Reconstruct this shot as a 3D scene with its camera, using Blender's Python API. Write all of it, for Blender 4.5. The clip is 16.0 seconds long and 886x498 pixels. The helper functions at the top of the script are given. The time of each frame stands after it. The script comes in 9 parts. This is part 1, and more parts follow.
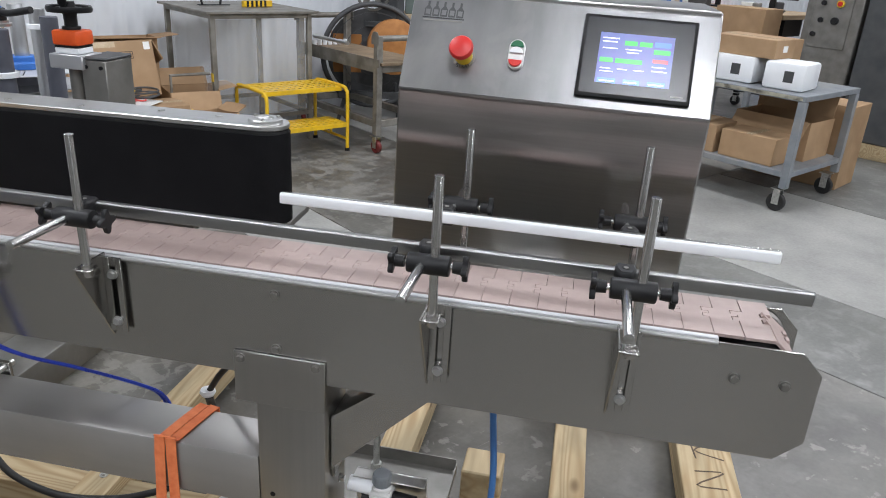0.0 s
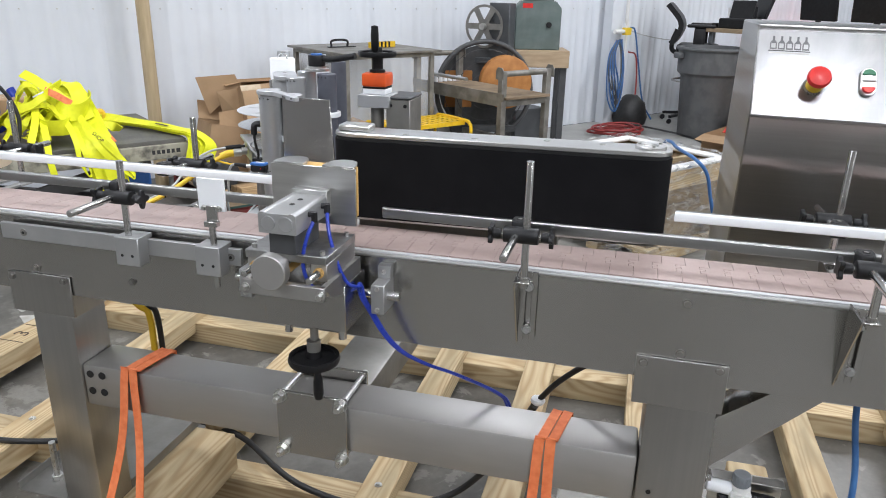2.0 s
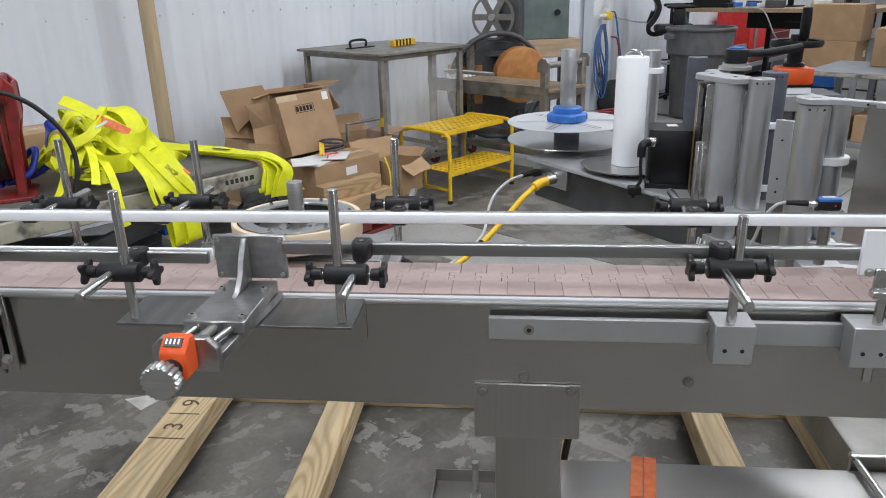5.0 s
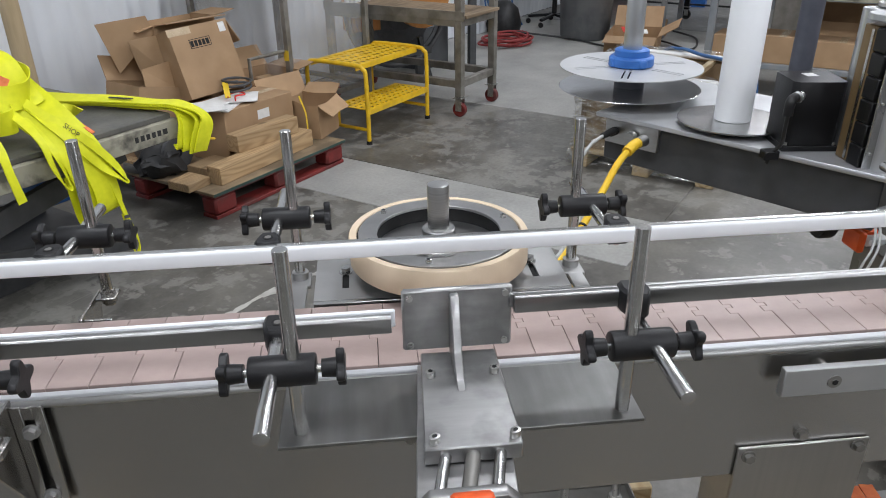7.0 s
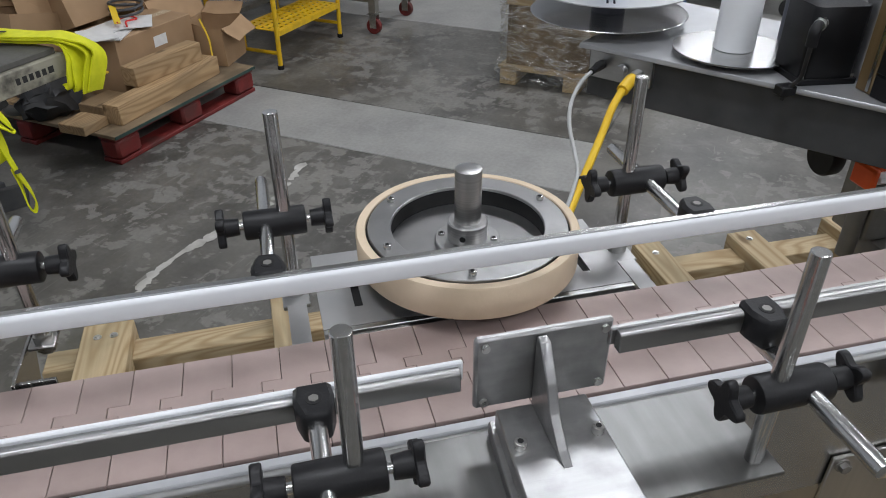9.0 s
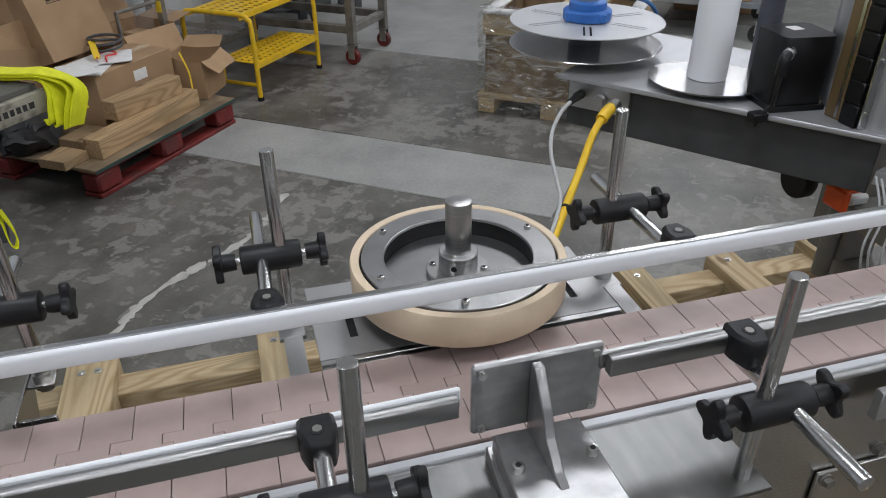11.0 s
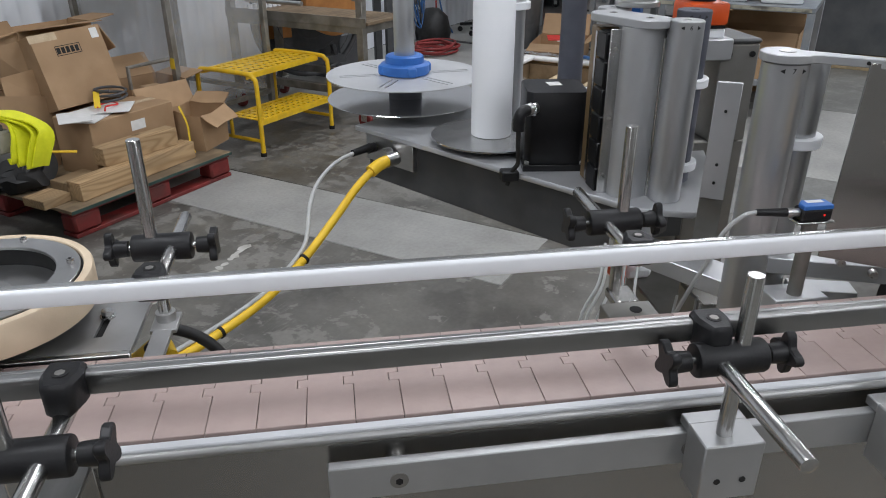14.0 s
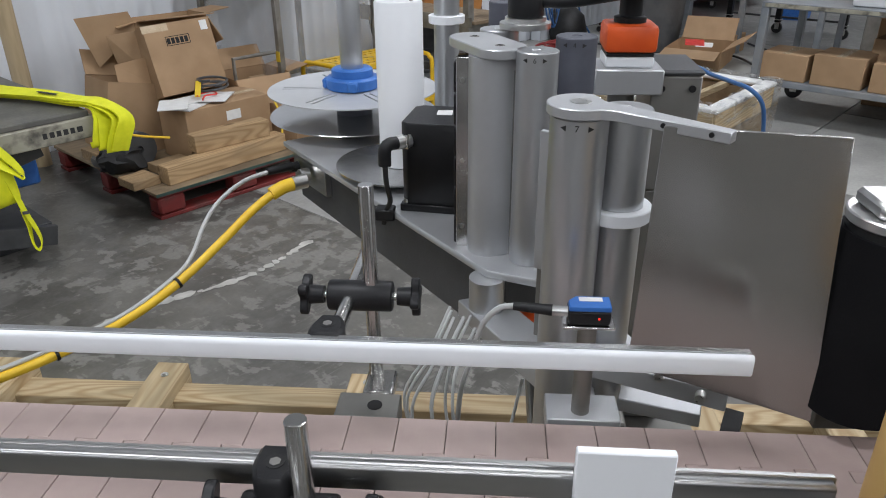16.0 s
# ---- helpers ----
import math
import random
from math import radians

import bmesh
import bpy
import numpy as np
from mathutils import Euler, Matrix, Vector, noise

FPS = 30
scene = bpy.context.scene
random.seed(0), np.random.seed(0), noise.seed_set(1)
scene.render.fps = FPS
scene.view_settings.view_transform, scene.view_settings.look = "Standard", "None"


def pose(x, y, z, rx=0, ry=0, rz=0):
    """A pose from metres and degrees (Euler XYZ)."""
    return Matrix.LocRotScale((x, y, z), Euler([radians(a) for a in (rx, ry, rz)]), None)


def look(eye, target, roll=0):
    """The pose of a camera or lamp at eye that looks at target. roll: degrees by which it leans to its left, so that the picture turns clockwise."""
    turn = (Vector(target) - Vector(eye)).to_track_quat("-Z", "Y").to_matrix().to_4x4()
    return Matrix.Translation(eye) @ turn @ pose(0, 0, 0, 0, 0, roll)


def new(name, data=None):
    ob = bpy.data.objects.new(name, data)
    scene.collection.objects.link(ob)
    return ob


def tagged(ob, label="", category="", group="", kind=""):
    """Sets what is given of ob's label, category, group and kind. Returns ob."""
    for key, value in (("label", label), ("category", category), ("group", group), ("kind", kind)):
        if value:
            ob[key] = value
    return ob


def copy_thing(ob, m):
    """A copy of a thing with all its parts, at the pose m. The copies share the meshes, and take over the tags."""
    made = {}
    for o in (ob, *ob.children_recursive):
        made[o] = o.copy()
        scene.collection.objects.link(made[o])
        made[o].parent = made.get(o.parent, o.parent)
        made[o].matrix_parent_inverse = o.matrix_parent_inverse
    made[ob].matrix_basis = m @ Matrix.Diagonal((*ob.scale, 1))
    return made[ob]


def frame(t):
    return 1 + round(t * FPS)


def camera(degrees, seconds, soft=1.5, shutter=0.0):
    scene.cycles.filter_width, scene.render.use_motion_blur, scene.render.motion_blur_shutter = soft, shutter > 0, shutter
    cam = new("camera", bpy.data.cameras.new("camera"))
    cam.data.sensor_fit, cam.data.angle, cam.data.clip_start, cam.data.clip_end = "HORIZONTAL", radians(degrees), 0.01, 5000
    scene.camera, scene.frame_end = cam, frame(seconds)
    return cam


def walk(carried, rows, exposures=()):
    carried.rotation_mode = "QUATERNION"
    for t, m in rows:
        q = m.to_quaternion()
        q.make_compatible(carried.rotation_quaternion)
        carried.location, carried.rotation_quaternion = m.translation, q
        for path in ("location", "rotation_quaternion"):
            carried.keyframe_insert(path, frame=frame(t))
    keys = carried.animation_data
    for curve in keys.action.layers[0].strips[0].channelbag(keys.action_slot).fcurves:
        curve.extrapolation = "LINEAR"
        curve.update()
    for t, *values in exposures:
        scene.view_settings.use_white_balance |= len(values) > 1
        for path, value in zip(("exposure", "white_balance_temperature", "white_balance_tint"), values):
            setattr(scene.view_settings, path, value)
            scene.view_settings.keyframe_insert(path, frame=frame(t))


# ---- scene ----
cam = camera(62.5, 16.0, soft=1.0)
PATH = [
    (0, (0.22, 0.205, 1.443), (-0.113, 2.028, 0.69), 3.4),
    (0.5, (0.222, 0.116, 1.447), (-0.22, 1.913, 0.687), 2.1),
    (1, (0.068, 0.012, 1.452), (-0.41, 1.813, 0.725), 1.1),
    (1.5, (-0.129, -0.067, 1.45), (-0.588, 1.753, 0.759), 1.2),
    (2, (-0.305, -0.042, 1.437), (-0.778, 1.78, 0.763), 1.2),
    (2.5, (-0.511, 0.021, 1.436), (-1.01, 1.843, 0.781), 0.7),
    (3, (-0.692, 0.035, 1.428), (-1.185, 1.86, 0.774), 0.5),
    (3.5, (-0.958, -0.022, 1.435), (-1.351, 1.831, 0.79), 0.1),
    (4, (-1.152, -0.009, 1.427), (-1.498, 1.853, 0.784), -0.1),
    (4.5, (-1.33, 0.083, 1.411), (-1.617, 1.947, 0.744), -0.8),
    (4.7, (-1.392, 0.127, 1.408), (-1.647, 1.993, 0.737), -1.1),
    (6.8, (-1.93, 0.464, 1.415), (-1.758, 2.253, 0.537), -0.9),
    (7, (-1.93, 0.524, 1.414), (-1.745, 2.309, 0.529), -0.7),
    (7.5, (-1.948, 0.608, 1.421), (-1.724, 2.365, 0.494), -1.2),
    (8, (-1.988, 0.683, 1.419), (-1.689, 2.383, 0.409), -1.1),
    (8.5, (-2.019, 0.725, 1.415), (-1.656, 2.371, 0.339), -0.9),
    (8.7, (-2.021, 0.738, 1.409), (-1.632, 2.368, 0.317), -0.4),
    (10.8, (-2.041, 0.727, 1.427), (-1.584, 2.363, 0.371), -0.4),
    (11, (-2.037, 0.726, 1.424), (-1.567, 2.374, 0.393), -0.5),
    (11.5, (-2.027, 0.701, 1.414), (-1.511, 2.362, 0.428), -0.3),
    (12, (-1.988, 0.667, 1.405), (-1.463, 2.345, 0.451), -0.5),
    (12.5, (-1.865, 0.607, 1.4), (-1.412, 2.321, 0.474), -1.1),
    (13, (-1.72, 0.558, 1.392), (-1.384, 2.318, 0.504), -0.9),
    (13.5, (-1.624, 0.58, 1.381), (-1.344, 2.361, 0.515), -0.9),
    (14, (-1.502, 0.646, 1.372), (-1.231, 2.429, 0.507), -0.1),
    (14.5, (-1.404, 0.692, 1.37), (-1.145, 2.471, 0.494), 1.1),
    (15, (-1.297, 0.723, 1.37), (-1.09, 2.507, 0.491), 1.1),
    (15.3, (-1.213, 0.743, 1.377), (-1.148, 2.541, 0.503), -0.0),
    (15.5, (-1.168, 0.748, 1.376), (-1.18, 2.55, 0.51), -0.2),
    (16, (-1.106, 0.769, 1.379), (-1.243, 2.563, 0.504), -0.5),
]
walk(cam, [(t, look(eye, target, roll)) for t, eye, target, roll in PATH],
     exposures=[(t, stops, 6400, 15) for t, stops in ((0, -0.13), (1.5, 0.16), (2.5, 0.17), (3.5, -0.05), (4.7, -0.20), (7, -0.27), (8.5, -0.65), (11, -0.75), (12.5, -0.78), (13.5, -0.57), (14.5, -0.52), (16, -0.42))])

# ---- building frame: u runs along the ribbed wall, n points out through it ----
BA = 52.0
CU, SU = math.cos(radians(BA)), math.sin(radians(BA))


def bxy(u, n):
    """World x, y of a place in the building frame."""
    return u * CU - n * SU, u * SU + n * CU


def bpose(u, n, z=0.0, turn=0.0):
    x, y = bxy(u, n)
    return pose(x, y, z, 0, 0, BA + turn)


# ---- world and lamps ----
world = bpy.data.worlds.new("world")
world.use_nodes = True
world.node_tree.nodes["Background"].inputs["Color"].default_value = (0.75, 0.82, 1.0, 1)
world.node_tree.nodes["Background"].inputs["Strength"].default_value = 0.10
scene.world = world

LAMPS = [(u, n) for u in (-5.1, -0.9, 3.3, 7.5, 11.7) for n in (-6.65, -2.05, 2.55)]
LAMP_WATTS = 98.0
LAMP_Z = 5.0
for u, n in LAMPS:
    lamp = bpy.data.lights.new("ceiling_light_lamp", "AREA")
    lamp.shape, lamp.size, lamp.size_y = "RECTANGLE", 0.5, 1.9
    lamp.energy, lamp.color = LAMP_WATTS, (0.90, 0.96, 1.0)
    ob = new("lamp", lamp)
    ob.matrix_world = bpose(u, n, LAMP_Z - 0.09)

# ---- mesh tools ----
def add_box(bm, x0, x1, y0, y1, z0, z1, bevel=0.0, seg=1):
    m = Matrix.Translation(((x0 + x1) / 2, (y0 + y1) / 2, (z0 + z1) / 2)) @ Matrix.Diagonal((x1 - x0, y1 - y0, z1 - z0, 1))
    vs = bmesh.ops.create_cube(bm, size=1, matrix=m)["verts"]
    if bevel:
        es = list({e for v in vs for e in v.link_edges})
        bmesh.ops.bevel(bm, geom=es, offset=bevel, segments=seg, affect="EDGES", profile=0.5)
    return bm


def box(x0, x1, y0, y1, z0, z1, bevel=0.0, seg=1):
    return add_box(bmesh.new(), x0, x1, y0, y1, z0, z1, bevel, seg)


def add_bar(bm, a, b, wide, high, bevel=0.0):
    """A straight bar of rectangular section from a to b."""
    a, b = Vector(a), Vector(b)
    d = b - a
    q = d.to_track_quat("X", "Z").to_matrix().to_4x4()
    m = Matrix.Translation((a + b) / 2) @ q @ Matrix.Diagonal((d.length, wide, high, 1))
    vs = bmesh.ops.create_cube(bm, size=1, matrix=m)["verts"]
    if bevel:
        es = list({e for v in vs for e in v.link_edges})
        bmesh.ops.bevel(bm, geom=es, offset=bevel, segments=1, affect="EDGES", profile=0.5)
    return bm


def add_cyl(bm, a, b, r, r2=None, seg=20, bevel=0.0):
    a, b = Vector(a), Vector(b)
    d = b - a
    q = d.to_track_quat("Z", "Y").to_matrix().to_4x4()
    vs = bmesh.ops.create_cone(bm, cap_ends=True, segments=seg, radius1=r, radius2=r if r2 is None else r2, depth=d.length, matrix=Matrix.Translation((a + b) / 2) @ q)["verts"]
    for f in {f for v in vs for f in v.link_faces}:
        f.smooth = len(f.verts) == 4
    if bevel:
        es = [e for e in {e for v in vs for e in v.link_edges} if any(len(f.verts) > 4 for f in e.link_faces)]
        bmesh.ops.bevel(bm, geom=es, offset=bevel, segments=2, affect="EDGES", profile=0.5)
    return bm


def cyl(a, b, r, r2=None, seg=20, bevel=0.0):
    return add_cyl(bmesh.new(), a, b, r, r2, seg, bevel)


def add_prism(bm, pts, lift, bevel=0.0):
    """A flat outline of 3D points, made solid along the vector lift."""
    vs = [bm.verts.new(p) for p in pts]
    f = bm.faces.new(vs)
    up = bmesh.ops.extrude_face_region(bm, geom=[f])["geom"]
    top = [v for v in up if isinstance(v, bmesh.types.BMVert)]
    bmesh.ops.translate(bm, verts=top, vec=Vector(lift))
    allv = vs + top
    bmesh.ops.recalc_face_normals(bm, faces=list({g for v in allv for g in v.link_faces}))
    if bevel:
        es = list({e for v in allv for e in v.link_edges})
        bmesh.ops.bevel(bm, geom=es, offset=bevel, segments=1, affect="EDGES", profile=0.5)
    return bm


def prism(pts, lift, bevel=0.0):
    return add_prism(bmesh.new(), pts, lift, bevel)


def add_lathe(bm, profile, seg=32, at=(0, 0, 0), axis="z", closed=False):
    """profile: (radius, height) pairs, turned about an axis through at."""
    rings = []
    for r, h in profile:
        ring = []
        for i in range(seg):
            a = 2 * math.pi * i / seg
            c, s = r * math.cos(a), r * math.sin(a)
            p = (c, s, h) if axis == "z" else ((h, c, s) if axis == "x" else (s, h, c))
            ring.append(bm.verts.new((p[0] + at[0], p[1] + at[1], p[2] + at[2])))
        rings.append(ring)
    pairs = list(zip(rings, rings[1:]))
    if closed:
        pairs.append((rings[-1], rings[0]))
    for ra, rb in pairs:
        for i in range(seg):
            j = (i + 1) % seg
            f = bm.faces.new((ra[i], ra[j], rb[j], rb[i]))
            f.smooth = True
    if not closed:
        if profile[0][0] > 1e-5:
            bm.faces.new(list(reversed(rings[0])))
        if profile[-1][0] > 1e-5:
            bm.faces.new(rings[-1])
    bmesh.ops.recalc_face_normals(bm, faces=bm.faces[:])
    return bm


def lathe(profile, seg=32, at=(0, 0, 0), axis="z", closed=False):
    return add_lathe(bmesh.new(), profile, seg, at, axis, closed)


def smooth_path(pts, n=8):
    P = [Vector(p) for p in pts]
    P = [2 * P[0] - P[1]] + P + [2 * P[-1] - P[-2]]
    out = []
    for i in range(1, len(P) - 2):
        for k in range(n):
            t = k / n
            a, b, c, d = P[i - 1:i + 3]
            out.append(0.5 * ((2 * b) + (c - a) * t + (2 * a - 5 * b + 4 * c - d) * t * t + (3 * b - a - 3 * c + d) * t ** 3))
    out.append(P[-2])
    return out


def add_tube(bm, pts, r, seg=10, n=8, curved=True):
    path = smooth_path(pts, n) if curved else [Vector(p) for p in pts]
    side = None
    rings = []
    for i, p in enumerate(path):
        d = (path[min(i + 1, len(path) - 1)] - path[max(i - 1, 0)]).normalized()
        if side is None:
            side = d.orthogonal().normalized()
        side = (side - d * side.dot(d)).normalized()
        up = d.cross(side)
        rings.append([bm.verts.new(p + r * (math.cos(2 * math.pi * k / seg) * side + math.sin(2 * math.pi * k / seg) * up)) for k in range(seg)])
    for ra, rb in zip(rings, rings[1:]):
        for i in range(seg):
            f = bm.faces.new((ra[i], ra[(i + 1) % seg], rb[(i + 1) % seg], rb[i]))
            f.smooth = True
    bm.faces.new(list(reversed(rings[0])))
    bm.faces.new(rings[-1])
    return bm


def tube(pts, r, seg=10, n=8, curved=True):
    return add_tube(bmesh.new(), pts, r, seg, n, curved)


def add_ribbon(bm, pts, wide, thick, across, n=6):
    """A flat strap along pts; across: the direction of its width (one, or one for each point)."""
    path = smooth_path(pts, n)
    if isinstance(across[0], (int, float)):
        acr = [Vector(across)] * len(path)
    else:
        acr = smooth_path(across, n)
    rings = []
    for i, p in enumerate(path):
        d = (path[min(i + 1, len(path) - 1)] - path[max(i - 1, 0)]).normalized()
        a = acr[i] - d * acr[i].dot(d)
        a = a.normalized() if a.length > 1e-4 else d.orthogonal().normalized()
        u = d.cross(a) * thick / 2
        w = a * wide / 2
        rings.append([bm.verts.new(q) for q in (p - w - u, p + w - u, p + w + u, p - w + u)])
    for ra, rb in zip(rings, rings[1:]):
        for i in range(4):
            f = bm.faces.new((ra[i], ra[(i + 1) % 4], rb[(i + 1) % 4], rb[i]))
            f.smooth = True
    bm.faces.new(list(reversed(rings[0])))
    bm.faces.new(rings[-1])
    return bm


def ribbon(pts, wide, thick, across, n=6):
    return add_ribbon(bmesh.new(), pts, wide, thick, across, n)


def mesh_of(name, bm, material):
    me = bpy.data.meshes.new(name)
    bm.to_mesh(me)
    bm.free()
    me.materials.append(material)
    me.set_sharp_from_angle(angle=radians(38))
    return me


def thing(name, label, category, at=None, group="", kind=""):
    """A thing: an Empty at its base, whose parts are laid out in its own frame."""
    ob = new(name)
    ob.empty_display_size = 0.05
    ob.matrix_basis = Matrix.Identity(4) if at is None else at
    return tagged(ob, label, category, group, kind)


def part(name, bm, material, parent, label=""):
    ob = new(name, mesh_of(name, bm, material))
    ob.parent = parent
    return tagged(ob, label) if label else ob


def piece(name, me, parent, m):
    ob = new(name, me)
    ob.parent = parent
    ob.matrix_basis = m
    return ob


def solo(name, bm, material, label, category, at=None, group="", kind=""):
    """A thing that is one plain mesh."""
    ob = new(name, mesh_of(name, bm, material))
    if at is not None:
        ob.matrix_basis = at
    return tagged(ob, label, category, group, kind)


def add_bolt(bm, p, axis, r=0.008, h=0.006, washer=True):
    """A hexagon bolt head on a washer, standing out from p along axis."""
    p, axis = Vector(p), Vector(axis).normalized()
    if washer:
        add_cyl(bm, p, p + axis * 0.0018, r * 1.35, seg=16)
    add_cyl(bm, p + axis * 0.0015, p + axis * (0.0015 + h), r, seg=6)
    return bm


def bolt(p, axis, r=0.008, h=0.006, washer=True):
    return add_bolt(bmesh.new(), p, axis, r, h, washer)


def writing(name, text, size, material, parent, m, depth=0.0004):
    """Letters in the built-in font, as a mesh."""
    cu = bpy.data.curves.new(name, "FONT")
    cu.body, cu.size, cu.extrude, cu.align_x, cu.align_y = text, size, depth, "CENTER", "CENTER"
    tmp = bpy.data.objects.new(name, cu)
    scene.collection.objects.link(tmp)
    me = bpy.data.meshes.new_from_object(tmp.evaluated_get(bpy.context.evaluated_depsgraph_get()))
    bpy.data.objects.remove(tmp)
    bpy.data.curves.remove(cu)
    me.materials.clear()
    me.materials.append(material)
    ob = new(name, me)
    ob.parent = parent
    ob.matrix_basis = m
    return ob

# ---- materials ----
def surface(name, dark, light, rough=0.5, metal=0.0, scale=8.0, stretch=(1, 1, 1), fine=80.0, bump=0.1, rough_var=0.1, stain=None, stain_amount=0.0, stain_scale=1.5, piece_var=0.0, coat=0.0, lo=0.3, hi=0.7, detail=6.0, grain=None, grain_pull=0.2, spec=0.5, stain_edge=(0.48, 0.62), stain_warp=0.0):
    m = bpy.data.materials.new(name)
    m.use_nodes = True
    nt = m.node_tree
    N, L = nt.nodes, nt.links
    bsdf = N["Principled BSDF"]
    co = N.new("ShaderNodeTexCoord")
    mp = N.new("ShaderNodeMapping")
    mp.inputs["Scale"].default_value = stretch
    L.new(co.outputs["Object"], mp.inputs["Vector"])
    n1 = N.new("ShaderNodeTexNoise")
    n1.inputs["Scale"].default_value, n1.inputs["Detail"].default_value = scale, detail
    L.new(mp.outputs["Vector"], n1.inputs["Vector"])
    ramp = N.new("ShaderNodeValToRGB")
    ramp.color_ramp.elements[0].position, ramp.color_ramp.elements[1].position = lo, hi
    ramp.color_ramp.elements[0].color, ramp.color_ramp.elements[1].color = (*dark, 1), (*light, 1)
    L.new(n1.outputs["Fac"], ramp.inputs["Fac"])
    colour = ramp.outputs["Color"]
    if stain is not None:
        n2 = N.new("ShaderNodeTexNoise")
        n2.inputs["Scale"].default_value, n2.inputs["Detail"].default_value = stain_scale, 8.0
        L.new(co.outputs["Object"], n2.inputs["Vector"])
        r2 = N.new("ShaderNodeValToRGB")
        r2.color_ramp.elements[0].position, r2.color_ramp.elements[1].position = stain_edge
        n2.inputs["Distortion"].default_value = stain_warp
        r2.color_ramp.elements[0].color, r2.color_ramp.elements[1].color = (0, 0, 0, 1), (stain_amount,) * 3 + (1,)
        L.new(n2.outputs["Fac"], r2.inputs["Fac"])
        mix = N.new("ShaderNodeMix")
        mix.data_type = "RGBA"
        L.new(r2.outputs["Color"], mix.inputs[0])
        L.new(colour, mix.inputs[6])
        mix.inputs[7].default_value = (*stain, 1)
        colour = mix.outputs[2]
    if piece_var:
        oi = N.new("ShaderNodeObjectInfo")
        mr = N.new("ShaderNodeMapRange")
        mr.inputs["To Min"].default_value, mr.inputs["To Max"].default_value = 1 - piece_var, 1 + piece_var
        L.new(oi.outputs["Random"], mr.inputs["Value"])
        hs = N.new("ShaderNodeHueSaturation")
        L.new(mr.outputs["Result"], hs.inputs["Value"])
        L.new(colour, hs.inputs["Color"])
        colour = hs.outputs["Color"]
    L.new(colour, bsdf.inputs["Base Color"])
    bsdf.inputs["Metallic"].default_value = metal
    n3 = N.new("ShaderNodeTexNoise")
    n3.inputs["Scale"].default_value, n3.inputs["Detail"].default_value = fine, 4.0
    L.new(mp.outputs["Vector"], n3.inputs["Vector"])
    mr = N.new("ShaderNodeMapRange")
    mr.inputs["To Min"].default_value, mr.inputs["To Max"].default_value = max(rough - rough_var, 0.02), min(rough + rough_var, 1)
    L.new(n3.outputs["Fac"], mr.inputs["Value"])
    L.new(mr.outputs["Result"], bsdf.inputs["Roughness"])
    if bump:
        bp = N.new("ShaderNodeBump")
        bp.inputs["Strength"].default_value, bp.inputs["Distance"].default_value = bump, 0.002
        L.new(n3.outputs["Fac"], bp.inputs["Height"])
        L.new(bp.outputs["Normal"], bsdf.inputs["Normal"])
    bsdf.inputs["Specular IOR Level"].default_value = spec
    if grain is not None:
        # brushed lines: reflections smear across the grain
        tv = N.new("ShaderNodeCombineXYZ")
        for k, g in zip("XYZ", grain):
            tv.inputs[k].default_value = float(g)
        L.new(tv.outputs[0], bsdf.inputs["Tangent"])
        bsdf.inputs["Anisotropic"].default_value = grain_pull
    if coat:
        bsdf.inputs["Coat Weight"].default_value = coat
        bsdf.inputs["Coat Roughness"].default_value = 0.15
    return m


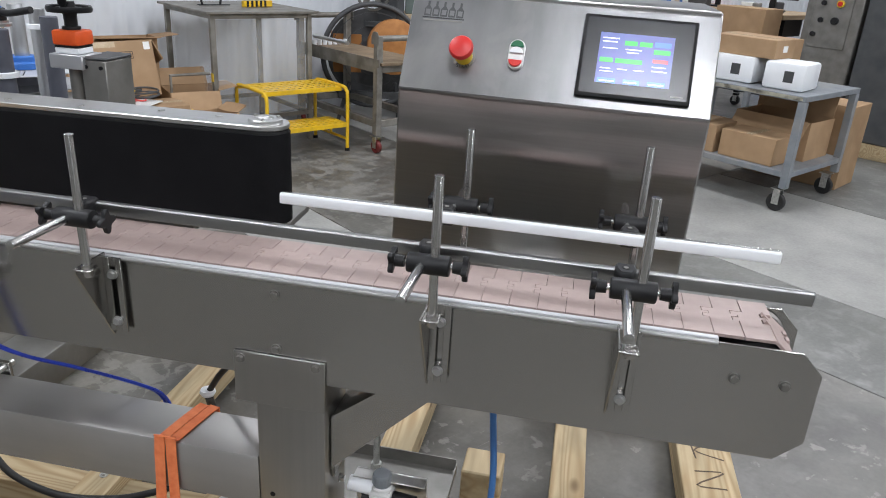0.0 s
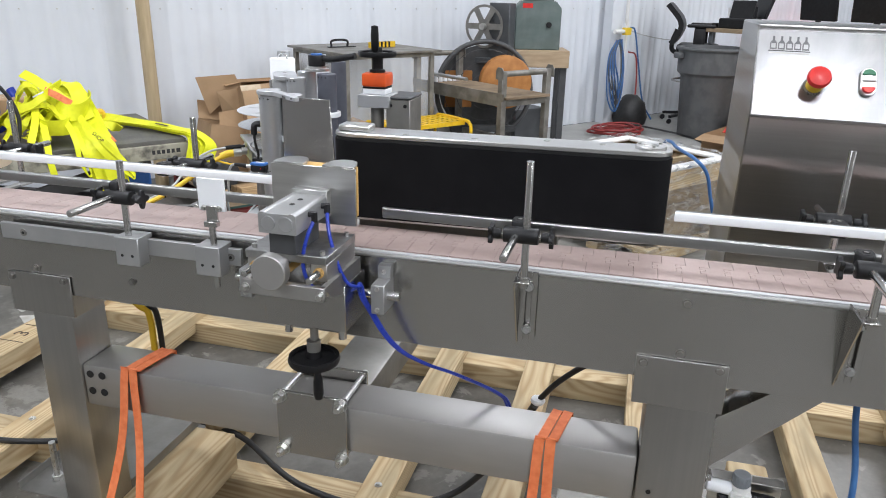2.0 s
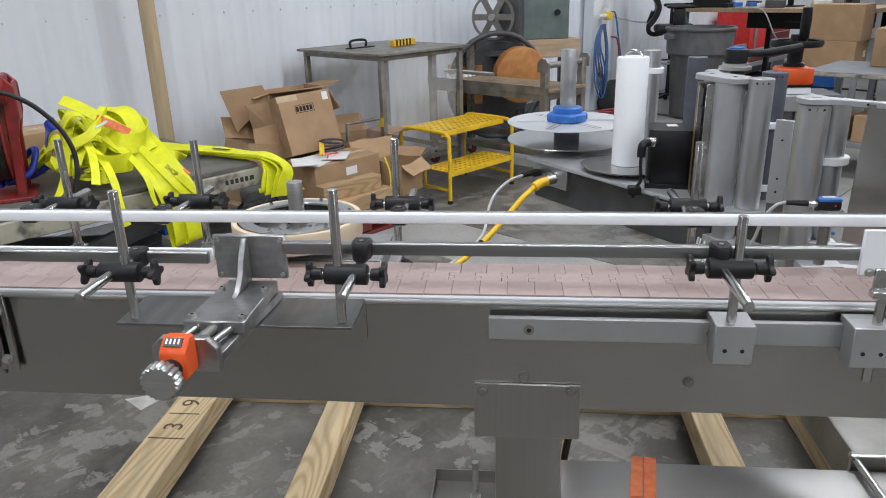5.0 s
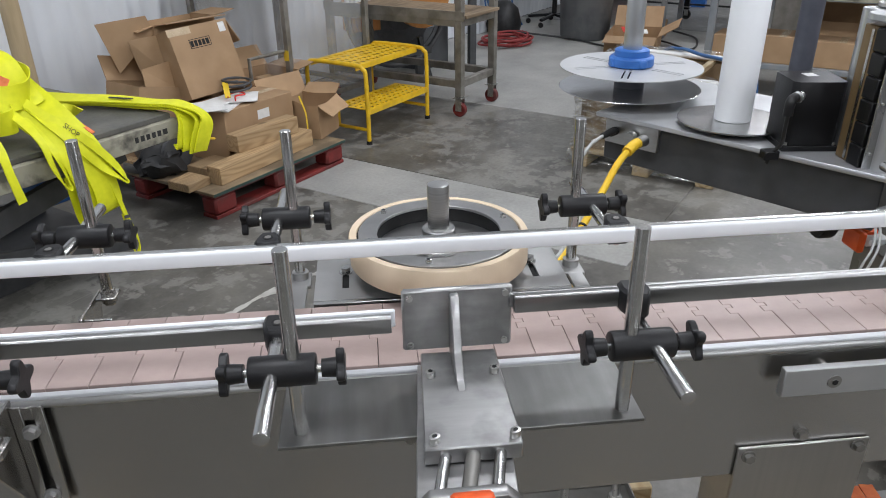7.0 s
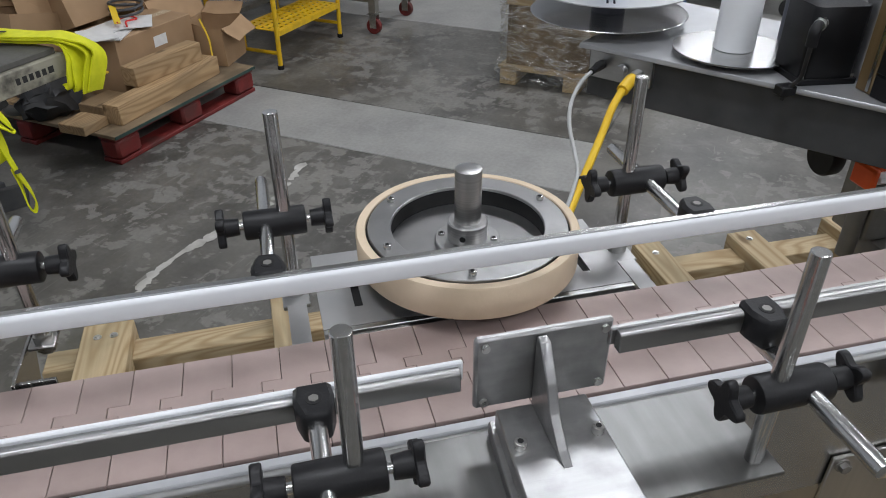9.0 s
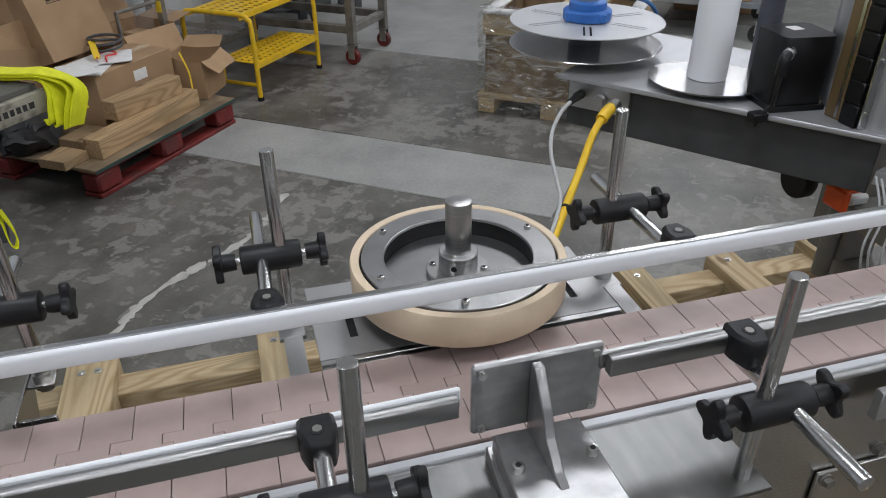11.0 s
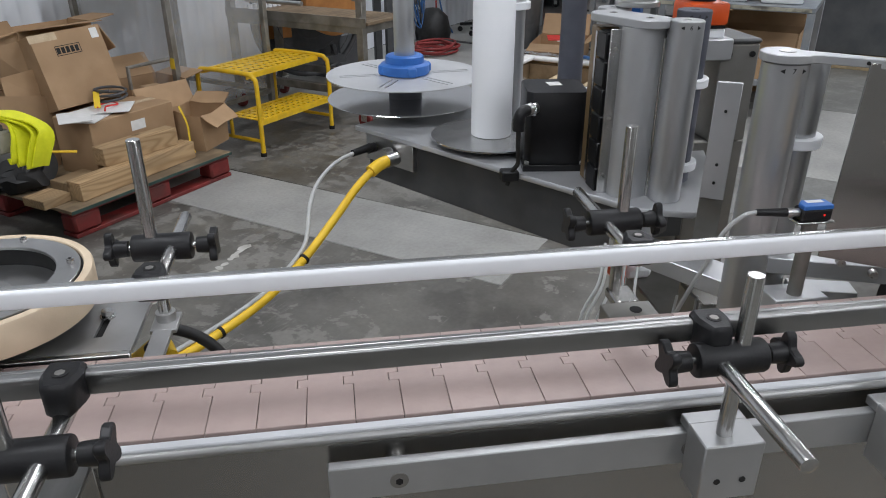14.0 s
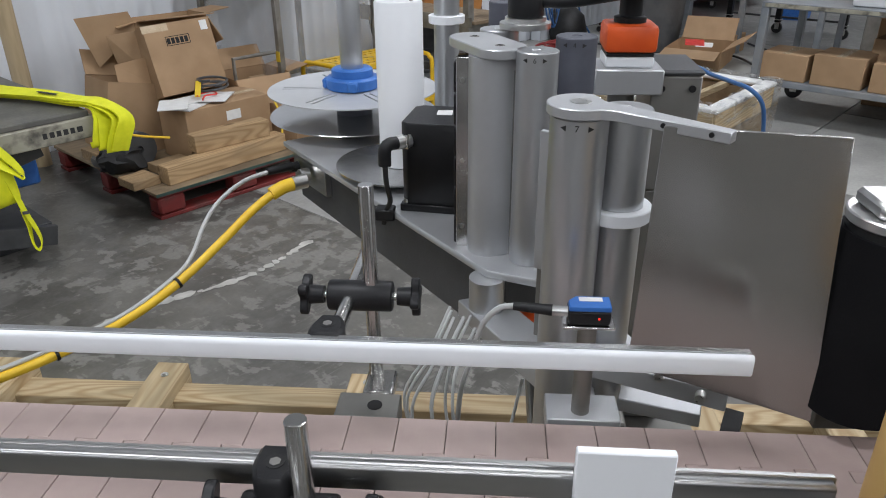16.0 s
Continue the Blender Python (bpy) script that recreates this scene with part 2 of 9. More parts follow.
def lumber(name, along, light, dark, old, var=0.16):
    """Sawn softwood: wandering growth rings, knots, grey weather stains. along: axis of the grain."""
    m = bpy.data.materials.new(name)
    m.use_nodes = True
    nt = m.node_tree
    N, L = nt.nodes, nt.links
    bsdf = N["Principled BSDF"]
    co, oi = N.new("ShaderNodeTexCoord"), N.new("ShaderNodeObjectInfo")
    shift = N.new("ShaderNodeVectorMath")
    shift.operation = "MULTIPLY_ADD"
    L.new(oi.outputs["Random"], shift.inputs[0])
    shift.inputs[1].default_value = (3.1, 5.7, 2.3)
    L.new(co.outputs["Object"], shift.inputs[2])

    def mapped(scale):
        mp = N.new("ShaderNodeMapping")
        mp.inputs["Scale"].default_value = scale
        L.new(shift.outputs[0], mp.inputs["Vector"])
        return mp.outputs["Vector"]

    def ramp(fac, p0, p1, c0, c1):
        r = N.new("ShaderNodeValToRGB")
        r.color_ramp.elements[0].position, r.color_ramp.elements[1].position = p0, p1
        r.color_ramp.elements[0].color, r.color_ramp.elements[1].color = (*c0, 1), (*c1, 1)
        L.new(fac, r.inputs["Fac"])
        return r.outputs["Color"]

    def mixed(fac, a, b):
        x = N.new("ShaderNodeMix")
        x.data_type = "RGBA"
        L.new(fac, x.inputs[0])
        L.new(a, x.inputs[6])
        if isinstance(b, tuple):
            x.inputs[7].default_value = (*b, 1)
        else:
            L.new(b, x.inputs[7])
        return x.outputs[2]

    def noise_at(vec, scale, detail, warp=0.0):
        no = N.new("ShaderNodeTexNoise")
        no.inputs["Scale"].default_value, no.inputs["Detail"].default_value, no.inputs["Distortion"].default_value = scale, detail, warp
        L.new(vec, no.inputs["Vector"])
        return no.outputs["Fac"]

    k = "xyz".index(along)
    # growth rings: level lines of a slow noise drawn out along the grain
    slow = noise_at(mapped(tuple(0.55 if i == k else 5.5 for i in range(3))), 1.0, 1.5, 0.25)
    lines = None
    for op, v in (("MULTIPLY", 26.0), ("PINGPONG", 0.5)):
        mx = N.new("ShaderNodeMath")
        mx.operation = op
        L.new(slow if lines is None else lines, mx.inputs[0])
        mx.inputs[1].default_value = v
        lines = mx.outputs[0]
    ring = tuple(0.7 * d + 0.3 * l for d, l in zip(dark, light))
    colour = ramp(lines, 0.04, 0.34, ring, light)
    fibre = noise_at(mapped(tuple(3.0 if i == k else 90.0 for i in range(3))), 1.0, 5.0)
    colour = mixed(ramp(fibre, 0.42, 0.72, (0, 0, 0), (0.35, 0.35, 0.35)), colour, dark)
    patch = noise_at(mapped(tuple(1.2 if i == k else 4.0 for i in range(3))), 1.6, 7.0, 0.8)
    colour = mixed(ramp(patch, 0.46, 0.64, (0, 0, 0), (0.72, 0.72, 0.72)), colour, old)
    vor = N.new("ShaderNodeTexVoronoi")
    vor.inputs["Scale"].default_value, vor.inputs["Randomness"].default_value = 1.0, 1.0
    L.new(mapped(tuple(3.2 if i == k else 7.0 for i in range(3))), vor.inputs["Vector"])
    colour = mixed(ramp(vor.outputs["Distance"], 0.06, 0.13, (0.9, 0.9, 0.9), (0, 0, 0)), colour, tuple(0.55 * c for c in dark))
    mr = N.new("ShaderNodeMapRange")
    mr.inputs["To Min"].default_value, mr.inputs["To Max"].default_value = 1 - var, 1 + var
    L.new(oi.outputs["Random"], mr.inputs["Value"])
    hs = N.new("ShaderNodeHueSaturation")
    L.new(mr.outputs["Result"], hs.inputs["Value"])
    L.new(colour, hs.inputs["Color"])
    L.new(hs.outputs["Color"], bsdf.inputs["Base Color"])
    bsdf.inputs["Roughness"].default_value = 0.72
    bp = N.new("ShaderNodeBump")
    bp.inputs["Strength"].default_value, bp.inputs["Distance"].default_value = 0.25, 0.002
    L.new(fibre, bp.inputs["Height"])
    L.new(bp.outputs["Normal"], bsdf.inputs["Normal"])
    return m


def glow(name, colour, strength):
    m = bpy.data.materials.new(name)
    m.use_nodes = True
    b = m.node_tree.nodes["Principled BSDF"]
    b.inputs["Base Color"].default_value = (*colour, 1)
    b.inputs["Roughness"].default_value = 0.2
    b.inputs["Emission Color"].default_value = (*colour, 1)
    b.inputs["Emission Strength"].default_value = strength
    return m


STEEL = surface("brushed_steel_sheet", (0.415, 0.408, 0.392), (0.455, 0.446, 0.43), 0.27, 1.0, 2, (1, 1, 1), 3.2, 0.35, 0.0, stain=(0.38, 0.37, 0.352), stain_amount=0.2, stain_scale=1.2, grain=(0, 0.7, 0.7), grain_pull=0.6, detail=2.0)
STEEL_UP = surface("brushed_steel_upright", (0.43, 0.425, 0.41), (0.465, 0.455, 0.44), 0.32, 1.0, 4, (30, 30, 0.4), 60, 0.0, 0.05, stain=(0.36, 0.35, 0.335), stain_amount=0.4, stain_scale=3, grain=(0.7, 0.7, 0), grain_pull=0.8)
STEEL_BEAM = surface("satin_steel_beam", (0.42, 0.415, 0.40), (0.49, 0.48, 0.465), 0.5, 1.0, 4, (0.6, 1, 4), 20, 0.0, 0.04, stain=(0.36, 0.35, 0.335), stain_amount=0.4, stain_scale=3, grain=(0, 0.7, 0.7), grain_pull=0.5)
STEEL_TRAY = surface("dull_brushed_tray", (0.22, 0.22, 0.216), (0.34, 0.34, 0.332), 0.42, 1.0, 5, (8, 0.8, 1), 12, 0.0, 0.03, stain=(0.19, 0.19, 0.185), stain_amount=0.6, stain_scale=9, grain=(0.9, 0.3, 0.3), grain_pull=0.7)
STEEL_RING = surface("satin_turned_ring", (0.42, 0.42, 0.415), (0.50, 0.50, 0.495), 0.48, 0.85, 14, (1, 1, 1), 300, 0.02, 0.06)
RING_GREY = surface("turned_grey_ring", (0.42, 0.42, 0.415), (0.53, 0.53, 0.525), 0.32, 0.95, 14, (1, 1, 1), 220, 0.03, 0.08, stain=(0.34, 0.34, 0.335), stain_amount=0.5, stain_scale=24)
PLATE_STEEL = surface("rolled_bright_plate", (0.52, 0.52, 0.515), (0.66, 0.66, 0.65), 0.24, 1.0, 11, (1, 2.2, 1), 90, 0.03, 0.07, stain=(0.30, 0.30, 0.295), stain_amount=0.5, stain_scale=16, stain_warp=0.8)
COPPER_BROWN = surface("brown_liner_web", (0.16, 0.105, 0.05), (0.25, 0.17, 0.08), 0.35, 0.3, 6, (6, 6, 0.5), 80, 0.05, 0.08)
SHAFT_STEEL = surface("bright_turned_shaft", (0.42, 0.42, 0.415), (0.58, 0.58, 0.57), 0.32, 1.0, 8, (0.4, 0.4, 60), 240, 0.05, 0.06)
STEEL_BOX = surface("brushed_steel_cabinet", (0.40, 0.395, 0.39), (0.44, 0.435, 0.43), 0.30, 1.0, 3, (1, 1, 90), 60, 0.0, 0.0, grain=(1, 0.05, 0), grain_pull=0.8)
STEEL_FACE = surface("mottled_bright_face", (0.20, 0.20, 0.203), (0.30, 0.30, 0.304), 0.33, 1.0, 9, (1.6, 0.5, 0.5), 14, 0.0, 0.07, stain=(0.37, 0.36, 0.345), stain_amount=0.5, stain_scale=7, stain_warp=0.6)
STEEL_LIGHT = surface("satin_steel", (0.58, 0.58, 0.57), (0.68, 0.68, 0.67), 0.32, 1.0, 6, (1, 1, 20), 90, 0.03, 0.08)
STEEL_ROD = surface("polished_rod_steel", (0.50, 0.50, 0.49), (0.60, 0.60, 0.59), 0.24, 1.0, 20, (1, 1, 6), 200, 0.0, 0.03)
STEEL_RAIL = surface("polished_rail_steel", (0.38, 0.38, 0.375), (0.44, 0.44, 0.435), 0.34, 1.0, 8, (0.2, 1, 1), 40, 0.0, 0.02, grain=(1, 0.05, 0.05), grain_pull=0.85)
STEEL_DULL = surface("dull_mill_steel", (0.22, 0.215, 0.20), (0.33, 0.32, 0.30), 0.5, 0.8, 10, (1, 1, 1), 90, 0.06, 0.1)
ALU = surface("bead_blasted_aluminium", (0.40, 0.405, 0.405), (0.47, 0.475, 0.475), 0.42, 0.7, 12, (1, 1, 1), 300, 0.04, 0.05)
CAST_ALU = surface("worn_machined_aluminium", (0.34, 0.34, 0.337), (0.46, 0.46, 0.457), 0.36, 0.9, 9, (1, 6, 6), 70, 0.04, 0.1, stain=(0.20, 0.20, 0.195), stain_amount=0.55, stain_scale=22)
ALU_TURNED = surface("turned_aluminium_roller", (0.50, 0.51, 0.52), (0.60, 0.61, 0.62), 0.33, 0.85, 30, (1, 1, 0.2), 200, 0.02, 0.05)
ALU_ANOD = surface("satin_anodised_aluminium", (0.47, 0.48, 0.49), (0.55, 0.56, 0.57), 0.40, 0.6, 14, (1, 1, 1), 300, 0.03, 0.05)
DISC_ALU = surface("brushed_reel_disc", (0.54, 0.55, 0.56), (0.64, 0.65, 0.66), 0.40, 0.4, 10, (1, 1, 1), 120, 0.02, 0.08)
GALV = surface("zinc_plated_bolt", (0.5, 0.5, 0.48), (0.68, 0.68, 0.66), 0.3, 1.0, 60, (1, 1, 1), 300, 0.02)
BLACK_PLASTIC = surface("black_moulded_plastic", (0.008, 0.008, 0.009), (0.016, 0.016, 0.017), 0.45, 0, 40, (1, 1, 1), 500, 0.08, 0.08, spec=0.35)
BLACK_BELT = surface("black_foam_belt", (0.004, 0.004, 0.005), (0.007, 0.007, 0.008), 0.9, 0, 20, (1, 1, 1), 700, 0.15, 0.08, spec=0.2)
BLACK_GLOSS = surface("black_anodised_housing", (0.006, 0.006, 0.007), (0.011, 0.011, 0.012), 0.38, 0, 30, (1, 1, 1), 400, 0.04, spec=0.3)
RUBBER = surface("black_cable_rubber", (0.012, 0.012, 0.012), (0.025, 0.025, 0.025), 0.5, 0, 30, (1, 1, 1), 200, 0.05)
# near black: shade in voids, bores and slots put into colour; also dark parts
SHADE_AND_DARK_PARTS = surface("shade_and_dark_parts", (0.012, 0.012, 0.012), (0.025, 0.025, 0.025), 0.7, 0.3, 20, (1, 1, 1), 100, 0.05)
WHITE_PLASTIC = surface("white_slick_plastic", (0.84, 0.86, 0.88), (0.88, 0.90, 0.92), 0.42, 0, 10, (1, 1, 1), 200, 0.03)
STRIP_GREY = surface("pale_grey_slick_plastic", (0.56, 0.57, 0.59), (0.64, 0.65, 0.67), 0.35, 0, 10, (0.3, 1, 1), 120, 0.03)
CHAIN = surface("tan_plastic_chain", (0.37, 0.285, 0.26), (0.43, 0.335, 0.305), 0.45, 0, 25, (1, 1, 1), 250, 0.05, 0.08, stain=(0.36, 0.27, 0.25), stain_amount=0.4, stain_scale=30, piece_var=0.06)
GUM = surface("tan_rubber_tyre", (0.66, 0.53, 0.37), (0.76, 0.62, 0.45), 0.6, 0, 20, (1, 1, 1), 300, 0.08)
AMBER = surface("amber_rubber_band", (0.55, 0.33, 0.10), (0.66, 0.42, 0.15), 0.55, 0, 20, (1, 1, 1), 300, 0.06)
BLUE_PLASTIC = surface("blue_plastic_clamp", (0.02, 0.12, 0.42), (0.04, 0.17, 0.52), 0.45, 0, 30, (1, 1, 1), 300, 0.05)
ORANGE_PLASTIC = surface("orange_plastic", (0.72, 0.085, 0.012), (0.85, 0.12, 0.02), 0.4, 0, 30, (1, 1, 1), 300, 0.04)
ORANGE_STRAP = surface("orange_lashing", (0.72, 0.16, 0.05), (0.88, 0.26, 0.10), 0.6, 0, 60, (1, 1, 1), 400, 0.1)
RED_PLASTIC = surface("red_plastic", (0.6, 0.02, 0.02), (0.75, 0.045, 0.035), 0.35, 0, 20, (1, 1, 1), 200, 0.02)
GREEN_PLASTIC = surface("green_plastic", (0.01, 0.12, 0.05), (0.02, 0.18, 0.08), 0.35, 0, 20, (1, 1, 1), 200, 0.02)
YELLOW_PLASTIC = surface("yellow_plastic", (0.75, 0.5, 0.02), (0.85, 0.6, 0.05), 0.4, 0, 20, (1, 1, 1), 200, 0.02)
YELLOW_CABLE = surface("yellow_cable_jacket", (0.80, 0.50, 0.02), (0.90, 0.60, 0.04), 0.45, 0, 20, (1, 1, 1), 200, 0.03)
GREY_CABLE = surface("grey_cable_jacket", (0.42, 0.43, 0.42), (0.52, 0.53, 0.52), 0.5, 0, 40, (1, 1, 1), 200, 0.03)
BLUE_TUBE = surface("blue_air_tube", (0.012, 0.03, 0.30), (0.025, 0.06, 0.46), 0.3, 0, 20, (1, 1, 1), 200, 0.02)
BLUE_HOSE = surface("blue_rubber_hose", (0.03, 0.11, 0.30), (0.05, 0.16, 0.38), 0.45, 0, 20, (1, 1, 1), 200, 0.02)
RED_HOSE = surface("red_rubber_hose", (0.22, 0.02, 0.02), (0.34, 0.05, 0.045), 0.55, 0, 20, (1, 1, 1), 200, 0.02)
DARK_GREY = surface("dark_grey_powder_coat", (0.06, 0.062, 0.065), (0.085, 0.087, 0.09), 0.5, 0.2, 20, (1, 1, 1), 400, 0.06)
SLATE_ROLL = surface("slate_coated_roller", (0.075, 0.08, 0.10), (0.11, 0.115, 0.14), 0.5, 0.1, 25, (1, 1, 1), 300, 0.05)
PINE = lumber("pale_pine_lumber", "y", (0.56, 0.44, 0.265), (0.34, 0.22, 0.10), (0.29, 0.235, 0.14))
PINE_X = lumber("pale_pine_lumber_lengthwise", "x", (0.56, 0.44, 0.265), (0.34, 0.22, 0.10), (0.29, 0.235, 0.14))
OLD_WOOD = surface("worn_pallet_boards", (0.20, 0.14, 0.085), (0.34, 0.25, 0.16), 0.8, 0, 5, (1, 8, 8), 40, 0.2, 0.08, stain=(0.12, 0.085, 0.05), stain_amount=0.6, stain_scale=3, piece_var=0.15)
OLD_LUMBER = lumber("aged_lumber_blocks", "x", (0.47, 0.32, 0.17), (0.27, 0.165, 0.075), (0.26, 0.18, 0.10))
POST_WOOD = surface("yellowed_wood_post", (0.44, 0.34, 0.20), (0.55, 0.43, 0.27), 0.7, 0, 5, (8, 8, 0.8), 40, 0.1)
PLY = surface("worn_plywood_sheet", (0.20, 0.145, 0.085), (0.33, 0.245, 0.15), 0.7, 0, 3, (0.8, 5, 5), 60, 0.1, 0.08, stain=(0.11, 0.08, 0.05), stain_amount=0.7, stain_scale=4)
GREEN_EDGE = surface("dark_green_edge_paint", (0.02, 0.05, 0.04), (0.05, 0.09, 0.075), 0.6, 0, 12, (1, 1, 1), 100, 0.1, 0.1)
KRAFT = surface("brown_cardboard", (0.345, 0.22, 0.12), (0.435, 0.285, 0.16), 0.8, 0, 6, (1, 1, 1), 150, 0.06, 0.06, stain=(0.30, 0.18, 0.09), stain_amount=0.5, stain_scale=4, piece_var=0.12)
KRAFT_IN = surface("cardboard_inside", (0.42, 0.28, 0.16), (0.52, 0.36, 0.22), 0.85, 0, 6, (1, 1, 1), 150, 0.06)
TAPE = surface("clear_brown_tape", (0.50, 0.38, 0.24), (0.60, 0.47, 0.31), 0.25, 0, 20, (1, 1, 1), 100, 0.05)
PAPER = surface("white_paper", (0.70, 0.70, 0.68), (0.80, 0.80, 0.78), 0.7, 0, 30, (1, 1, 1), 200, 0.03)
INK = surface("black_ink", (0.015, 0.015, 0.015), (0.03, 0.03, 0.03), 0.6, 0, 30, (1, 1, 1), 200, 0.0)
PENCIL = surface("marker_stroke", (0.06, 0.04, 0.025), (0.12, 0.08, 0.05), 0.7, 0, 60, (1, 1, 1), 200, 0.0)
STRAP_YELLOW = surface("fluorescent_yellow_webbing", (0.74, 0.77, 0.008), (0.88, 0.89, 0.02), 0.55, 0, 30, (1, 1, 1), 250, 0.15, 0.08, stain=(0.58, 0.60, 0.02), stain_amount=0.25, stain_scale=8)
YELLOW_PAINT = surface("yellow_enamel", (0.78, 0.47, 0.01), (0.88, 0.57, 0.02), 0.38, 0, 10, (1, 1, 1), 100, 0.05, 0.08, stain=(0.50, 0.32, 0.04), stain_amount=0.4, stain_scale=14)
RED_PAINT = surface("chipped_red_paint", (0.13, 0.016, 0.014), (0.22, 0.024, 0.02), 0.6, 0, 12, (1, 1, 1), 100, 0.15, 0.1, stain=(0.10, 0.03, 0.025), stain_amount=0.8, stain_scale=7)
RED_REEL = surface("dirty_red_enamel", (0.20, 0.014, 0.014), (0.33, 0.024, 0.022), 0.45, 0, 8, (1, 1, 1), 100, 0.06, 0.1, stain=(0.06, 0.02, 0.018), stain_amount=0.6, stain_scale=9)
GREY_FRAME = surface("bare_welded_steel_frame", (0.20, 0.19, 0.165), (0.31, 0.295, 0.265), 0.5, 0.5, 12, (1, 1, 1), 80, 0.08, 0.1, stain=(0.13, 0.115, 0.095), stain_amount=0.6, stain_scale=8)
CART_GREY = surface("blue_grey_cart_paint", (0.19, 0.21, 0.23), (0.27, 0.29, 0.31), 0.5, 0.1, 8, (1, 1, 1), 100, 0.06, 0.1, stain=(0.30, 0.29, 0.27), stain_amount=0.5, stain_scale=6)
LIFT_CREAM = surface("chipped_cream_paint", (0.30, 0.285, 0.22), (0.42, 0.40, 0.32), 0.6, 0, 9, (1, 1, 1), 100, 0.1, 0.1, stain=(0.07, 0.065, 0.055), stain_amount=0.9, stain_scale=11)
LIFT_TOP = surface("scuffed_dark_deck", (0.09, 0.088, 0.08), (0.17, 0.165, 0.15), 0.55, 0.2, 6, (1, 1, 1), 80, 0.08, 0.12, stain=(0.22, 0.21, 0.18), stain_amount=0.5, stain_scale=4)
GREEN_CABINET = surface("grey_green_enamel", (0.11, 0.15, 0.14), (0.16, 0.20, 0.19), 0.5, 0.1, 8, (1, 1, 1), 100, 0.05, 0.1, stain=(0.08, 0.10, 0.09), stain_amount=0.4, stain_scale=5)
RUST = surface("orange_wire_spool", (0.36, 0.14, 0.035), (0.50, 0.22, 0.06), 0.6, 0.1, 14, (1, 1, 1), 100, 0.1)
BIN_GREY = surface("scuffed_grey_bin", (0.085, 0.09, 0.092), (0.13, 0.135, 0.138), 0.6, 0, 8, (1, 1, 0.4), 80, 0.08, 0.1, stain=(0.18, 0.18, 0.18), stain_amount=0.4, stain_scale=7)
CABINET_DARK = surface("dark_grey_electrical_cabinet", (0.07, 0.075, 0.08), (0.11, 0.115, 0.12), 0.42, 0.2, 6, (1, 1, 1), 100, 0.04, 0.1)
BENCH_TOP = surface("worn_bench_wood", (0.36, 0.26, 0.16), (0.50, 0.38, 0.25), 0.65, 0, 5, (1, 6, 6), 60, 0.1)
CONCRETE = surface("stained_concrete", (0.078, 0.074, 0.065), (0.165, 0.158, 0.139), 0.36, 0, 2.6, (1, 1, 1), 45, 0.10, 0.12, stain=(0.20, 0.195, 0.178), stain_amount=0.4, stain_scale=11, stain_edge=(0.50, 0.70), stain_warp=0.4, lo=0.36, hi=0.66, detail=12)
CONCRETE_LIGHT = surface("pale_concrete_infill", (0.26, 0.258, 0.242), (0.37, 0.368, 0.345), 0.5, 0, 3, (1, 1, 1), 60, 0.12, 0.1, stain=(0.36, 0.36, 0.34), stain_amount=0.45, stain_scale=10, stain_edge=(0.50, 0.70), stain_warp=0.4, detail=12)
CONCRETE_MID = surface("grey_concrete", (0.125, 0.125, 0.117), (0.20, 0.20, 0.187), 0.45, 0, 2.2, (1, 1, 1), 60, 0.1, 0.12, stain=(0.29, 0.29, 0.275), stain_amount=0.5, stain_scale=10, stain_edge=(0.50, 0.70), stain_warp=0.4, detail=12)
JOINT = surface("dark_floor_joint", (0.06, 0.06, 0.055), (0.10, 0.10, 0.092), 0.9, 0, 20, (1, 1, 1), 80, 0.1)
FLOOR_PAINT = surface("worn_white_floor_line", (0.34, 0.33, 0.30), (0.62, 0.61, 0.57), 0.6, 0, 12, (1, 1, 1), 80, 0.05)
WALL_WHITE = surface("white_ribbed_sheet", (0.70, 0.735, 0.78), (0.78, 0.81, 0.85), 0.45, 0.0, 1.2, (1, 1, 0.5), 40, 0.03, 0.08, stain=(0.66, 0.68, 0.70), stain_amount=0.5, stain_scale=0.9)
WALL_PLAIN = surface("plain_wall_panel", (0.50, 0.50, 0.49), (0.58, 0.58, 0.57), 0.6, 0, 1.0, (1, 1, 0.4), 40, 0.03)
CEILING_MAT = surface("ceiling_insulation", (0.70, 0.70, 0.70), (0.78, 0.78, 0.78), 0.8, 0, 1.0, (1, 1, 1), 30, 0.05)
PVC = surface("white_pipe", (0.72, 0.72, 0.70), (0.80, 0.80, 0.78), 0.4, 0, 10, (1, 1, 1), 100, 0.02)
SCREEN_GLASS = surface("dark_screen_bezel", (0.012, 0.014, 0.017), (0.018, 0.02, 0.024), 0.24, 0, 10, (1, 1, 1), 100, 0.0, 0.04)
LAMP_GLOW = glow("lamp_diffuser", (1.0, 0.98, 0.94), 6.0)


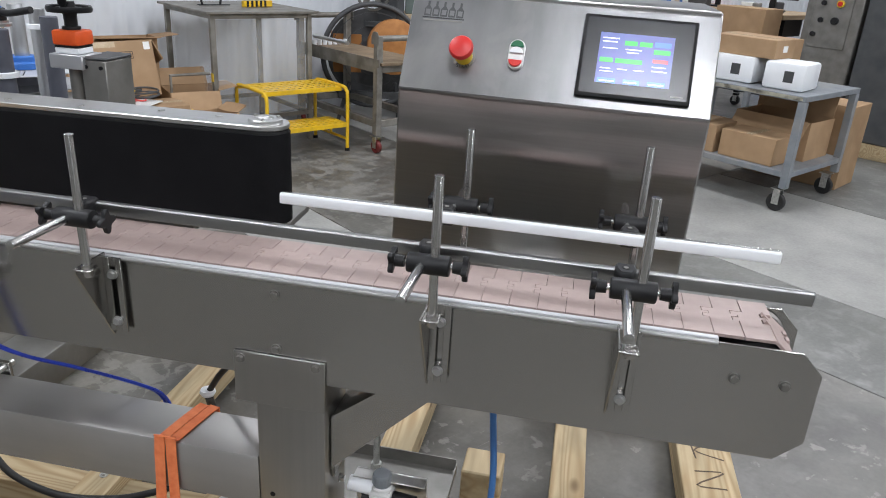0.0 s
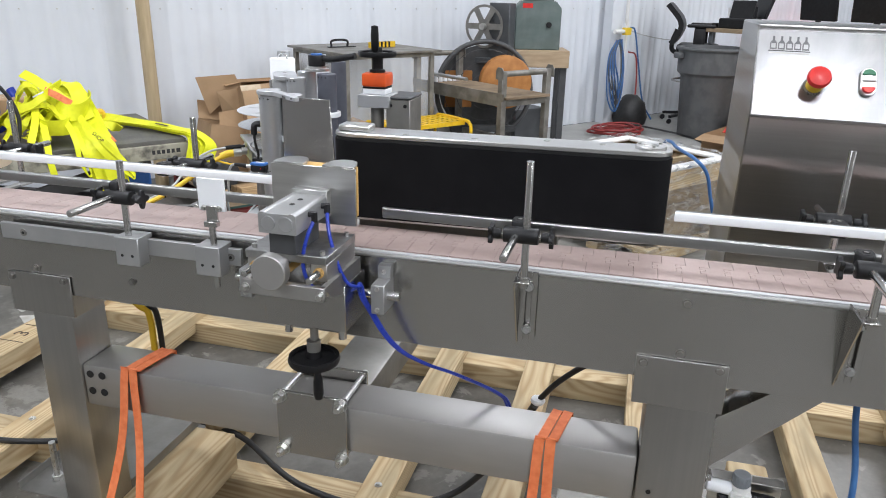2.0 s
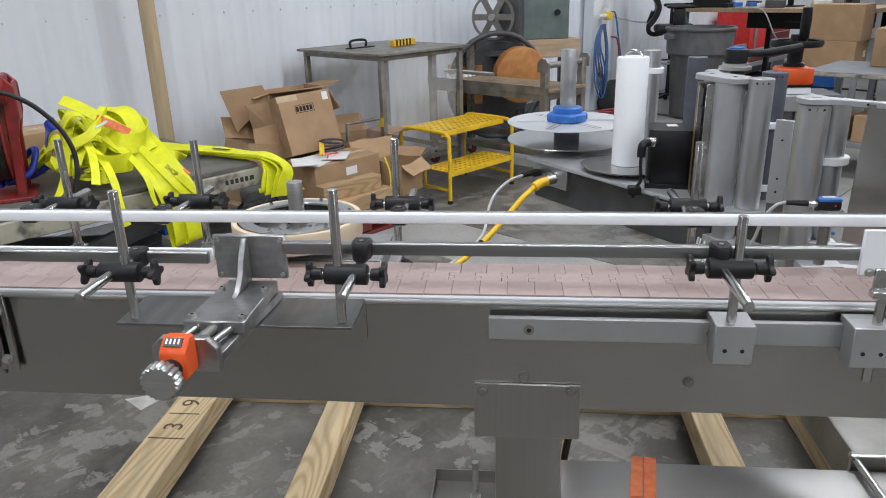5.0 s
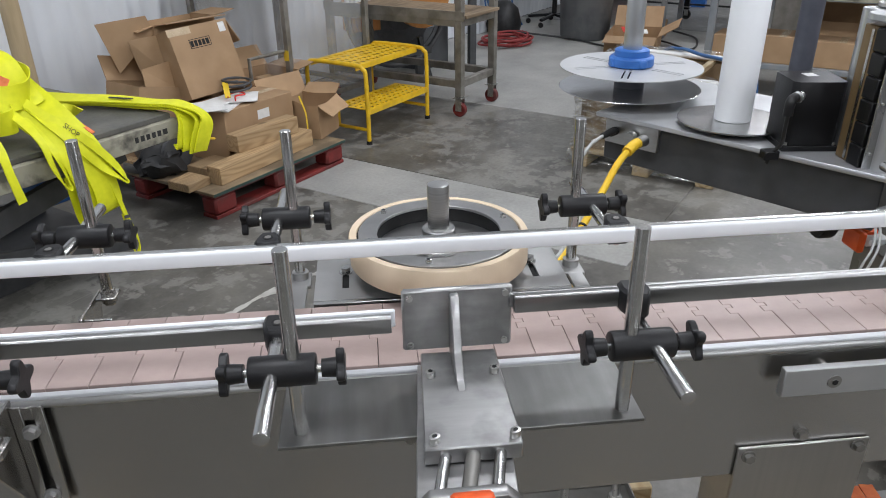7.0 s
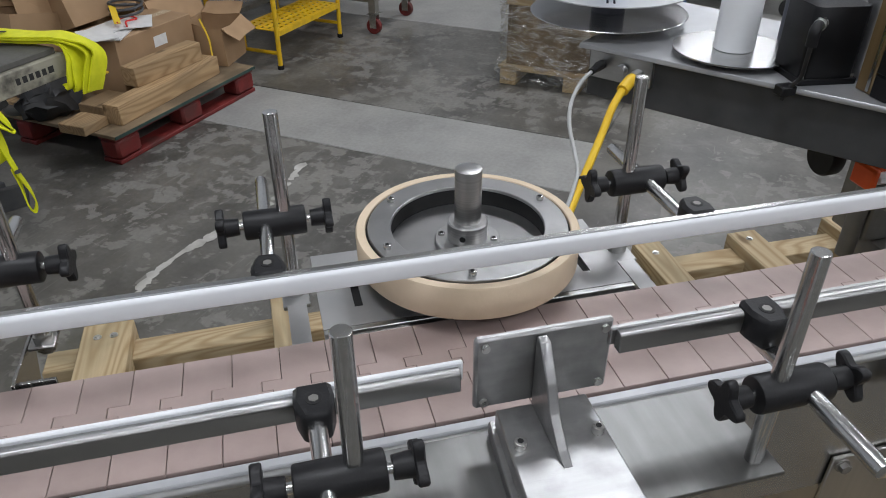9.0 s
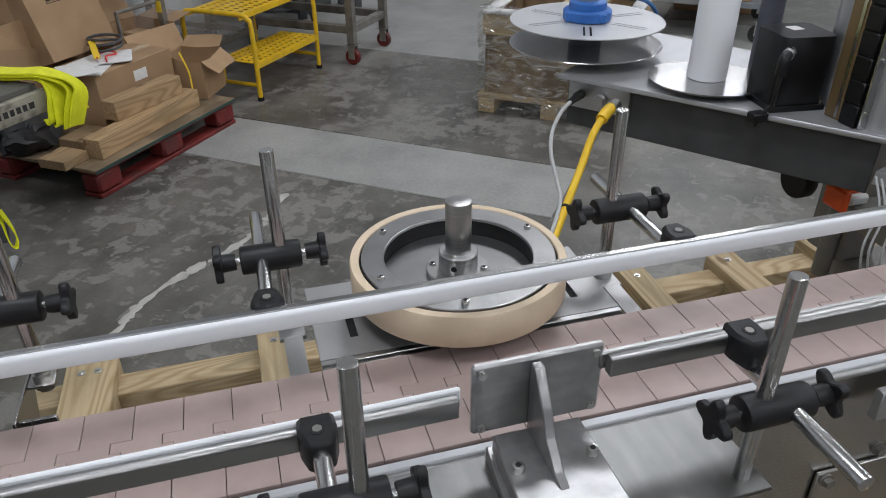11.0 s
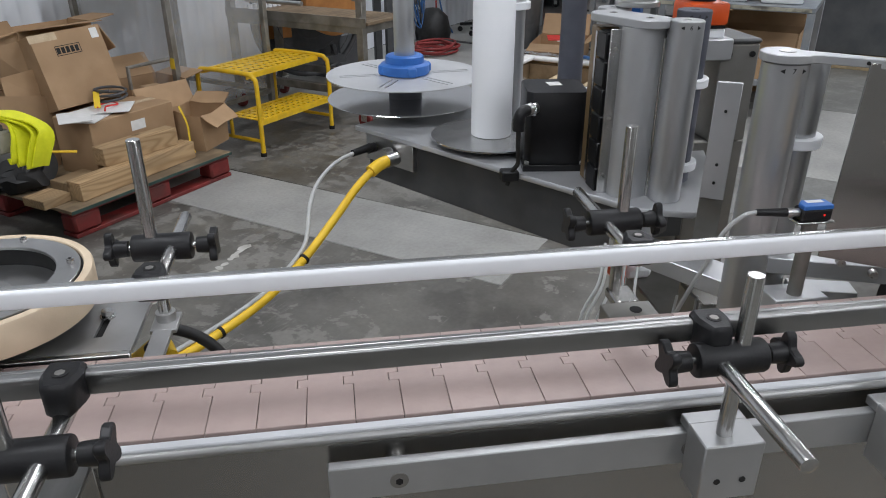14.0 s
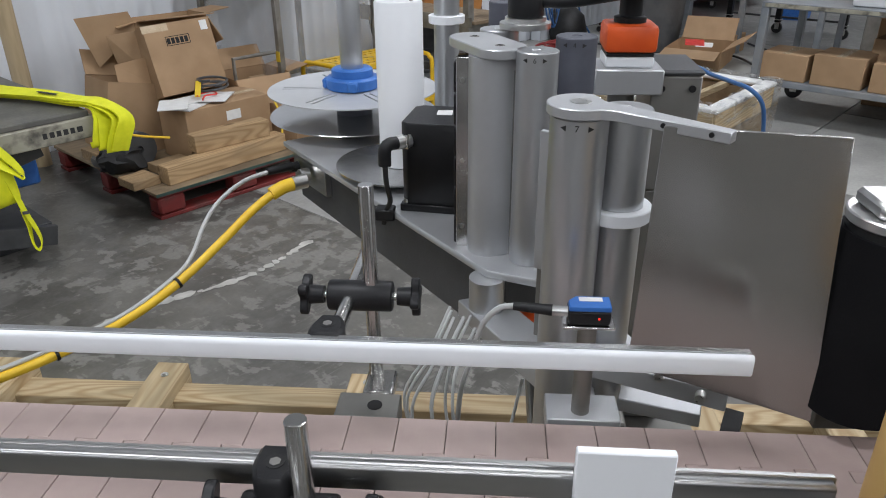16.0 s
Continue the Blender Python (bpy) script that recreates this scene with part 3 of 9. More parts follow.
def film_wrap():
    """Clear stretch wrap: mostly see-through, with wrinkled gloss."""
    m = bpy.data.materials.new("clear_stretch_wrap")
    m.use_nodes = True
    nt = m.node_tree
    N, L = nt.nodes, nt.links
    out = N["Material Output"]
    N.remove(N["Principled BSDF"])
    clear = N.new("ShaderNodeBsdfTransparent")
    gloss = N.new("ShaderNodeBsdfGlossy")
    gloss.inputs["Color"].default_value = (0.9, 0.9, 0.89, 1)
    gloss.inputs["Roughness"].default_value = 0.10
    co, no = N.new("ShaderNodeTexCoord"), N.new("ShaderNodeTexNoise")
    mp = N.new("ShaderNodeMapping")
    mp.inputs["Scale"].default_value = (6, 6, 14)
    no.inputs["Scale"].default_value, no.inputs["Detail"].default_value, no.inputs["Distortion"].default_value = 1.5, 6, 1.5
    L.new(co.outputs["Object"], mp.inputs["Vector"])
    L.new(mp.outputs["Vector"], no.inputs["Vector"])
    bp = N.new("ShaderNodeBump")
    bp.inputs["Strength"].default_value, bp.inputs["Distance"].default_value = 0.8, 0.02
    L.new(no.outputs["Fac"], bp.inputs["Height"])
    L.new(bp.outputs["Normal"], gloss.inputs["Normal"])
    mr = N.new("ShaderNodeMapRange")
    mr.inputs["From Min"].default_value, mr.inputs["From Max"].default_value = 0.42, 0.72
    mr.inputs["To Min"].default_value, mr.inputs["To Max"].default_value = 0.06, 0.75
    L.new(no.outputs["Fac"], mr.inputs["Value"])
    mix = N.new("ShaderNodeMixShader")
    L.new(mr.outputs["Result"], mix.inputs[0])
    L.new(clear.outputs[0], mix.inputs[1])
    L.new(gloss.outputs[0], mix.inputs[2])
    L.new(mix.outputs[0], out.inputs["Surface"])
    return m


WRAP = film_wrap()


def clear_sheet(alpha):
    """Clear plastic sheet and discs."""
    m = bpy.data.materials.new("clear_plastic_sheet")
    m.use_nodes = True
    b = m.node_tree.nodes["Principled BSDF"]
    b.inputs["Base Color"].default_value = (0.9, 0.92, 0.93, 1)
    b.inputs["Roughness"].default_value = 0.15
    b.inputs["Alpha"].default_value = alpha
    return m


ACRYLIC = clear_sheet(0.13)
DISC_SMOKE = surface("smoked_polished_disc", (0.47, 0.475, 0.48), (0.55, 0.555, 0.56), 0.16, 0.9, 9, (1, 1, 1), 60, 0.0, 0.05)


def bowed(m, scale, depth):
    """Sheet that is slightly bowed up its height, so that reflections break into level bands."""
    nt = m.node_tree
    N, L = nt.nodes, nt.links
    co, mp, no, bp = (N.new("ShaderNode" + k) for k in ("TexCoord", "Mapping", "TexNoise", "Bump"))
    mp.inputs["Scale"].default_value = (0.12, 0.12, 1)
    no.inputs["Scale"].default_value, no.inputs["Detail"].default_value = scale, 0.6
    bp.inputs["Strength"].default_value, bp.inputs["Distance"].default_value = 1.0, depth
    L.new(co.outputs["Object"], mp.inputs["Vector"])
    L.new(mp.outputs["Vector"], no.inputs["Vector"])
    L.new(no.outputs["Fac"], bp.inputs["Height"])
    L.new(bp.outputs["Normal"], N["Principled BSDF"].inputs["Normal"])


bowed(STEEL_BOX, 9.0, 0.022)


def worn_sealer(m, bare, edge, amount, traffic=False):
    """Bare matt concrete showing through flaked, scraped sealer, with fine mottling."""
    nt = m.node_tree
    N, L = nt.nodes, nt.links
    bsdf = N["Principled BSDF"]
    src = bsdf.inputs["Base Color"].links[0].from_socket
    rough = bsdf.inputs["Roughness"].links[0].from_socket
    co = N.new("ShaderNodeTexCoord")

    def noisy(scale, detail, warp, stretch=(1, 1, 1), turn=0.0):
        mp = N.new("ShaderNodeMapping")
        mp.inputs["Rotation"].default_value = (0, 0, turn)
        mp.inputs["Scale"].default_value = stretch
        L.new(co.outputs["Object"], mp.inputs["Vector"])
        no = N.new("ShaderNodeTexNoise")
        no.inputs["Scale"].default_value, no.inputs["Detail"].default_value, no.inputs["Distortion"].default_value = scale, detail, warp
        no.inputs["Roughness"].default_value = 0.6
        L.new(mp.outputs["Vector"], no.inputs["Vector"])
        return no.outputs["Fac"]

    def ranged(fac, f0, f1, t0, t1):
        mr = N.new("ShaderNodeMapRange")
        for k, v in zip(("From Min", "From Max", "To Min", "To Max"), (f0, f1, t0, t1)):
            mr.inputs[k].default_value = v
        L.new(fac, mr.inputs["Value"])
        return mr.outputs["Result"]

    def maths(op, a, b):
        mx = N.new("ShaderNodeMath")
        mx.operation = op
        for i, v in enumerate((a, b)):
            if isinstance(v, float):
                mx.inputs[i].default_value = v
            else:
                L.new(v, mx.inputs[i])
        return mx.outputs[0]

    # flakes are thick in some stretches of floor and missing in others
    where = ranged(noisy(1.3, 3.0, 0.5), 0.35, 0.65, -0.06, 0.06)
    if traffic:
        # the aisle along the ribbed wall is worn hardest
        axes = N.new("ShaderNodeSeparateXYZ")
        L.new(co.outputs["Object"], axes.inputs[0])
        where = maths("ADD", where, ranged(axes.outputs["Y"], 1.2, 2.6, -0.075, 0.0))
    flakes = ranged(maths("ADD", maths("ADD", maths("MULTIPLY", noisy(10.0, 12.0, 0.7, (0.8, 1.25, 1), 0.5), 0.5), maths("MULTIPLY", noisy(9.0, 12.0, 0.8, (1.4, 0.7, 1), 1.1), 0.5)), where), edge, edge + 0.022, 0.0, 1.0)
    scrapes = None
    for turn, sc in ((0.35, 6.0), (1.25, 4.5), (2.4, 8.0)):
        one = ranged(maths("ADD", noisy(sc, 4.0, 1.3, (0.4, 9.0, 1), turn), where), 0.655, 0.70, 0.0, 0.8)
        scrapes = one if scrapes is None else maths("MAXIMUM", scrapes, one)
    worn = maths("MULTIPLY", maths("MAXIMUM", flakes, scrapes), amount)
    mix = N.new("ShaderNodeMix")
    mix.data_type = "RGBA"
    L.new(worn, mix.inputs[0])
    L.new(src, mix.inputs[6])
    mix.inputs[7].default_value = (*bare, 1)
    hs = N.new("ShaderNodeHueSaturation")
    L.new(ranged(noisy(55.0, 6.0, 0.0), 0.0, 1.0, 0.76, 1.24), hs.inputs["Value"])
    L.new(mix.outputs[2], hs.inputs["Color"])
    L.new(hs.outputs["Color"], bsdf.inputs["Base Color"])
    L.new(maths("ADD", rough, maths("MULTIPLY", worn, 0.22)), bsdf.inputs["Roughness"])


worn_sealer(CONCRETE, (0.25, 0.242, 0.220), 0.524, 0.72, True)
worn_sealer(CONCRETE_LIGHT, (0.38, 0.375, 0.35), 0.60, 0.4)
worn_sealer(CONCRETE_MID, (0.30, 0.295, 0.275), 0.60, 0.4)

# ---- floor: slabs with sawn joints ----
floor = solo("floor", box(-10, 18, -10, 5.95, -0.20, -0.03), JOINT, "stained grey concrete floor with sawn joints", "floor", bpose(0, 0), kind="structure")


def slab(u0, u1, n0, n1, material, gap=(0.0035, 0.0035, 0.0035, 0.0035)):
    return part("slab", box(u0 + gap[0], u1 - gap[1], n0 + gap[2], n1 - gap[3], -0.05, 0.0, 0.0 if 0.0 in gap else 0.003), material, floor)


G = 0.0035
slab(-10, 1.90, 2.62, 5.94, CONCRETE, (G, G, 0.0, G))
slab(-10, 3.10, -10, 2.62, CONCRETE, (G, G, G, 0.0))
slab(1.90, 2.40, 2.62, 5.94, CONCRETE_LIGHT)
slab(2.40, 3.83, 2.62, 5.94, CONCRETE)
slab(3.10, 3.83, -10, 2.62, CONCRETE_MID)
slab(3.83, 7.6, 2.62, 5.94, CONCRETE_LIGHT)
slab(3.83, 5.42, -10, 2.62, CONCRETE_LIGHT)
slab(5.42, 7.6, -10, 2.62, CONCRETE_MID)
slab(7.6, 17.9, -10, 5.94, CONCRETE_MID)

# worn dashes of an old painted line
rng = random.Random(5)
line = bmesh.new()
for k in range(26):
    t = k / 25 + rng.uniform(-0.01, 0.01)
    u, n = 0.62 + 1.05 * t, 3.72 + 0.04 * math.sin(7 * t)
    w, l = rng.uniform(0.008, 0.03), rng.uniform(0.015, 0.05)
    pts = []
    for a in range(7):
        ang = 2 * math.pi * a / 7
        pts.append((u + l * math.cos(ang) * rng.uniform(0.6, 1.2), n + w * math.sin(ang) * rng.uniform(0.6, 1.2), 0.0012 + 0.00002 * k))
    add_prism(line, pts, (0, 0, 0.0008))
solo("floor_line", line, FLOOR_PAINT, "worn white paint line on concrete", "floor marking", bpose(0, 0), kind="structure")
mark = bmesh.new()
add_prism(mark, [(-3.064, 2.512, 0.0012), (-3.008, 2.517, 0.0012), (-2.915, 2.452, 0.0012), (-2.925, 2.411, 0.0012), (-2.965, 2.428, 0.0012)], (0, 0, 0.001))
add_prism(mark, [(-2.905, 2.375, 0.0012), (-2.84, 2.405, 0.0012), (-2.75, 2.437, 0.0012), (-2.768, 2.385, 0.0012), (-2.811, 2.308, 0.0012), (-2.862, 2.345, 0.0012)], (0, 0, 0.001))
solo("floor_tape", mark, FLOOR_PAINT, "worn white tape corner on concrete", "floor marking", kind="structure")

# ---- ribbed wall ----
RIB = 0.229


def ribbed_wall(u0, u1, z1):
    bm = bmesh.new()
    prof = []
    k0 = int(math.floor((u0 - 0.314) / RIB))
    u = 0.314 + k0 * RIB
    while u < u1:
        prof += [(u - 0.036, 0.0), (u - 0.019, -0.013), (u + 0.019, -0.013), (u + 0.036, 0.0), (u + 0.095, 0.0), (u + 0.103, -0.004), (u + 0.119, -0.004), (u + 0.127, 0.0)]
        u += RIB
    low = [bm.verts.new((a, b, 0.0)) for a, b in prof]
    top = [bm.verts.new((a, b, z1)) for a, b in prof]
    for i in range(len(prof) - 1):
        bm.faces.new((low[i], low[i + 1], top[i + 1], top[i]))
    bmesh.ops.recalc_face_normals(bm, faces=bm.faces[:])
    bmesh.ops.solidify(bm, geom=bm.faces[:], thickness=0.012)
    return bm


wall_north = solo("wall_north", ribbed_wall(-9.5, 17.5, 5.4), WALL_WHITE, "white ribbed metal sheet wall with screws", "wall", bpose(0, 5.95), kind="structure")
screw_me = mesh_of("wall_screw", cyl((0, -0.006, 0), (0, 0.002, 0), 0.0065, seg=6), GALV)
for z in (1.25, 2.9):
    for k in range(-8, 32):
        piece("wall_screw", screw_me, wall_north, Matrix.Translation((0.314 + k * RIB + 0.058, 0, z)))
for nm, (u0, u1, n0, n1) in {"wall_south": (-10, 18, -10.2, -10), "wall_east": (18, 18.2, -10, 6.1), "wall_west": (-10.2, -10, -10, 6.1)}.items():
    solo(nm, box(u0, u1, n0, n1, 0, 5.4), WALL_PLAIN, "plain pale workshop wall", "wall", bpose(0, 0), kind="structure")
solo("ceiling", box(-10, 18, -10, 6.1, 5.4, 5.6), CEILING_MAT, "pale insulated workshop ceiling", "ceiling", bpose(0, 0), kind="structure")
for u, n in LAMPS:
    fx = thing("ceiling_light", "white linear ceiling light hung under the ceiling", "ceiling light", bpose(u, n, LAMP_Z), group="ceiling lights")
    part("housing", box(-0.28, 0.28, -1.0, 1.0, -0.03, 0.06, 0.006), WHITE_PLASTIC, fx)
    part("diffuser", box(-0.25, 0.25, -0.96, 0.96, -0.06, -0.032, 0.004), LAMP_GLOW, fx)
    for s in (-0.7, 0.7):
        part("hanger", cyl((0, s, 0.06), (0, s, 0.40), 0.006, seg=8), GALV, fx)

# bare wood post and steel column by the wall
solo("wood_post", cyl((0, 0, 0), (0, 0, 5.4), 0.047, 0.043, seg=28), POST_WOOD, "yellowed round wooden post before the wall", "post", bpose(1.33, 5.72), kind="structure")

# ---- conveyor ----
YC, BELT = 1.178, 0.995
YF, YB = 1.110, 1.246
X0, X1 = -3.30, 0.566
conv = thing("conveyor", "stainless steel table-top chain conveyor on square legs", "conveyor", pose(0, YC, 0.25))
CL = Matrix.Translation((0, -YC, -0.25))


def cpart(name, bm, material, parent=None, label=""):
    """A part laid out in world places, hung under the conveyor."""
    bm.transform(CL)
    return part(name, bm, material, parent or conv, label)


def side_panel(y0, y1):
    c = 0.034
    pts = [(X0 + c, y0, 0.820), (X1 - c, y0, 0.820), (X1, y0, 0.853), (X1, y0, 0.958), (X1 - 0.028, y0, 0.988), (0.43, y0, 0.988), (X0 + c, y0, 0.988), (X0, y0, 0.955), (X0, y0, 0.855)]
    return prism(pts, (0, y1 - y0, 0), 0.0007)


cpart("side_panel", side_panel(YF, YF + 0.003), STEEL)
cpart("side_panel", side_panel(YB - 0.003, YB), STEEL)
cpart("wear_strip", box(X0 + 0.05, 0.43, YF + 0.0005, YF + 0.0095, 0.9885, 0.9935, 0.0012), STRIP_GREY, label="pale grey slick wear strip")
cpart("top_rim", cyl((X0 + 0.05, YF + 0.0005, 0.9865), (0.43, YF + 0.0005, 0.9865), 0.0042, seg=14), STEEL_RING)
# added bed, coloured near black so the space under the chain looks shaded
bed = cpart("chain_bed", box(X0 + 0.03, 0.42, YF + 0.004, YB - 0.004, 0.955, 0.986), SHADE_AND_DARK_PARTS, label="added chain bed, near black for the shade under the links")
cpart("bottom_tray", box(X0 + 0.04, X1 - 0.05, YF + 0.004, YB - 0.004, 0.826, 0.829), STEEL)
# sprocket in the same near black, for the shade under the end links
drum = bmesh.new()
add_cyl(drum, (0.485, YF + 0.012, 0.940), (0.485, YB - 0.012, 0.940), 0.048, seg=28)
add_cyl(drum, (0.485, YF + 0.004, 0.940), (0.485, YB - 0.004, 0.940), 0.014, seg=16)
cpart("end_sprocket", drum, SHADE_AND_DARK_PARTS)
nose = bmesh.new()
add_lathe(nose, [(0.010, 0), (0.040, 0), (0.042, 0.004), (0.042, 0.012), (0.010, 0.012)], 28, (0.505, YB - 0.018, 0.945), "y")
cpart("end_guard", nose, STEEL_DULL)
for p in ((0.459, YF, 0.938), (0.524, YF, 0.937), (-0.193, YF, 0.963), (-1.905, YF, 0.912), (-1.245, YF, 0.870), (-2.5, YF, 0.93)):
    cpart("panel_bolt", bolt(p, (0, -1, 0), 0.0056, 0.005), STEEL_DULL)

# chain links: one interlocking outline, shared by all
PITCH = 0.0393
hw = 0.0567
edge = [(0.0, -hw), (0.0, -0.008), (-0.0085, -0.008), (-0.0085, 0.0035), (0.0, 0.0035), (0.0, 0.0105), (-0.0085, 0.0105), (-0.0085, 0.022), (0.0075, 0.022), (0.0075, 0.0625)]
gap = 0.0006
outline = [(x, y, 0) for x, y in edge] + [(x + PITCH - gap, y, 0) for x, y in reversed(edge)]
link_bm = prism(outline, (0, 0, 0.0045))
es = [e for e in link_bm.edges if all(v.co.z > 0.004 for v in e.verts)]
bmesh.ops.bevel(link_bm, geom=es, offset=0.00045, segments=1, affect="EDGES", profile=0.5)
link_me = mesh_of("chain_link", link_bm, CHAIN)
x = X0 + 0.05
off = (-1.4612 - x) % PITCH
x += off - PITCH
while x + PITCH < 0.492:
    piece("chain_link", link_me, bed, Matrix.Translation((x, 0, BELT - 0.0045 - 0.25)))
    x += PITCH
# links that turn down round the end sprocket
ang = 0.0
for k in range(5):
    ang = (x + (k + 0.5) * PITCH - 0.485) / 0.0545
    m = Matrix.Translation((0.485, 0, 0.940 - 0.25)) @ Matrix.Rotation(ang, 4, "Y") @ Matrix.Translation((-0.019, 0, 0.0503))
    piece("chain_link", link_me, bed, m)

# legs with bolted saddle plates, tie beam and feet
for xa, xb, pa, pb in ((-0.236, -0.120, -0.262, -0.114), (-1.517, -1.417, -1.547, -1.394)):
    cpart("leg", box(xa, xb, YF + 0.010, YF + 0.112, 0.250, 0.835, 0.004, 2), STEEL_UP)
    saddle = bmesh.new()
    add_box(saddle, pa, pb, YF - 0.005, YF - 0.001, 0.771, 0.861, 0.001)
    add_box(saddle, pa, pa + 0.004, YF - 0.001, YF + 0.1, 0.771, 0.819)
    add_box(saddle, pb - 0.004, pb, YF - 0.001, YF + 0.1, 0.771, 0.819)
    add_box(saddle, pa, pb, YB + 0.001, YB + 0.005, 0.771, 0.861, 0.001)
    cpart("saddle_plate", saddle, STEEL_UP)
    for p in ((pa + 0.012, YF - 0.005, 0.850), (pb - 0.014, YF - 0.005, 0.853), ((pa + pb) / 2 - 0.005, YF, 0.872)):
        cpart("saddle_bolt", bolt(p, (0, -1, 0), 0.0058, 0.0055), STEEL_DULL)
    fa, fb_ = (xa - 0.16, xb + 0.14) if xa > -1 else (-1.68, -1.42)
    cpart("foot_plate", box(fa, fb_, YF + 0.03, YF + 0.56, 0.246, 0.252, 0.001), STEEL_DULL)
    for za, zb, ya, yb, ea, eb in ((0.252, 0.272, YF + 0.03, YF + 0.56, fa, fa + 0.003), (0.252, 0.272, YF + 0.03, YF + 0.56, fb_ - 0.003, fb_), (0.252, 0.285, YF + 0.557, YF + 0.56, fa + 0.003, fb_ - 0.003)):
        cpart("upturned_edge", box(ea, eb, ya, yb, za, zb), STEEL_DULL)
    for dx, dy in ((-0.06, 0.49), (0.06, 0.52), (-0.10, 0.09)):
        stud = bmesh.new()
        add_cyl(stud, (xa + dx, YF + dy, 0.252), (xa + dx, YF + dy, 0.36), 0.008, seg=12)
        add_cyl(stud, (xa + dx, YF + dy, 0.252), (xa + dx, YF + dy, 0.265), 0.014, seg=6)
        cpart("levelling_stud", stud, GALV)
cpart("tie_beam", box(-1.416, -0.238, 1.124, 1.226, 0.549, 0.650, 0.006, 2), STEEL_BEAM)
for hx in (-1.397, -1.367):
    for hz in (0.628, 0.587):
        cpart("hole_plug", cyl((hx, 1.1225, hz), (hx, 1.130, hz), 0.0085, seg=20), BLACK_PLASTIC)
brace = bmesh.new()
add_prism(brace, [(-0.118, YF + 0.03, 0.742), (-0.118, YF + 0.03, 0.640), (0.060, YF + 0.03, 0.820), (-0.02, YF + 0.03, 0.820)], (0, 0.075, 0), 0.001)
cpart("corner_brace", brace, STEEL)
hinge = bmesh.new()
add_box(hinge, -0.119, -0.113, YF + 0.035, YF + 0.09, 0.62, 0.74, 0.001)
for z in (0.60, 0.66, 0.72):
    add_bolt(hinge, (-0.113, YF + 0.06, z), (1, 0, 0), 0.006, 0.008)
cpart("side_cleat", hinge, STEEL)
for hx, hz in ((-0.213, 0.583), (-0.138, 0.58), (-0.21, 0.40)):
    cpart("hole_plug", cyl((hx, YF + 0.009, hz), (hx, YF + 0.012, hz), 0.0045, seg=14), SHADE_AND_DARK_PARTS)

# clamp round the tie beam, with the carrying arm behind it
clampset = thing("beam_clamp", "stainless clamp plates and threaded rods round the tie beam", "clamp", pose(-0.865, 1.15, 0.549))


def wpart(name, bm, material, parent, label=""):
    bm.transform(parent.matrix_basis.inverted())
    return part(name, bm, material, parent, label)


wpart("front_plate", box(-0.945, -0.795, 1.113, 1.121, 0.528, 0.672, 0.001), STEEL, clampset)
wpart("back_plate", box(-0.945, -0.795, 1.229, 1.237, 0.528, 0.672, 0.001), STEEL, clampset)
for cx in (-0.935, -0.805):
    for cz in (0.662, 0.538):
        rod = cyl((cx, 1.088, cz), (cx, 1.250, cz), 0.006, seg=14)
        add_cyl(rod, (cx, 1.100, cz), (cx, 1.112, cz), 0.0115, seg=6)
        add_cyl(rod, (cx, 1.112, cz), (cx, 1.1135, cz), 0.014, seg=18)
        wpart("threaded_rod", rod, GALV, clampset)
arm = thing("support_arm", "brushed stainless channel arm reaching under the labeler", "arm", pose(-0.84, 1.45, 0.55))
wpart("channel", box(-0.912, -0.792, 1.240, 1.74, 0.555, 0.636, 0.006, 2), STEEL_DULL, arm)

# orange lashing straps over the tie beam
for sx in (-1.294, -0.405):
    st = thing("lashing_strap", "orange ratchet lashing strap over the tie beam", "strap", pose(sx, 1.17, 0.0), group="lashing straps")
    for dx, fx in ((-0.0105, -0.085 if sx < -1 else -0.03), (0.0105, 0.0 if sx < -1 else 0.005)):
        a = sx + dx
        pts = [(sx + dx * 2 + fx, 1.02, 0.13), (a + fx * 0.35, 1.106, 0.45), (a, 1.1195, 0.645), (a + 0.004, 1.128, 0.6535), (a + 0.02, 1.222, 0.6535), (a + 0.022, 1.231, 0.645), (a + 0.023, 1.233, 0.575)]
        wpart("webbing", ribbon(pts, 0.019, 0.0016, (1, 0, 0), 5), ORANGE_STRAP, st)

# ---- guide rails ----
def front_rail(xa, xb, y=1.0965, z=1.071):
    g = thing("guide_rail", "polished stainless guide rail along the chain", "guide rail", pose((xa + xb) / 2, y, z), group="front guide rails")
    h = (xb - xa) / 2
    sec = [(0, -0.0075, -0.0075), (0, 0.0015, -0.0075), (0, 0.0015, 0.0085), (0, 0.0, 0.0100), (0, -0.0055, 0.0100), (0, -0.0075, 0.0080)]
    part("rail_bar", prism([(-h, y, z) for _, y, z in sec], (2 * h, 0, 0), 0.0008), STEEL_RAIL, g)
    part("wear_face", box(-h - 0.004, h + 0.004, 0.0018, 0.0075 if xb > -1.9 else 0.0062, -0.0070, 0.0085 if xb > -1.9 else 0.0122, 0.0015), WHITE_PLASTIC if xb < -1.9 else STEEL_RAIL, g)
    return g


front_rail(-3.20, -1.919, 1.1075, 1.0512)
front_rail(-1.806, -0.912)
front_rail(-0.707, 0.524)


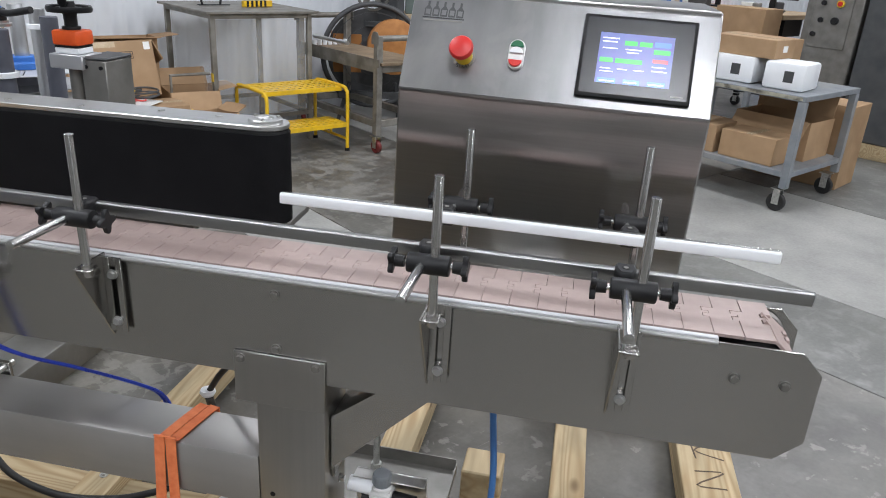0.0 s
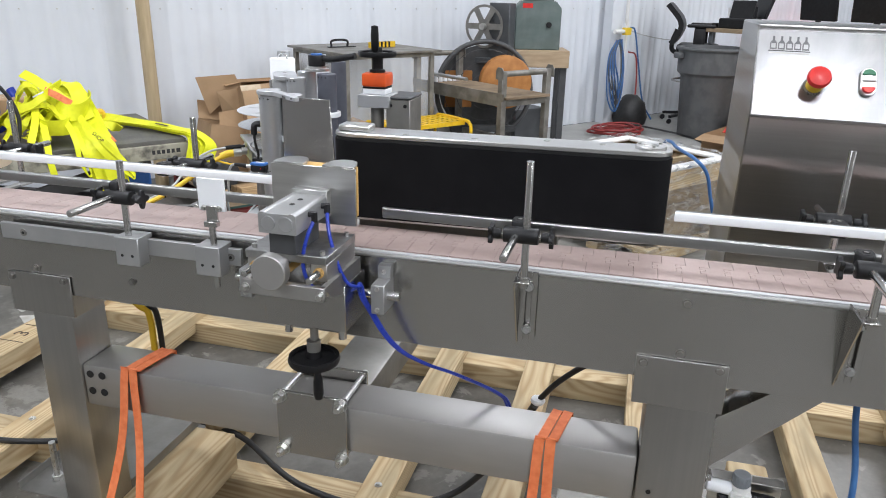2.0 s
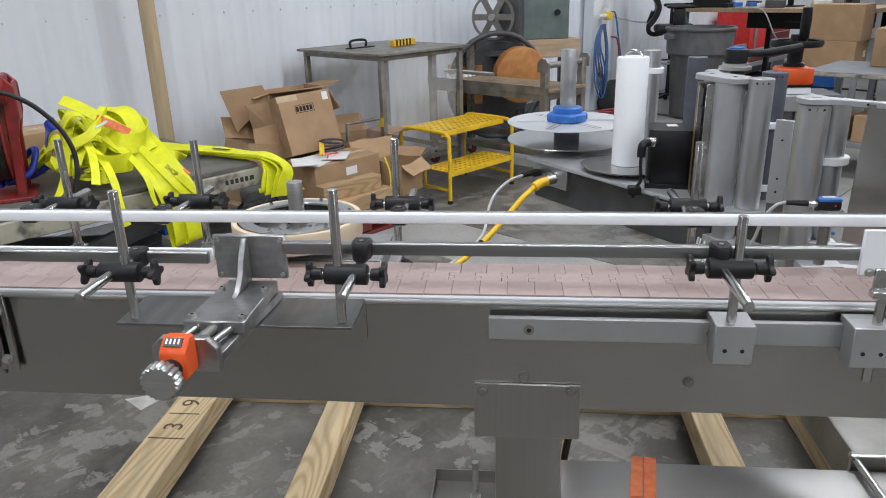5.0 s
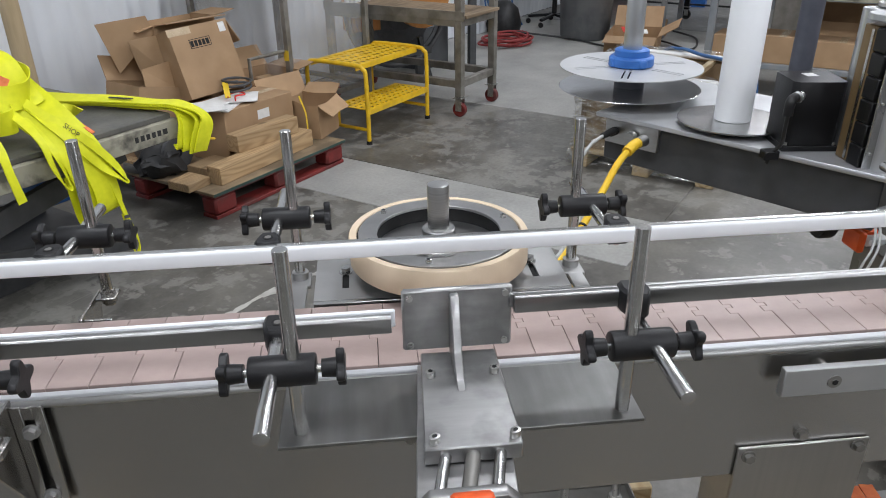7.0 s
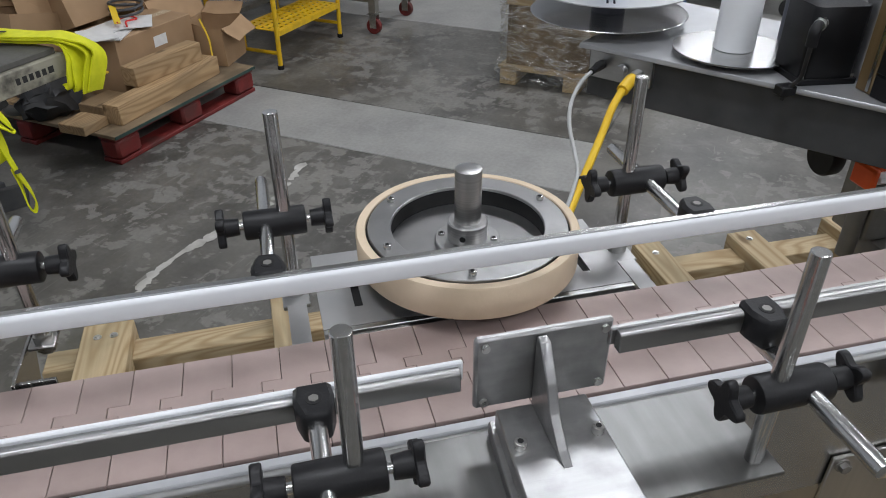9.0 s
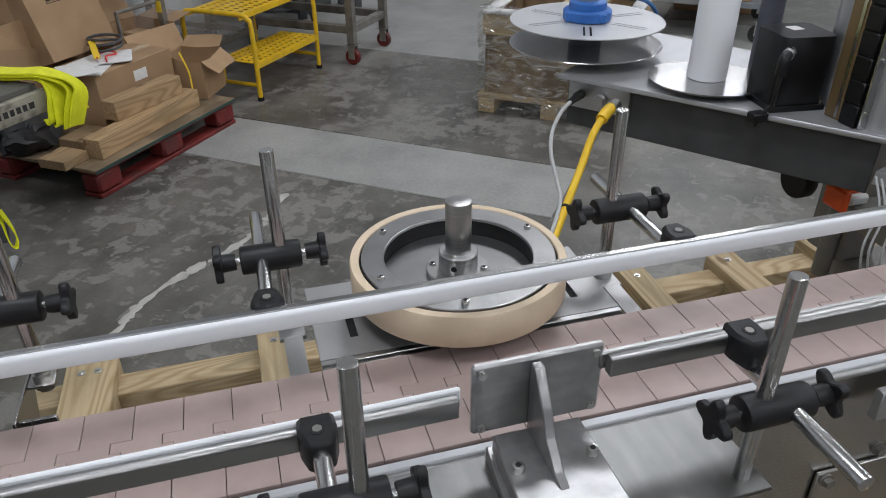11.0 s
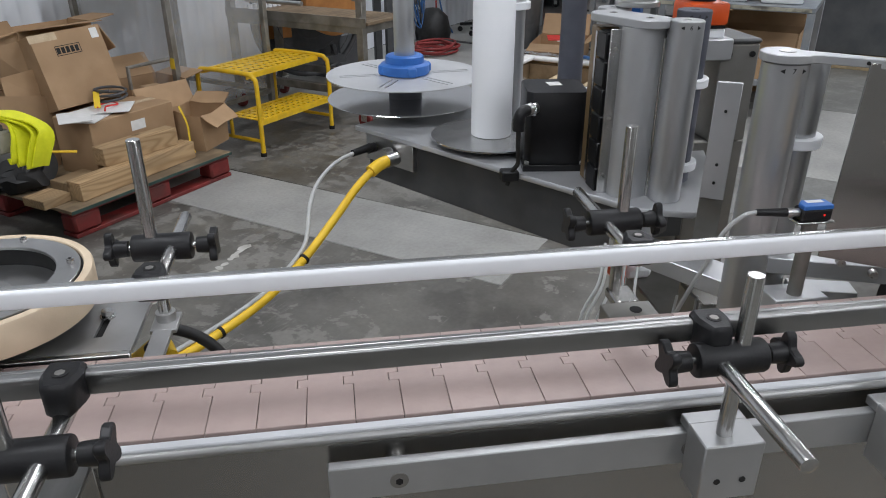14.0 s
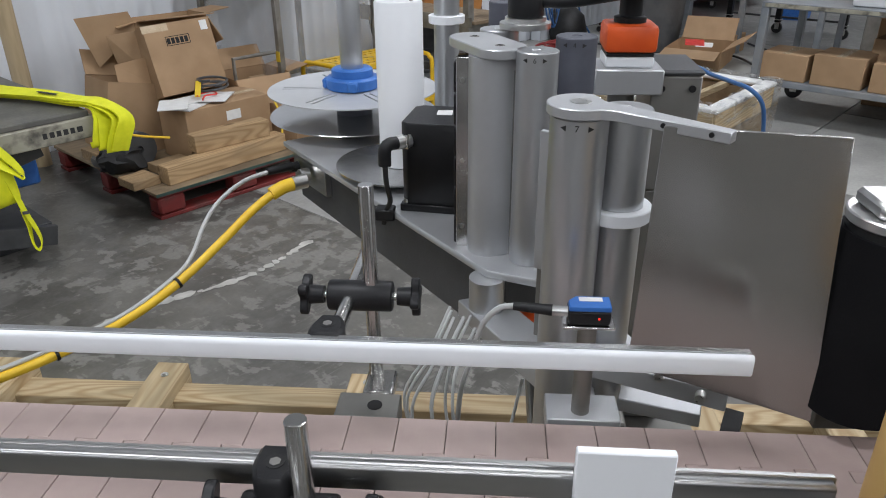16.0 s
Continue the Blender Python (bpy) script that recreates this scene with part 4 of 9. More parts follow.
def back_rail(xa, xb):
    g = thing("guide_rail", "white plastic guide rail in a thin steel channel", "guide rail", pose((xa + xb) / 2, 1.2145, 1.0782), group="back guide rails")
    h = (xb - xa) / 2
    sec = [(-0.0065, -0.0072), (-0.0052, -0.0090), (-0.0018, -0.0094), (-0.0018, 0.0086), (-0.0046, 0.0074), (-0.0062, 0.0050)]
    part("plastic_face", prism([(-h, y, z) for y, z in sec], (2 * h, 0, 0), 0.001), WHITE_PLASTIC, g)
    ch = prism([(-h + 0.002, y, z) for y, z in ((-0.0016, 0.0090), (0.0036, 0.0090), (0.0036, -0.0095), (-0.0016, -0.0095), (-0.0016, -0.0084), (0.0026, -0.0084), (0.0026, 0.0079), (-0.0016, 0.0079))], (2 * h - 0.004, 0, 0))
    part("channel", ch, STEEL_ROD, g)
    return g


back_rail(-3.20, -0.921)
back_rail(-0.224, 0.510)


# ---- stands: rod, cross clamp with star knobs, cross rod, rail head ----
def star_knob(bm, x, sgn):
    """A four-lobed knob on the x axis."""
    a = Vector((x, 0, 0))
    add_cyl(bm, a, a + Vector((sgn * 0.013, 0, 0)), 0.0078, 0.0088, seg=16)
    n = 32
    pts = []
    for k in range(n):
        t = 2 * math.pi * k / n
        r = 0.0100 + 0.0086 * (0.5 + 0.5 * math.cos(4 * t)) ** 1.15
        pts.append((x + sgn * 0.0125, r * math.cos(t), r * math.sin(t)))
    add_prism(bm, pts, (sgn * 0.0072, 0, 0), 0.0011)
    return bm


def notched_rod(z0, z1, r=0.00635):
    """An upright rod with a shallow milled groove down its front."""
    pts = []
    for k in range(28):
        a = 2 * math.pi * (k + 0.5) / 28 - math.pi / 2
        cut = k in (0, 1, 26, 27)
        pts.append((r * math.cos(a) * (0.86 if cut else 1.0), r * math.sin(a) * (0.86 if cut else 1.0), z0))
    return prism(pts, (0, 0, z1 - z0), 0.0006)


def make_stand(side, cross, base_z, top_z, clamp_z, reach, rail_y, bracket, low):
    """side -1: before the chain (towards -y), 1: behind it. cross: x offset of the cross rod. Frame: rod foot axis, z 0 at the floor."""
    st = thing("guide_rail_stand", "steel rod stand with black cross clamp holding a guide rail", "rail stand", Matrix.Identity(4), group="guide rail stands")
    part("rod", notched_rod(base_z, top_z), STEEL_ROD, st)
    cx = cross / 2
    body = bmesh.new()
    add_cyl(body, (cx - 0.028, 0, clamp_z), (cx + 0.028, 0, clamp_z), 0.0135, seg=32, bevel=0.002)
    b = part("clamp", body, BLACK_PLASTIC, st, "black plastic cross clamp")
    for s in (-1, 1):
        part("stud", cyl((cx + s * 0.028, 0, clamp_z), (cx + s * 0.034, 0, clamp_z), 0.0038, seg=12), STEEL_ROD, st)
        kb = star_knob(bmesh.new(), cx + s * 0.032, s)
        kb.transform(Matrix.Translation((0, 0, clamp_z)) @ Matrix.Rotation(0.35 * s + cross * 20, 4, "X"))
        part("star_knob", kb, BLACK_PLASTIC, st, "black star knob")
    part("cross_rod", cyl((cross, side * reach, clamp_z), (cross, -side * (rail_y - 0.004), clamp_z), 0.00635, seg=24, bevel=0.001), STEEL_ROD, st)
    hd = bmesh.new()
    s = -side
    y0, y1 = s * (rail_y - (0.023 if side < 0 else 0.028)), s * (rail_y + (0.010 if side < 0 else 0.002))
    pts = [(cross - 0.0085, y0, 0), (cross + 0.0085, y0, 0), (cross + 0.0140, y0 + s * 0.017, 0), (cross + 0.0125, y1, 0), (cross - 0.0125, y1, 0), (cross - 0.0140, y0 + s * 0.017, 0)]
    hz = 1.0890 if side > 0 else 1.0665 if low else 1.0860
    add_prism(hd, [(a, c, hz - 0.026) for a, c, _ in pts], (0, 0, 0.026), 0.003)
    head = part("rail_head", hd, BLACK_PLASTIC, st, "black plastic rail head")
    part("screw_recess", cyl((cross, (y0 + y1) / 2, hz - 0.002), (cross, (y0 + y1) / 2, hz + 0.0004), 0.0056, seg=18), SHADE_AND_DARK_PARTS, head)
    part("socket_screw", cyl((cross, (y0 + y1) / 2, hz - 0.002), (cross, (y0 + y1) / 2, hz + 0.0008), 0.0036, seg=6), STEEL_DULL, head)
    if bracket:
        py = -side * bracket  # the panel's face
        br = bmesh.new()
        # slotted plate against the panel, as a frame round the slot
        for xa, xb, za, zb in ((-0.012, -0.002, 0.865, 0.990), (0.008, 0.0175, 0.865, 0.990), (-0.002, 0.008, 0.865, 0.876), (-0.002, 0.008, 0.976, 0.990)):
            ya, yb = sorted((py + side * 0.006, py + side * 0.0095))
            add_box(br, xa, xb, ya, yb, za, zb, 0.0005)
        for z in (0.884, 0.963):
            ya, yb = sorted((py + side * 0.0002, py + side * 0.006))
            add_box(br, -0.0015, 0.0075, ya, yb, z - 0.006, z + 0.006)
        # gusset that tapers down to the panel, and the tab that holds the rod
        bob = part("slot_bracket", br, STEEL, st, "bent stainless slotted bracket")
        br = bmesh.new()
        add_prism(br, [(-0.0122, py + side * 0.001, 0.994), (-0.0122, side * 0.012, 0.994), (-0.0122, side * 0.010, 0.985), (-0.0122, py + side * 0.001, 0.852)], (-0.003, 0, 0), 0.0005)
        part("gusset", br, STEEL, bob)
        br = bmesh.new()
        ya, yb = sorted((side * 0.012, side * -0.012))
        add_box(br, -0.0122, 0.0105, ya, yb, 0.990, 0.994, 0.0012)
        add_cyl(br, (0, 0, 0.983), (0, 0, 0.9995), 0.0085, seg=6)
        part("rod_seat", br, STEEL, bob)
        for z in (0.884, 0.963):
            part("slot_bolt", bolt((0.003, py + side * 0.0095, z), (0, side, 0), 0.0058, 0.0055), STEEL_RING, bob)
    return st


proto = {}


def stand(x, y, side, cross, base_z, top_z, clamp_z=1.066, reach=0.12, bracket=False):
    key = (side, cross, base_z, top_z, clamp_z, reach, bracket)
    low = side < 0 and x < -1.9
    rail = abs(y - (1.2180 if side > 0 else 1.1025 if low else 1.0915))
    if key in proto:
        return copy_thing(proto[key], Matrix.Translation((x, y, 0)))
    panel = abs(y - (YF if side < 0 else YB))
    st = make_stand(side, cross, base_z, top_z, clamp_z, reach, rail, panel if bracket else 0, low)
    st.matrix_basis = Matrix.Translation((x, y, 0))
    proto[key] = st
    return st


stand(-0.453, 1.051, -1, -0.016, 0.98, 1.190, 1.070, 0.115, True)
stand(0.056, 1.051, -1, -0.016, 0.98, 1.190, 1.070, 0.115, True)
stand(0.314, 1.045, -1, -0.018, 0.98, 1.194, 1.074, 0.13, True)
stand(-1.209, 1.072, -1, -0.019, 0.955, 1.128, 1.058, 0.118)
stand(-1.716, 1.034, -1, 0.021, 0.990, 1.171, 1.058, 0.077)
stand(-2.003, 1.036, -1, -0.018, 0.990, 1.168, 1.056, 0.085)
stand(-2.262, 1.045, -1, -0.018, 0.98, 1.170, 1.060, 0.10, True)
stand(0.053, 1.305, 1, -0.018, 0.98, 1.193, 1.068, 0.085, True)
stand(0.323, 1.312, 1, -0.018, 0.98, 1.191, 1.068, 0.085, True)
stand(-1.210, 1.315, 1, -0.019, 0.985, 1.169, 1.066, 0.089)
stand(-1.685, 1.324, 1, 0.019, 0.985, 1.175, 1.066, 0.075)
stand(-2.023, 1.332, 1, -0.018, 0.985, 1.173, 1.066, 0.085)
stand(-2.243, 1.305, 1, -0.018, 0.98, 1.180, 1.068, 0.085, True)

# small carrying ledges for the back rods
for lx, ly in ((-1.685, 1.324), (-2.023, 1.332)):
    lg = thing("rod_ledge", "bent stainless ledge under a rod", "bracket", pose(lx, ly, 0.98), group="rod ledges")
    b = bmesh.new()
    add_box(b, -0.013, 0.013, -0.022, 0.014, 0.0, 0.005, 0.001)
    add_box(b, -0.009, 0.009, YB - ly + 0.002, -0.0215, 0.0, 0.005)
    add_box(b, -0.009, 0.009, YB - ly + 0.001, YB - ly + 0.005, -0.05, 0.0, 0.0008)
    add_cyl(b, (0, 0, 0), (0, 0, 0.014), 0.010, seg=18)
    part("ledge_plate", b, STEEL_RING, lg)
tab = solo("rod_tab", box(-0.014, 0.013, -0.030, 0.006, -0.012, 0.0, 0.002), STEEL, "small bent steel tab under a rod", "bracket", pose(-1.204, 1.3155, 0.985))
blk = thing("rod_block", "small blued steel block with a countersunk hole", "bracket", pose(-1.210, 1.268, 0.96))
part("block", box(-0.027, 0.027, -0.016, 0.017, 0, 0.025, 0.001), STEEL_DULL, blk)
part("screw", cyl((0.006, 0.0, 0.0245), (0.006, 0.0, 0.0256), 0.0065, seg=16), SHADE_AND_DARK_PARTS, blk)

# ---- slotted bar on the panel, with two carrier blocks and the white paddle ----
bar = thing("mount_bar", "flat aluminium bar bolted to the side panel", "bar", pose(-1.25, 1.09, 0.955))
wpart("bar", box(-1.525, -0.985, 1.0885, 1.0985, 0.941, 0.974, 0.001), ALU, bar)
for bx in (-1.47, -1.226, -1.005):
    wpart("spacer", cyl((bx, 1.098, 0.957), (bx, YF, 0.957), 0.008, seg=16), STEEL_LIGHT, bar)
    sc = cyl((bx, 1.0875, 0.957), (bx, 1.090, 0.957), 0.0075, seg=20)
    add_cyl(sc, (bx, 1.0868, 0.957), (bx, 1.0880, 0.957), 0.0035, seg=6)
    wpart("countersunk_screw", sc, STEEL_DULL, bar)
    wpart("hex_socket", cyl((bx, 1.0860, 0.957), (bx, 1.0872, 0.957), 0.0032, seg=6), SHADE_AND_DARK_PARTS, bar)
for bx, nm in ((-1.206, "rod"), (-1.035, "paddle")):
    cb = thing("carrier_block", "machined aluminium block clamped on the bar", "block", pose(bx, 1.085, 0.93), group="carrier blocks")
    blkb = box(-0.0255, 0.0255, -0.028, 0.0032, -0.002, 0.054, 0.0012)
    add_box(blkb, -0.0255, 0.0255, 0.002, 0.017, 0.0446, 0.054, 0.001)
    part("block", blkb, ALU, cb)
    for sx in (-0.011, 0.011):
        part("set_screw", cyl((sx, -0.0287, 0.018), (sx, -0.0270, 0.018), 0.0028, seg=12), SHADE_AND_DARK_PARTS, cb)
pad = thing("product_paddle", "white plastic paddle on a notched steel post", "paddle", pose(-1.031, 1.085, 0.98))
wpart("paddle", box(-1.058, -1.004, 1.080, 1.086, 1.047, 1.107, 0.0008), WHITE_PLASTIC, pad, "white plastic plate")
post = bmesh.new()
add_cyl(post, (-1.028, 1.072, 0.902), (-1.028, 1.072, 1.022), 0.0063, seg=20)
add_box(post, -1.042, -1.016, 1.066, 1.080, 1.020, 1.030, 0.001)
add_box(post, -1.040, -1.018, 1.074, 1.0795, 1.022, 1.058, 0.001)
wpart("notched_post", post, STEEL_ROD, pad)
for sx in (-1.046, -1.016):
    wpart("cap_screw", bolt((sx, 1.080, 1.052), (0, -1, 0), 0.0042, 0.005), GALV, pad)

# ---- left adjuster: pressure plate on a dovetail slide with counter and knob ----
tray = thing("side_tray", "stainless ledge tray bolted to the side panel", "tray", pose(-1.86, 1.07, 0.98))
wpart("ledge", box(-2.022, -1.700, 1.018, YF - 0.0005, 0.986, 0.990, 0.0006), STEEL_TRAY, tray)
wpart("back_flange", box(-2.022, -1.700, YF - 0.0035, YF - 0.0005, 0.930, 0.986, 0.0006), STEEL, tray)
for p in ((-1.985, 0.955), (-1.725, 0.955)):
    wpart("flange_bolt", bolt((p[0], YF - 0.0035, p[1]), (0, -1, 0), 0.005, 0.004), GALV, tray)
adj = thing("side_adjuster", "aluminium slide with pressure plate and orange position counter", "slide", pose(-1.857, 1.03, 0.99))
wpart("pressure_plate", box(-1.909, -1.806, 1.101, 1.108, 1.022, 1.087, 0.0022), CAST_ALU, adj)
for px in (-1.902, -1.813):
    for pz in (1.029, 1.080):
        wpart("plate_screw", cyl((px, 1.0985, pz), (px, 1.102, pz), 0.0032, seg=12), GALV, adj)
gus = [(-1.8575, 1.100, 1.084), (-1.8575, 1.092, 1.084), (-1.8575, 1.075, 1.060), (-1.8575, 1.066, 1.040), (-1.8575, 1.048, 1.024), (-1.8575, 1.036, 1.020), (-1.8575, 1.100, 1.020)]
wpart("gusset", prism(gus, (-0.008, 0, 0), 0.0010), CAST_ALU, adj)
car = bmesh.new()
add_prism(car, [(-1.893, 1.100, 1.004), (-1.822, 1.100, 1.004), (-1.817, 0.966, 1.004), (-1.896, 0.966, 1.004)], (0, 0, 0.016), 0.0012)
wpart("carriage", car, CAST_ALU, adj)
for px, py in ((-1.887, 1.062), (-1.829, 1.062), (-1.889, 0.975), (-1.824, 0.975)):
    wpart("carriage_screw", cyl((px, py, 1.0195), (px, py, 1.0260), 0.0044, seg=18, bevel=0.0006), GALV, adj)
    wpart("hex_socket", cyl((px, py, 1.0258), (px, py, 1.0263), 0.0023, seg=6), SHADE_AND_DARK_PARTS, adj)
wpart("slide_base", box(-1.896, -1.818, 0.908, 1.106, 0.9905, 1.003, 0.001), CAST_ALU, adj)
for px, r in ((-1.879, 0.005), (-1.857, 0.0062), (-1.835, 0.005)):
    wpart("guide_shaft", cyl((px, 0.918, 1.0105), (px, 0.967, 1.0105), r, seg=18), STEEL_ROD if r < 0.006 else STEEL_DULL, adj)
endp = [(-1.897, 0.906, 0.984), (-1.817, 0.906, 0.984), (-1.817, 0.906, 1.014), (-1.829, 0.906, 1.027), (-1.885, 0.906, 1.027), (-1.897, 0.906, 1.014)]
wpart("end_plate", prism(endp, (0, 0.012, 0), 0.001), CAST_ALU, adj)
cnt = bmesh.new()
sec = [(-1.872, 0.873, 0.984), (-1.872, 0.906, 0.984), (-1.872, 0.906, 1.029), (-1.872, 0.892, 1.033), (-1.872, 0.873, 1.019)]
add_prism(cnt, sec, (0.031, 0, 0), 0.0028)
wpart("counter", cnt, ORANGE_PLASTIC, adj, "orange plastic position counter")
win = bmesh.new()
add_prism(win, [(-1.867, 0.8790, 1.0241), (-1.846, 0.8790, 1.0241), (-1.846, 0.888, 1.0307), (-1.867, 0.888, 1.0307)], (0, -0.0008, 0.0012))
wpart("window", win, DARK_GREY, adj, "dark counter window")
for k in range(4):
    wpart("digit_bar", add_bar(bmesh.new(), (-1.8645 + 0.0048 * k, 0.8808, 1.0268), (-1.8645 + 0.0048 * k, 0.8862, 1.0308), 0.0024, 0.0008), PAPER, adj)
knob = bmesh.new()
add_lathe(knob, [(0.008, 0.0), (0.008, -0.010), (0.0195, -0.011), (0.0208, -0.0125), (0.0208, -0.026), (0.0195, -0.028), (0.0, -0.028)], 80, (-1.857, 0.866, 1.000), "y")
for v in knob.verts:
    r = Vector((v.co.x + 1.857, 0, v.co.z - 1.0))
    if r.length > 0.019:
        v.co += r.normalized() * 0.0012 * math.cos(20 * math.atan2(r.z, r.x))
wpart("knob", knob, STEEL_LIGHT, adj, "knurled steel knob")
wpart("collar", cyl((-1.857, 0.874, 1.000), (-1.857, 0.857, 1.000), 0.012, seg=22), BLACK_PLASTIC, adj)

# its front end stands a little askew
for ob in [o for o in bpy.data.objects if o.parent == adj]:
    for v in ob.data.vertices:
        y = v.co.y + 1.03
        v.co.x -= 0.016 * min(1.0, max(0.0, (0.985 - y) / 0.06))
        if y < 0.905:
            v.co.z += 0.006

# ---- tan wheel behind the chain ----
whl = thing("tyred_drum", "steel drum with tan rubber tyre on a slotted plate", "drum", pose(-1.853, 1.316, 0.99))
part("tyre", lathe([(0.0985, 0.0235), (0.1065, 0.0235), (0.1075, 0.0250), (0.1078, 0.0545), (0.1066, 0.0566), (0.0995, 0.0570), (0.0985, 0.0560)], 72, closed=True), GUM, whl, "tan rubber tyre")
part("rim", lathe([(0.076, 0.020), (0.0983, 0.020), (0.0983, 0.0535), (0.076, 0.0535)], 64, closed=True), SHADE_AND_DARK_PARTS, whl)
part("top_ring", lathe([(0.0738, 0.0540), (0.0955, 0.0540), (0.0962, 0.0547), (0.0962, 0.0568), (0.0955, 0.0575), (0.0745, 0.0575), (0.0738, 0.0568)], 72, closed=True), RING_GREY, whl, "dull grey turned ring")
part("floor_disc", lathe([(0.0, 0.026), (0.0755, 0.026), (0.0755, 0.036), (0.0, 0.036)], 48), RING_GREY, whl, "bright rolled steel disc")
for k in range(6):
    a = radians(60 * k + 17)
    c, sn = 0.0870 * math.cos(a), 0.0870 * math.sin(a)
    rs_ = part("ring_screw", cyl((c, sn, 0.0575), (c, sn, 0.0622), 0.0036, seg=16, bevel=0.0005), STEEL_ROD, whl)
    part("hex_socket", cyl((c, sn, 0.0621), (c, sn, 0.0625), 0.0019, seg=6), SHADE_AND_DARK_PARTS, rs_)
part("hub_flange", lathe([(0.0, 0.036), (0.031, 0.036), (0.0318, 0.0365), (0.0318, 0.0405), (0.031, 0.0412), (0.0185, 0.0412)], 44), SHAFT_STEEL, whl)
part("hub_collar", lathe([(0.0188, 0.0413), (0.0195, 0.0418), (0.0195, 0.0600), (0.0183, 0.0612), (0.0135, 0.0612)], 40), SHAFT_STEEL, whl)
for a in (-115, -25, 65, 155):
    c, sn = math.cos(radians(a)), math.sin(radians(a))
    part("hub_screw", cyl((0.0258 * c, 0.0258 * sn, 0.0412), (0.0258 * c, 0.0258 * sn, 0.0440), 0.0034, seg=14, bevel=0.0005), STEEL_ROD, whl)
    part("hub_socket", cyl((0.0258 * c, 0.0258 * sn, 0.0439), (0.0258 * c, 0.0258 * sn, 0.0443), 0.0019, seg=6), SHADE_AND_DARK_PARTS, whl)
for a in (-120, 0):
    c, sn = math.cos(radians(a)), math.sin(radians(a))
    part("set_screw", cyl((0.0185 * c, 0.0185 * sn, 0.050), (0.0197 * c, 0.0197 * sn, 0.050), 0.0030, seg=14), SHADE_AND_DARK_PARTS, whl)
part("shaft", cyl((0, 0, 0.0), (0, 0, 0.116), 0.0128, seg=36, bevel=0.0006), SHAFT_STEEL, whl, "bright turned steel shaft")
bp = bmesh.new()
for xa, xb, ya, yb in ((-0.150, -0.118, -0.062, 0.06), (-0.110, 0.110, -0.062, 0.06), (0.118, 0.150, -0.062, 0.06), (-0.118, -0.110, -0.062, -0.035), (-0.118, -0.110, 0.014, 0.06), (0.110, 0.118, -0.062, -0.035), (0.110, 0.118, 0.014, 0.06)):
    add_box(bp, xa, xb, ya, yb, 0.0, 0.005)
bmesh.ops.remove_doubles(bp, verts=bp.verts[:], dist=0.0001)
part("slotted_plate", bp, STEEL_RING, whl)
ub = bmesh.new()
add_box(ub, -0.150, 0.150, -0.069, -0.0625, -0.05, 0.005, 0.0008)
part("plate_flange", ub, STEEL_LIGHT, whl)
for sx in (-0.114, 0.114):
    part("slot_bolt", bolt((sx, 0.004, 0.005), (0, 0, 1), 0.0058, 0.006), STEEL_ROD, whl)
    # near-black fill paints the shade inside the slot
    part("slot_depth", box(sx - 0.0042, sx + 0.0042, -0.036, 0.013, 0.0002, 0.0022), SHADE_AND_DARK_PARTS, whl)

# ---- black wrap belt unit ----
wb = thing("wrap_belt", "black foam wrap belt between steel plates", "wrap belt", pose(-0.547, 1.268, 1.012, 0, 0, 2.0))
L2, R2 = 0.275, 0.037


def stadium(half, r, z, seg=14):
    pts = []
    for k in range(seg + 1):
        a = -math.pi / 2 + math.pi * k / seg
        pts.append((half + r * math.cos(a), r * math.sin(a), z))
    for k in range(seg + 1):
        a = math.pi / 2 + math.pi * k / seg
        pts.append((-half + r * math.cos(a), r * math.sin(a), z))
    return pts


part("belt", prism(stadium(L2, R2, 0.004), (0, 0, 0.148)), BLACK_BELT, wb, "black foam belt")
part("top_plate", prism(stadium(L2, R2 - 0.001, 0.158), (0, 0, 0.008), 0.0012), STEEL_LIGHT, wb)
part("belt_edge", prism(stadium(L2, R2 - 0.003, 0.152), (0, 0, 0.006)), SHADE_AND_DARK_PARTS, wb)
part("bottom_plate", prism(stadium(L2 - 0.01, R2 - 0.006, -0.002), (0, 0, 0.006), 0.001), STEEL_LIGHT, wb)
hubr = bmesh.new()
add_lathe(hubr, [(0.027, 0.166), (0.027, 0.171), (0.026, 0.172), (0.014, 0.172), (0.013, 0.169), (0.0, 0.169)], 36, (L2 - 0.002, 0, 0))
part("bearing_cap", hubr, STEEL_LIGHT, wb)
for k in range(3):
    a = radians(120 * k + 40)
    part("cap_screw", cyl((L2 - 0.002 + 0.021 * math.cos(a), 0.021 * math.sin(a), 0.171), (L2 - 0.002 + 0.021 * math.cos(a), 0.021 * math.sin(a), 0.175), 0.003, seg=10), GALV, wb)
hb = bmesh.new()
add_box(hb, -L2 - 0.026, -L2 + 0.036, -0.020, 0.020, 0.166, 0.178, 0.003)
add_cyl(hb, (-L2, 0, 0.178), (-L2, 0, 0.180), 0.008, seg=16)
part("tension_block", hb, STEEL_LIGHT, wb)
for sx in (-0.17, -0.04, 0.09, 0.19):
    part("plate_screw", cyl((sx, -0.012 if sx < 0 else 0.01, 0.166), (sx, -0.012 if sx < 0 else 0.01, 0.1675), 0.006, seg=18), GALV, wb)
mount = bmesh.new()
add_box(mount, 0.15, 0.30, 0.02, 0.12, -0.022, -0.010, 0.001)
add_box(mount, -0.28, 0.12, 0.03, 0.10, -0.05, -0.012, 0.001)
part("mount_plate", mount, STEEL_DULL, wb)

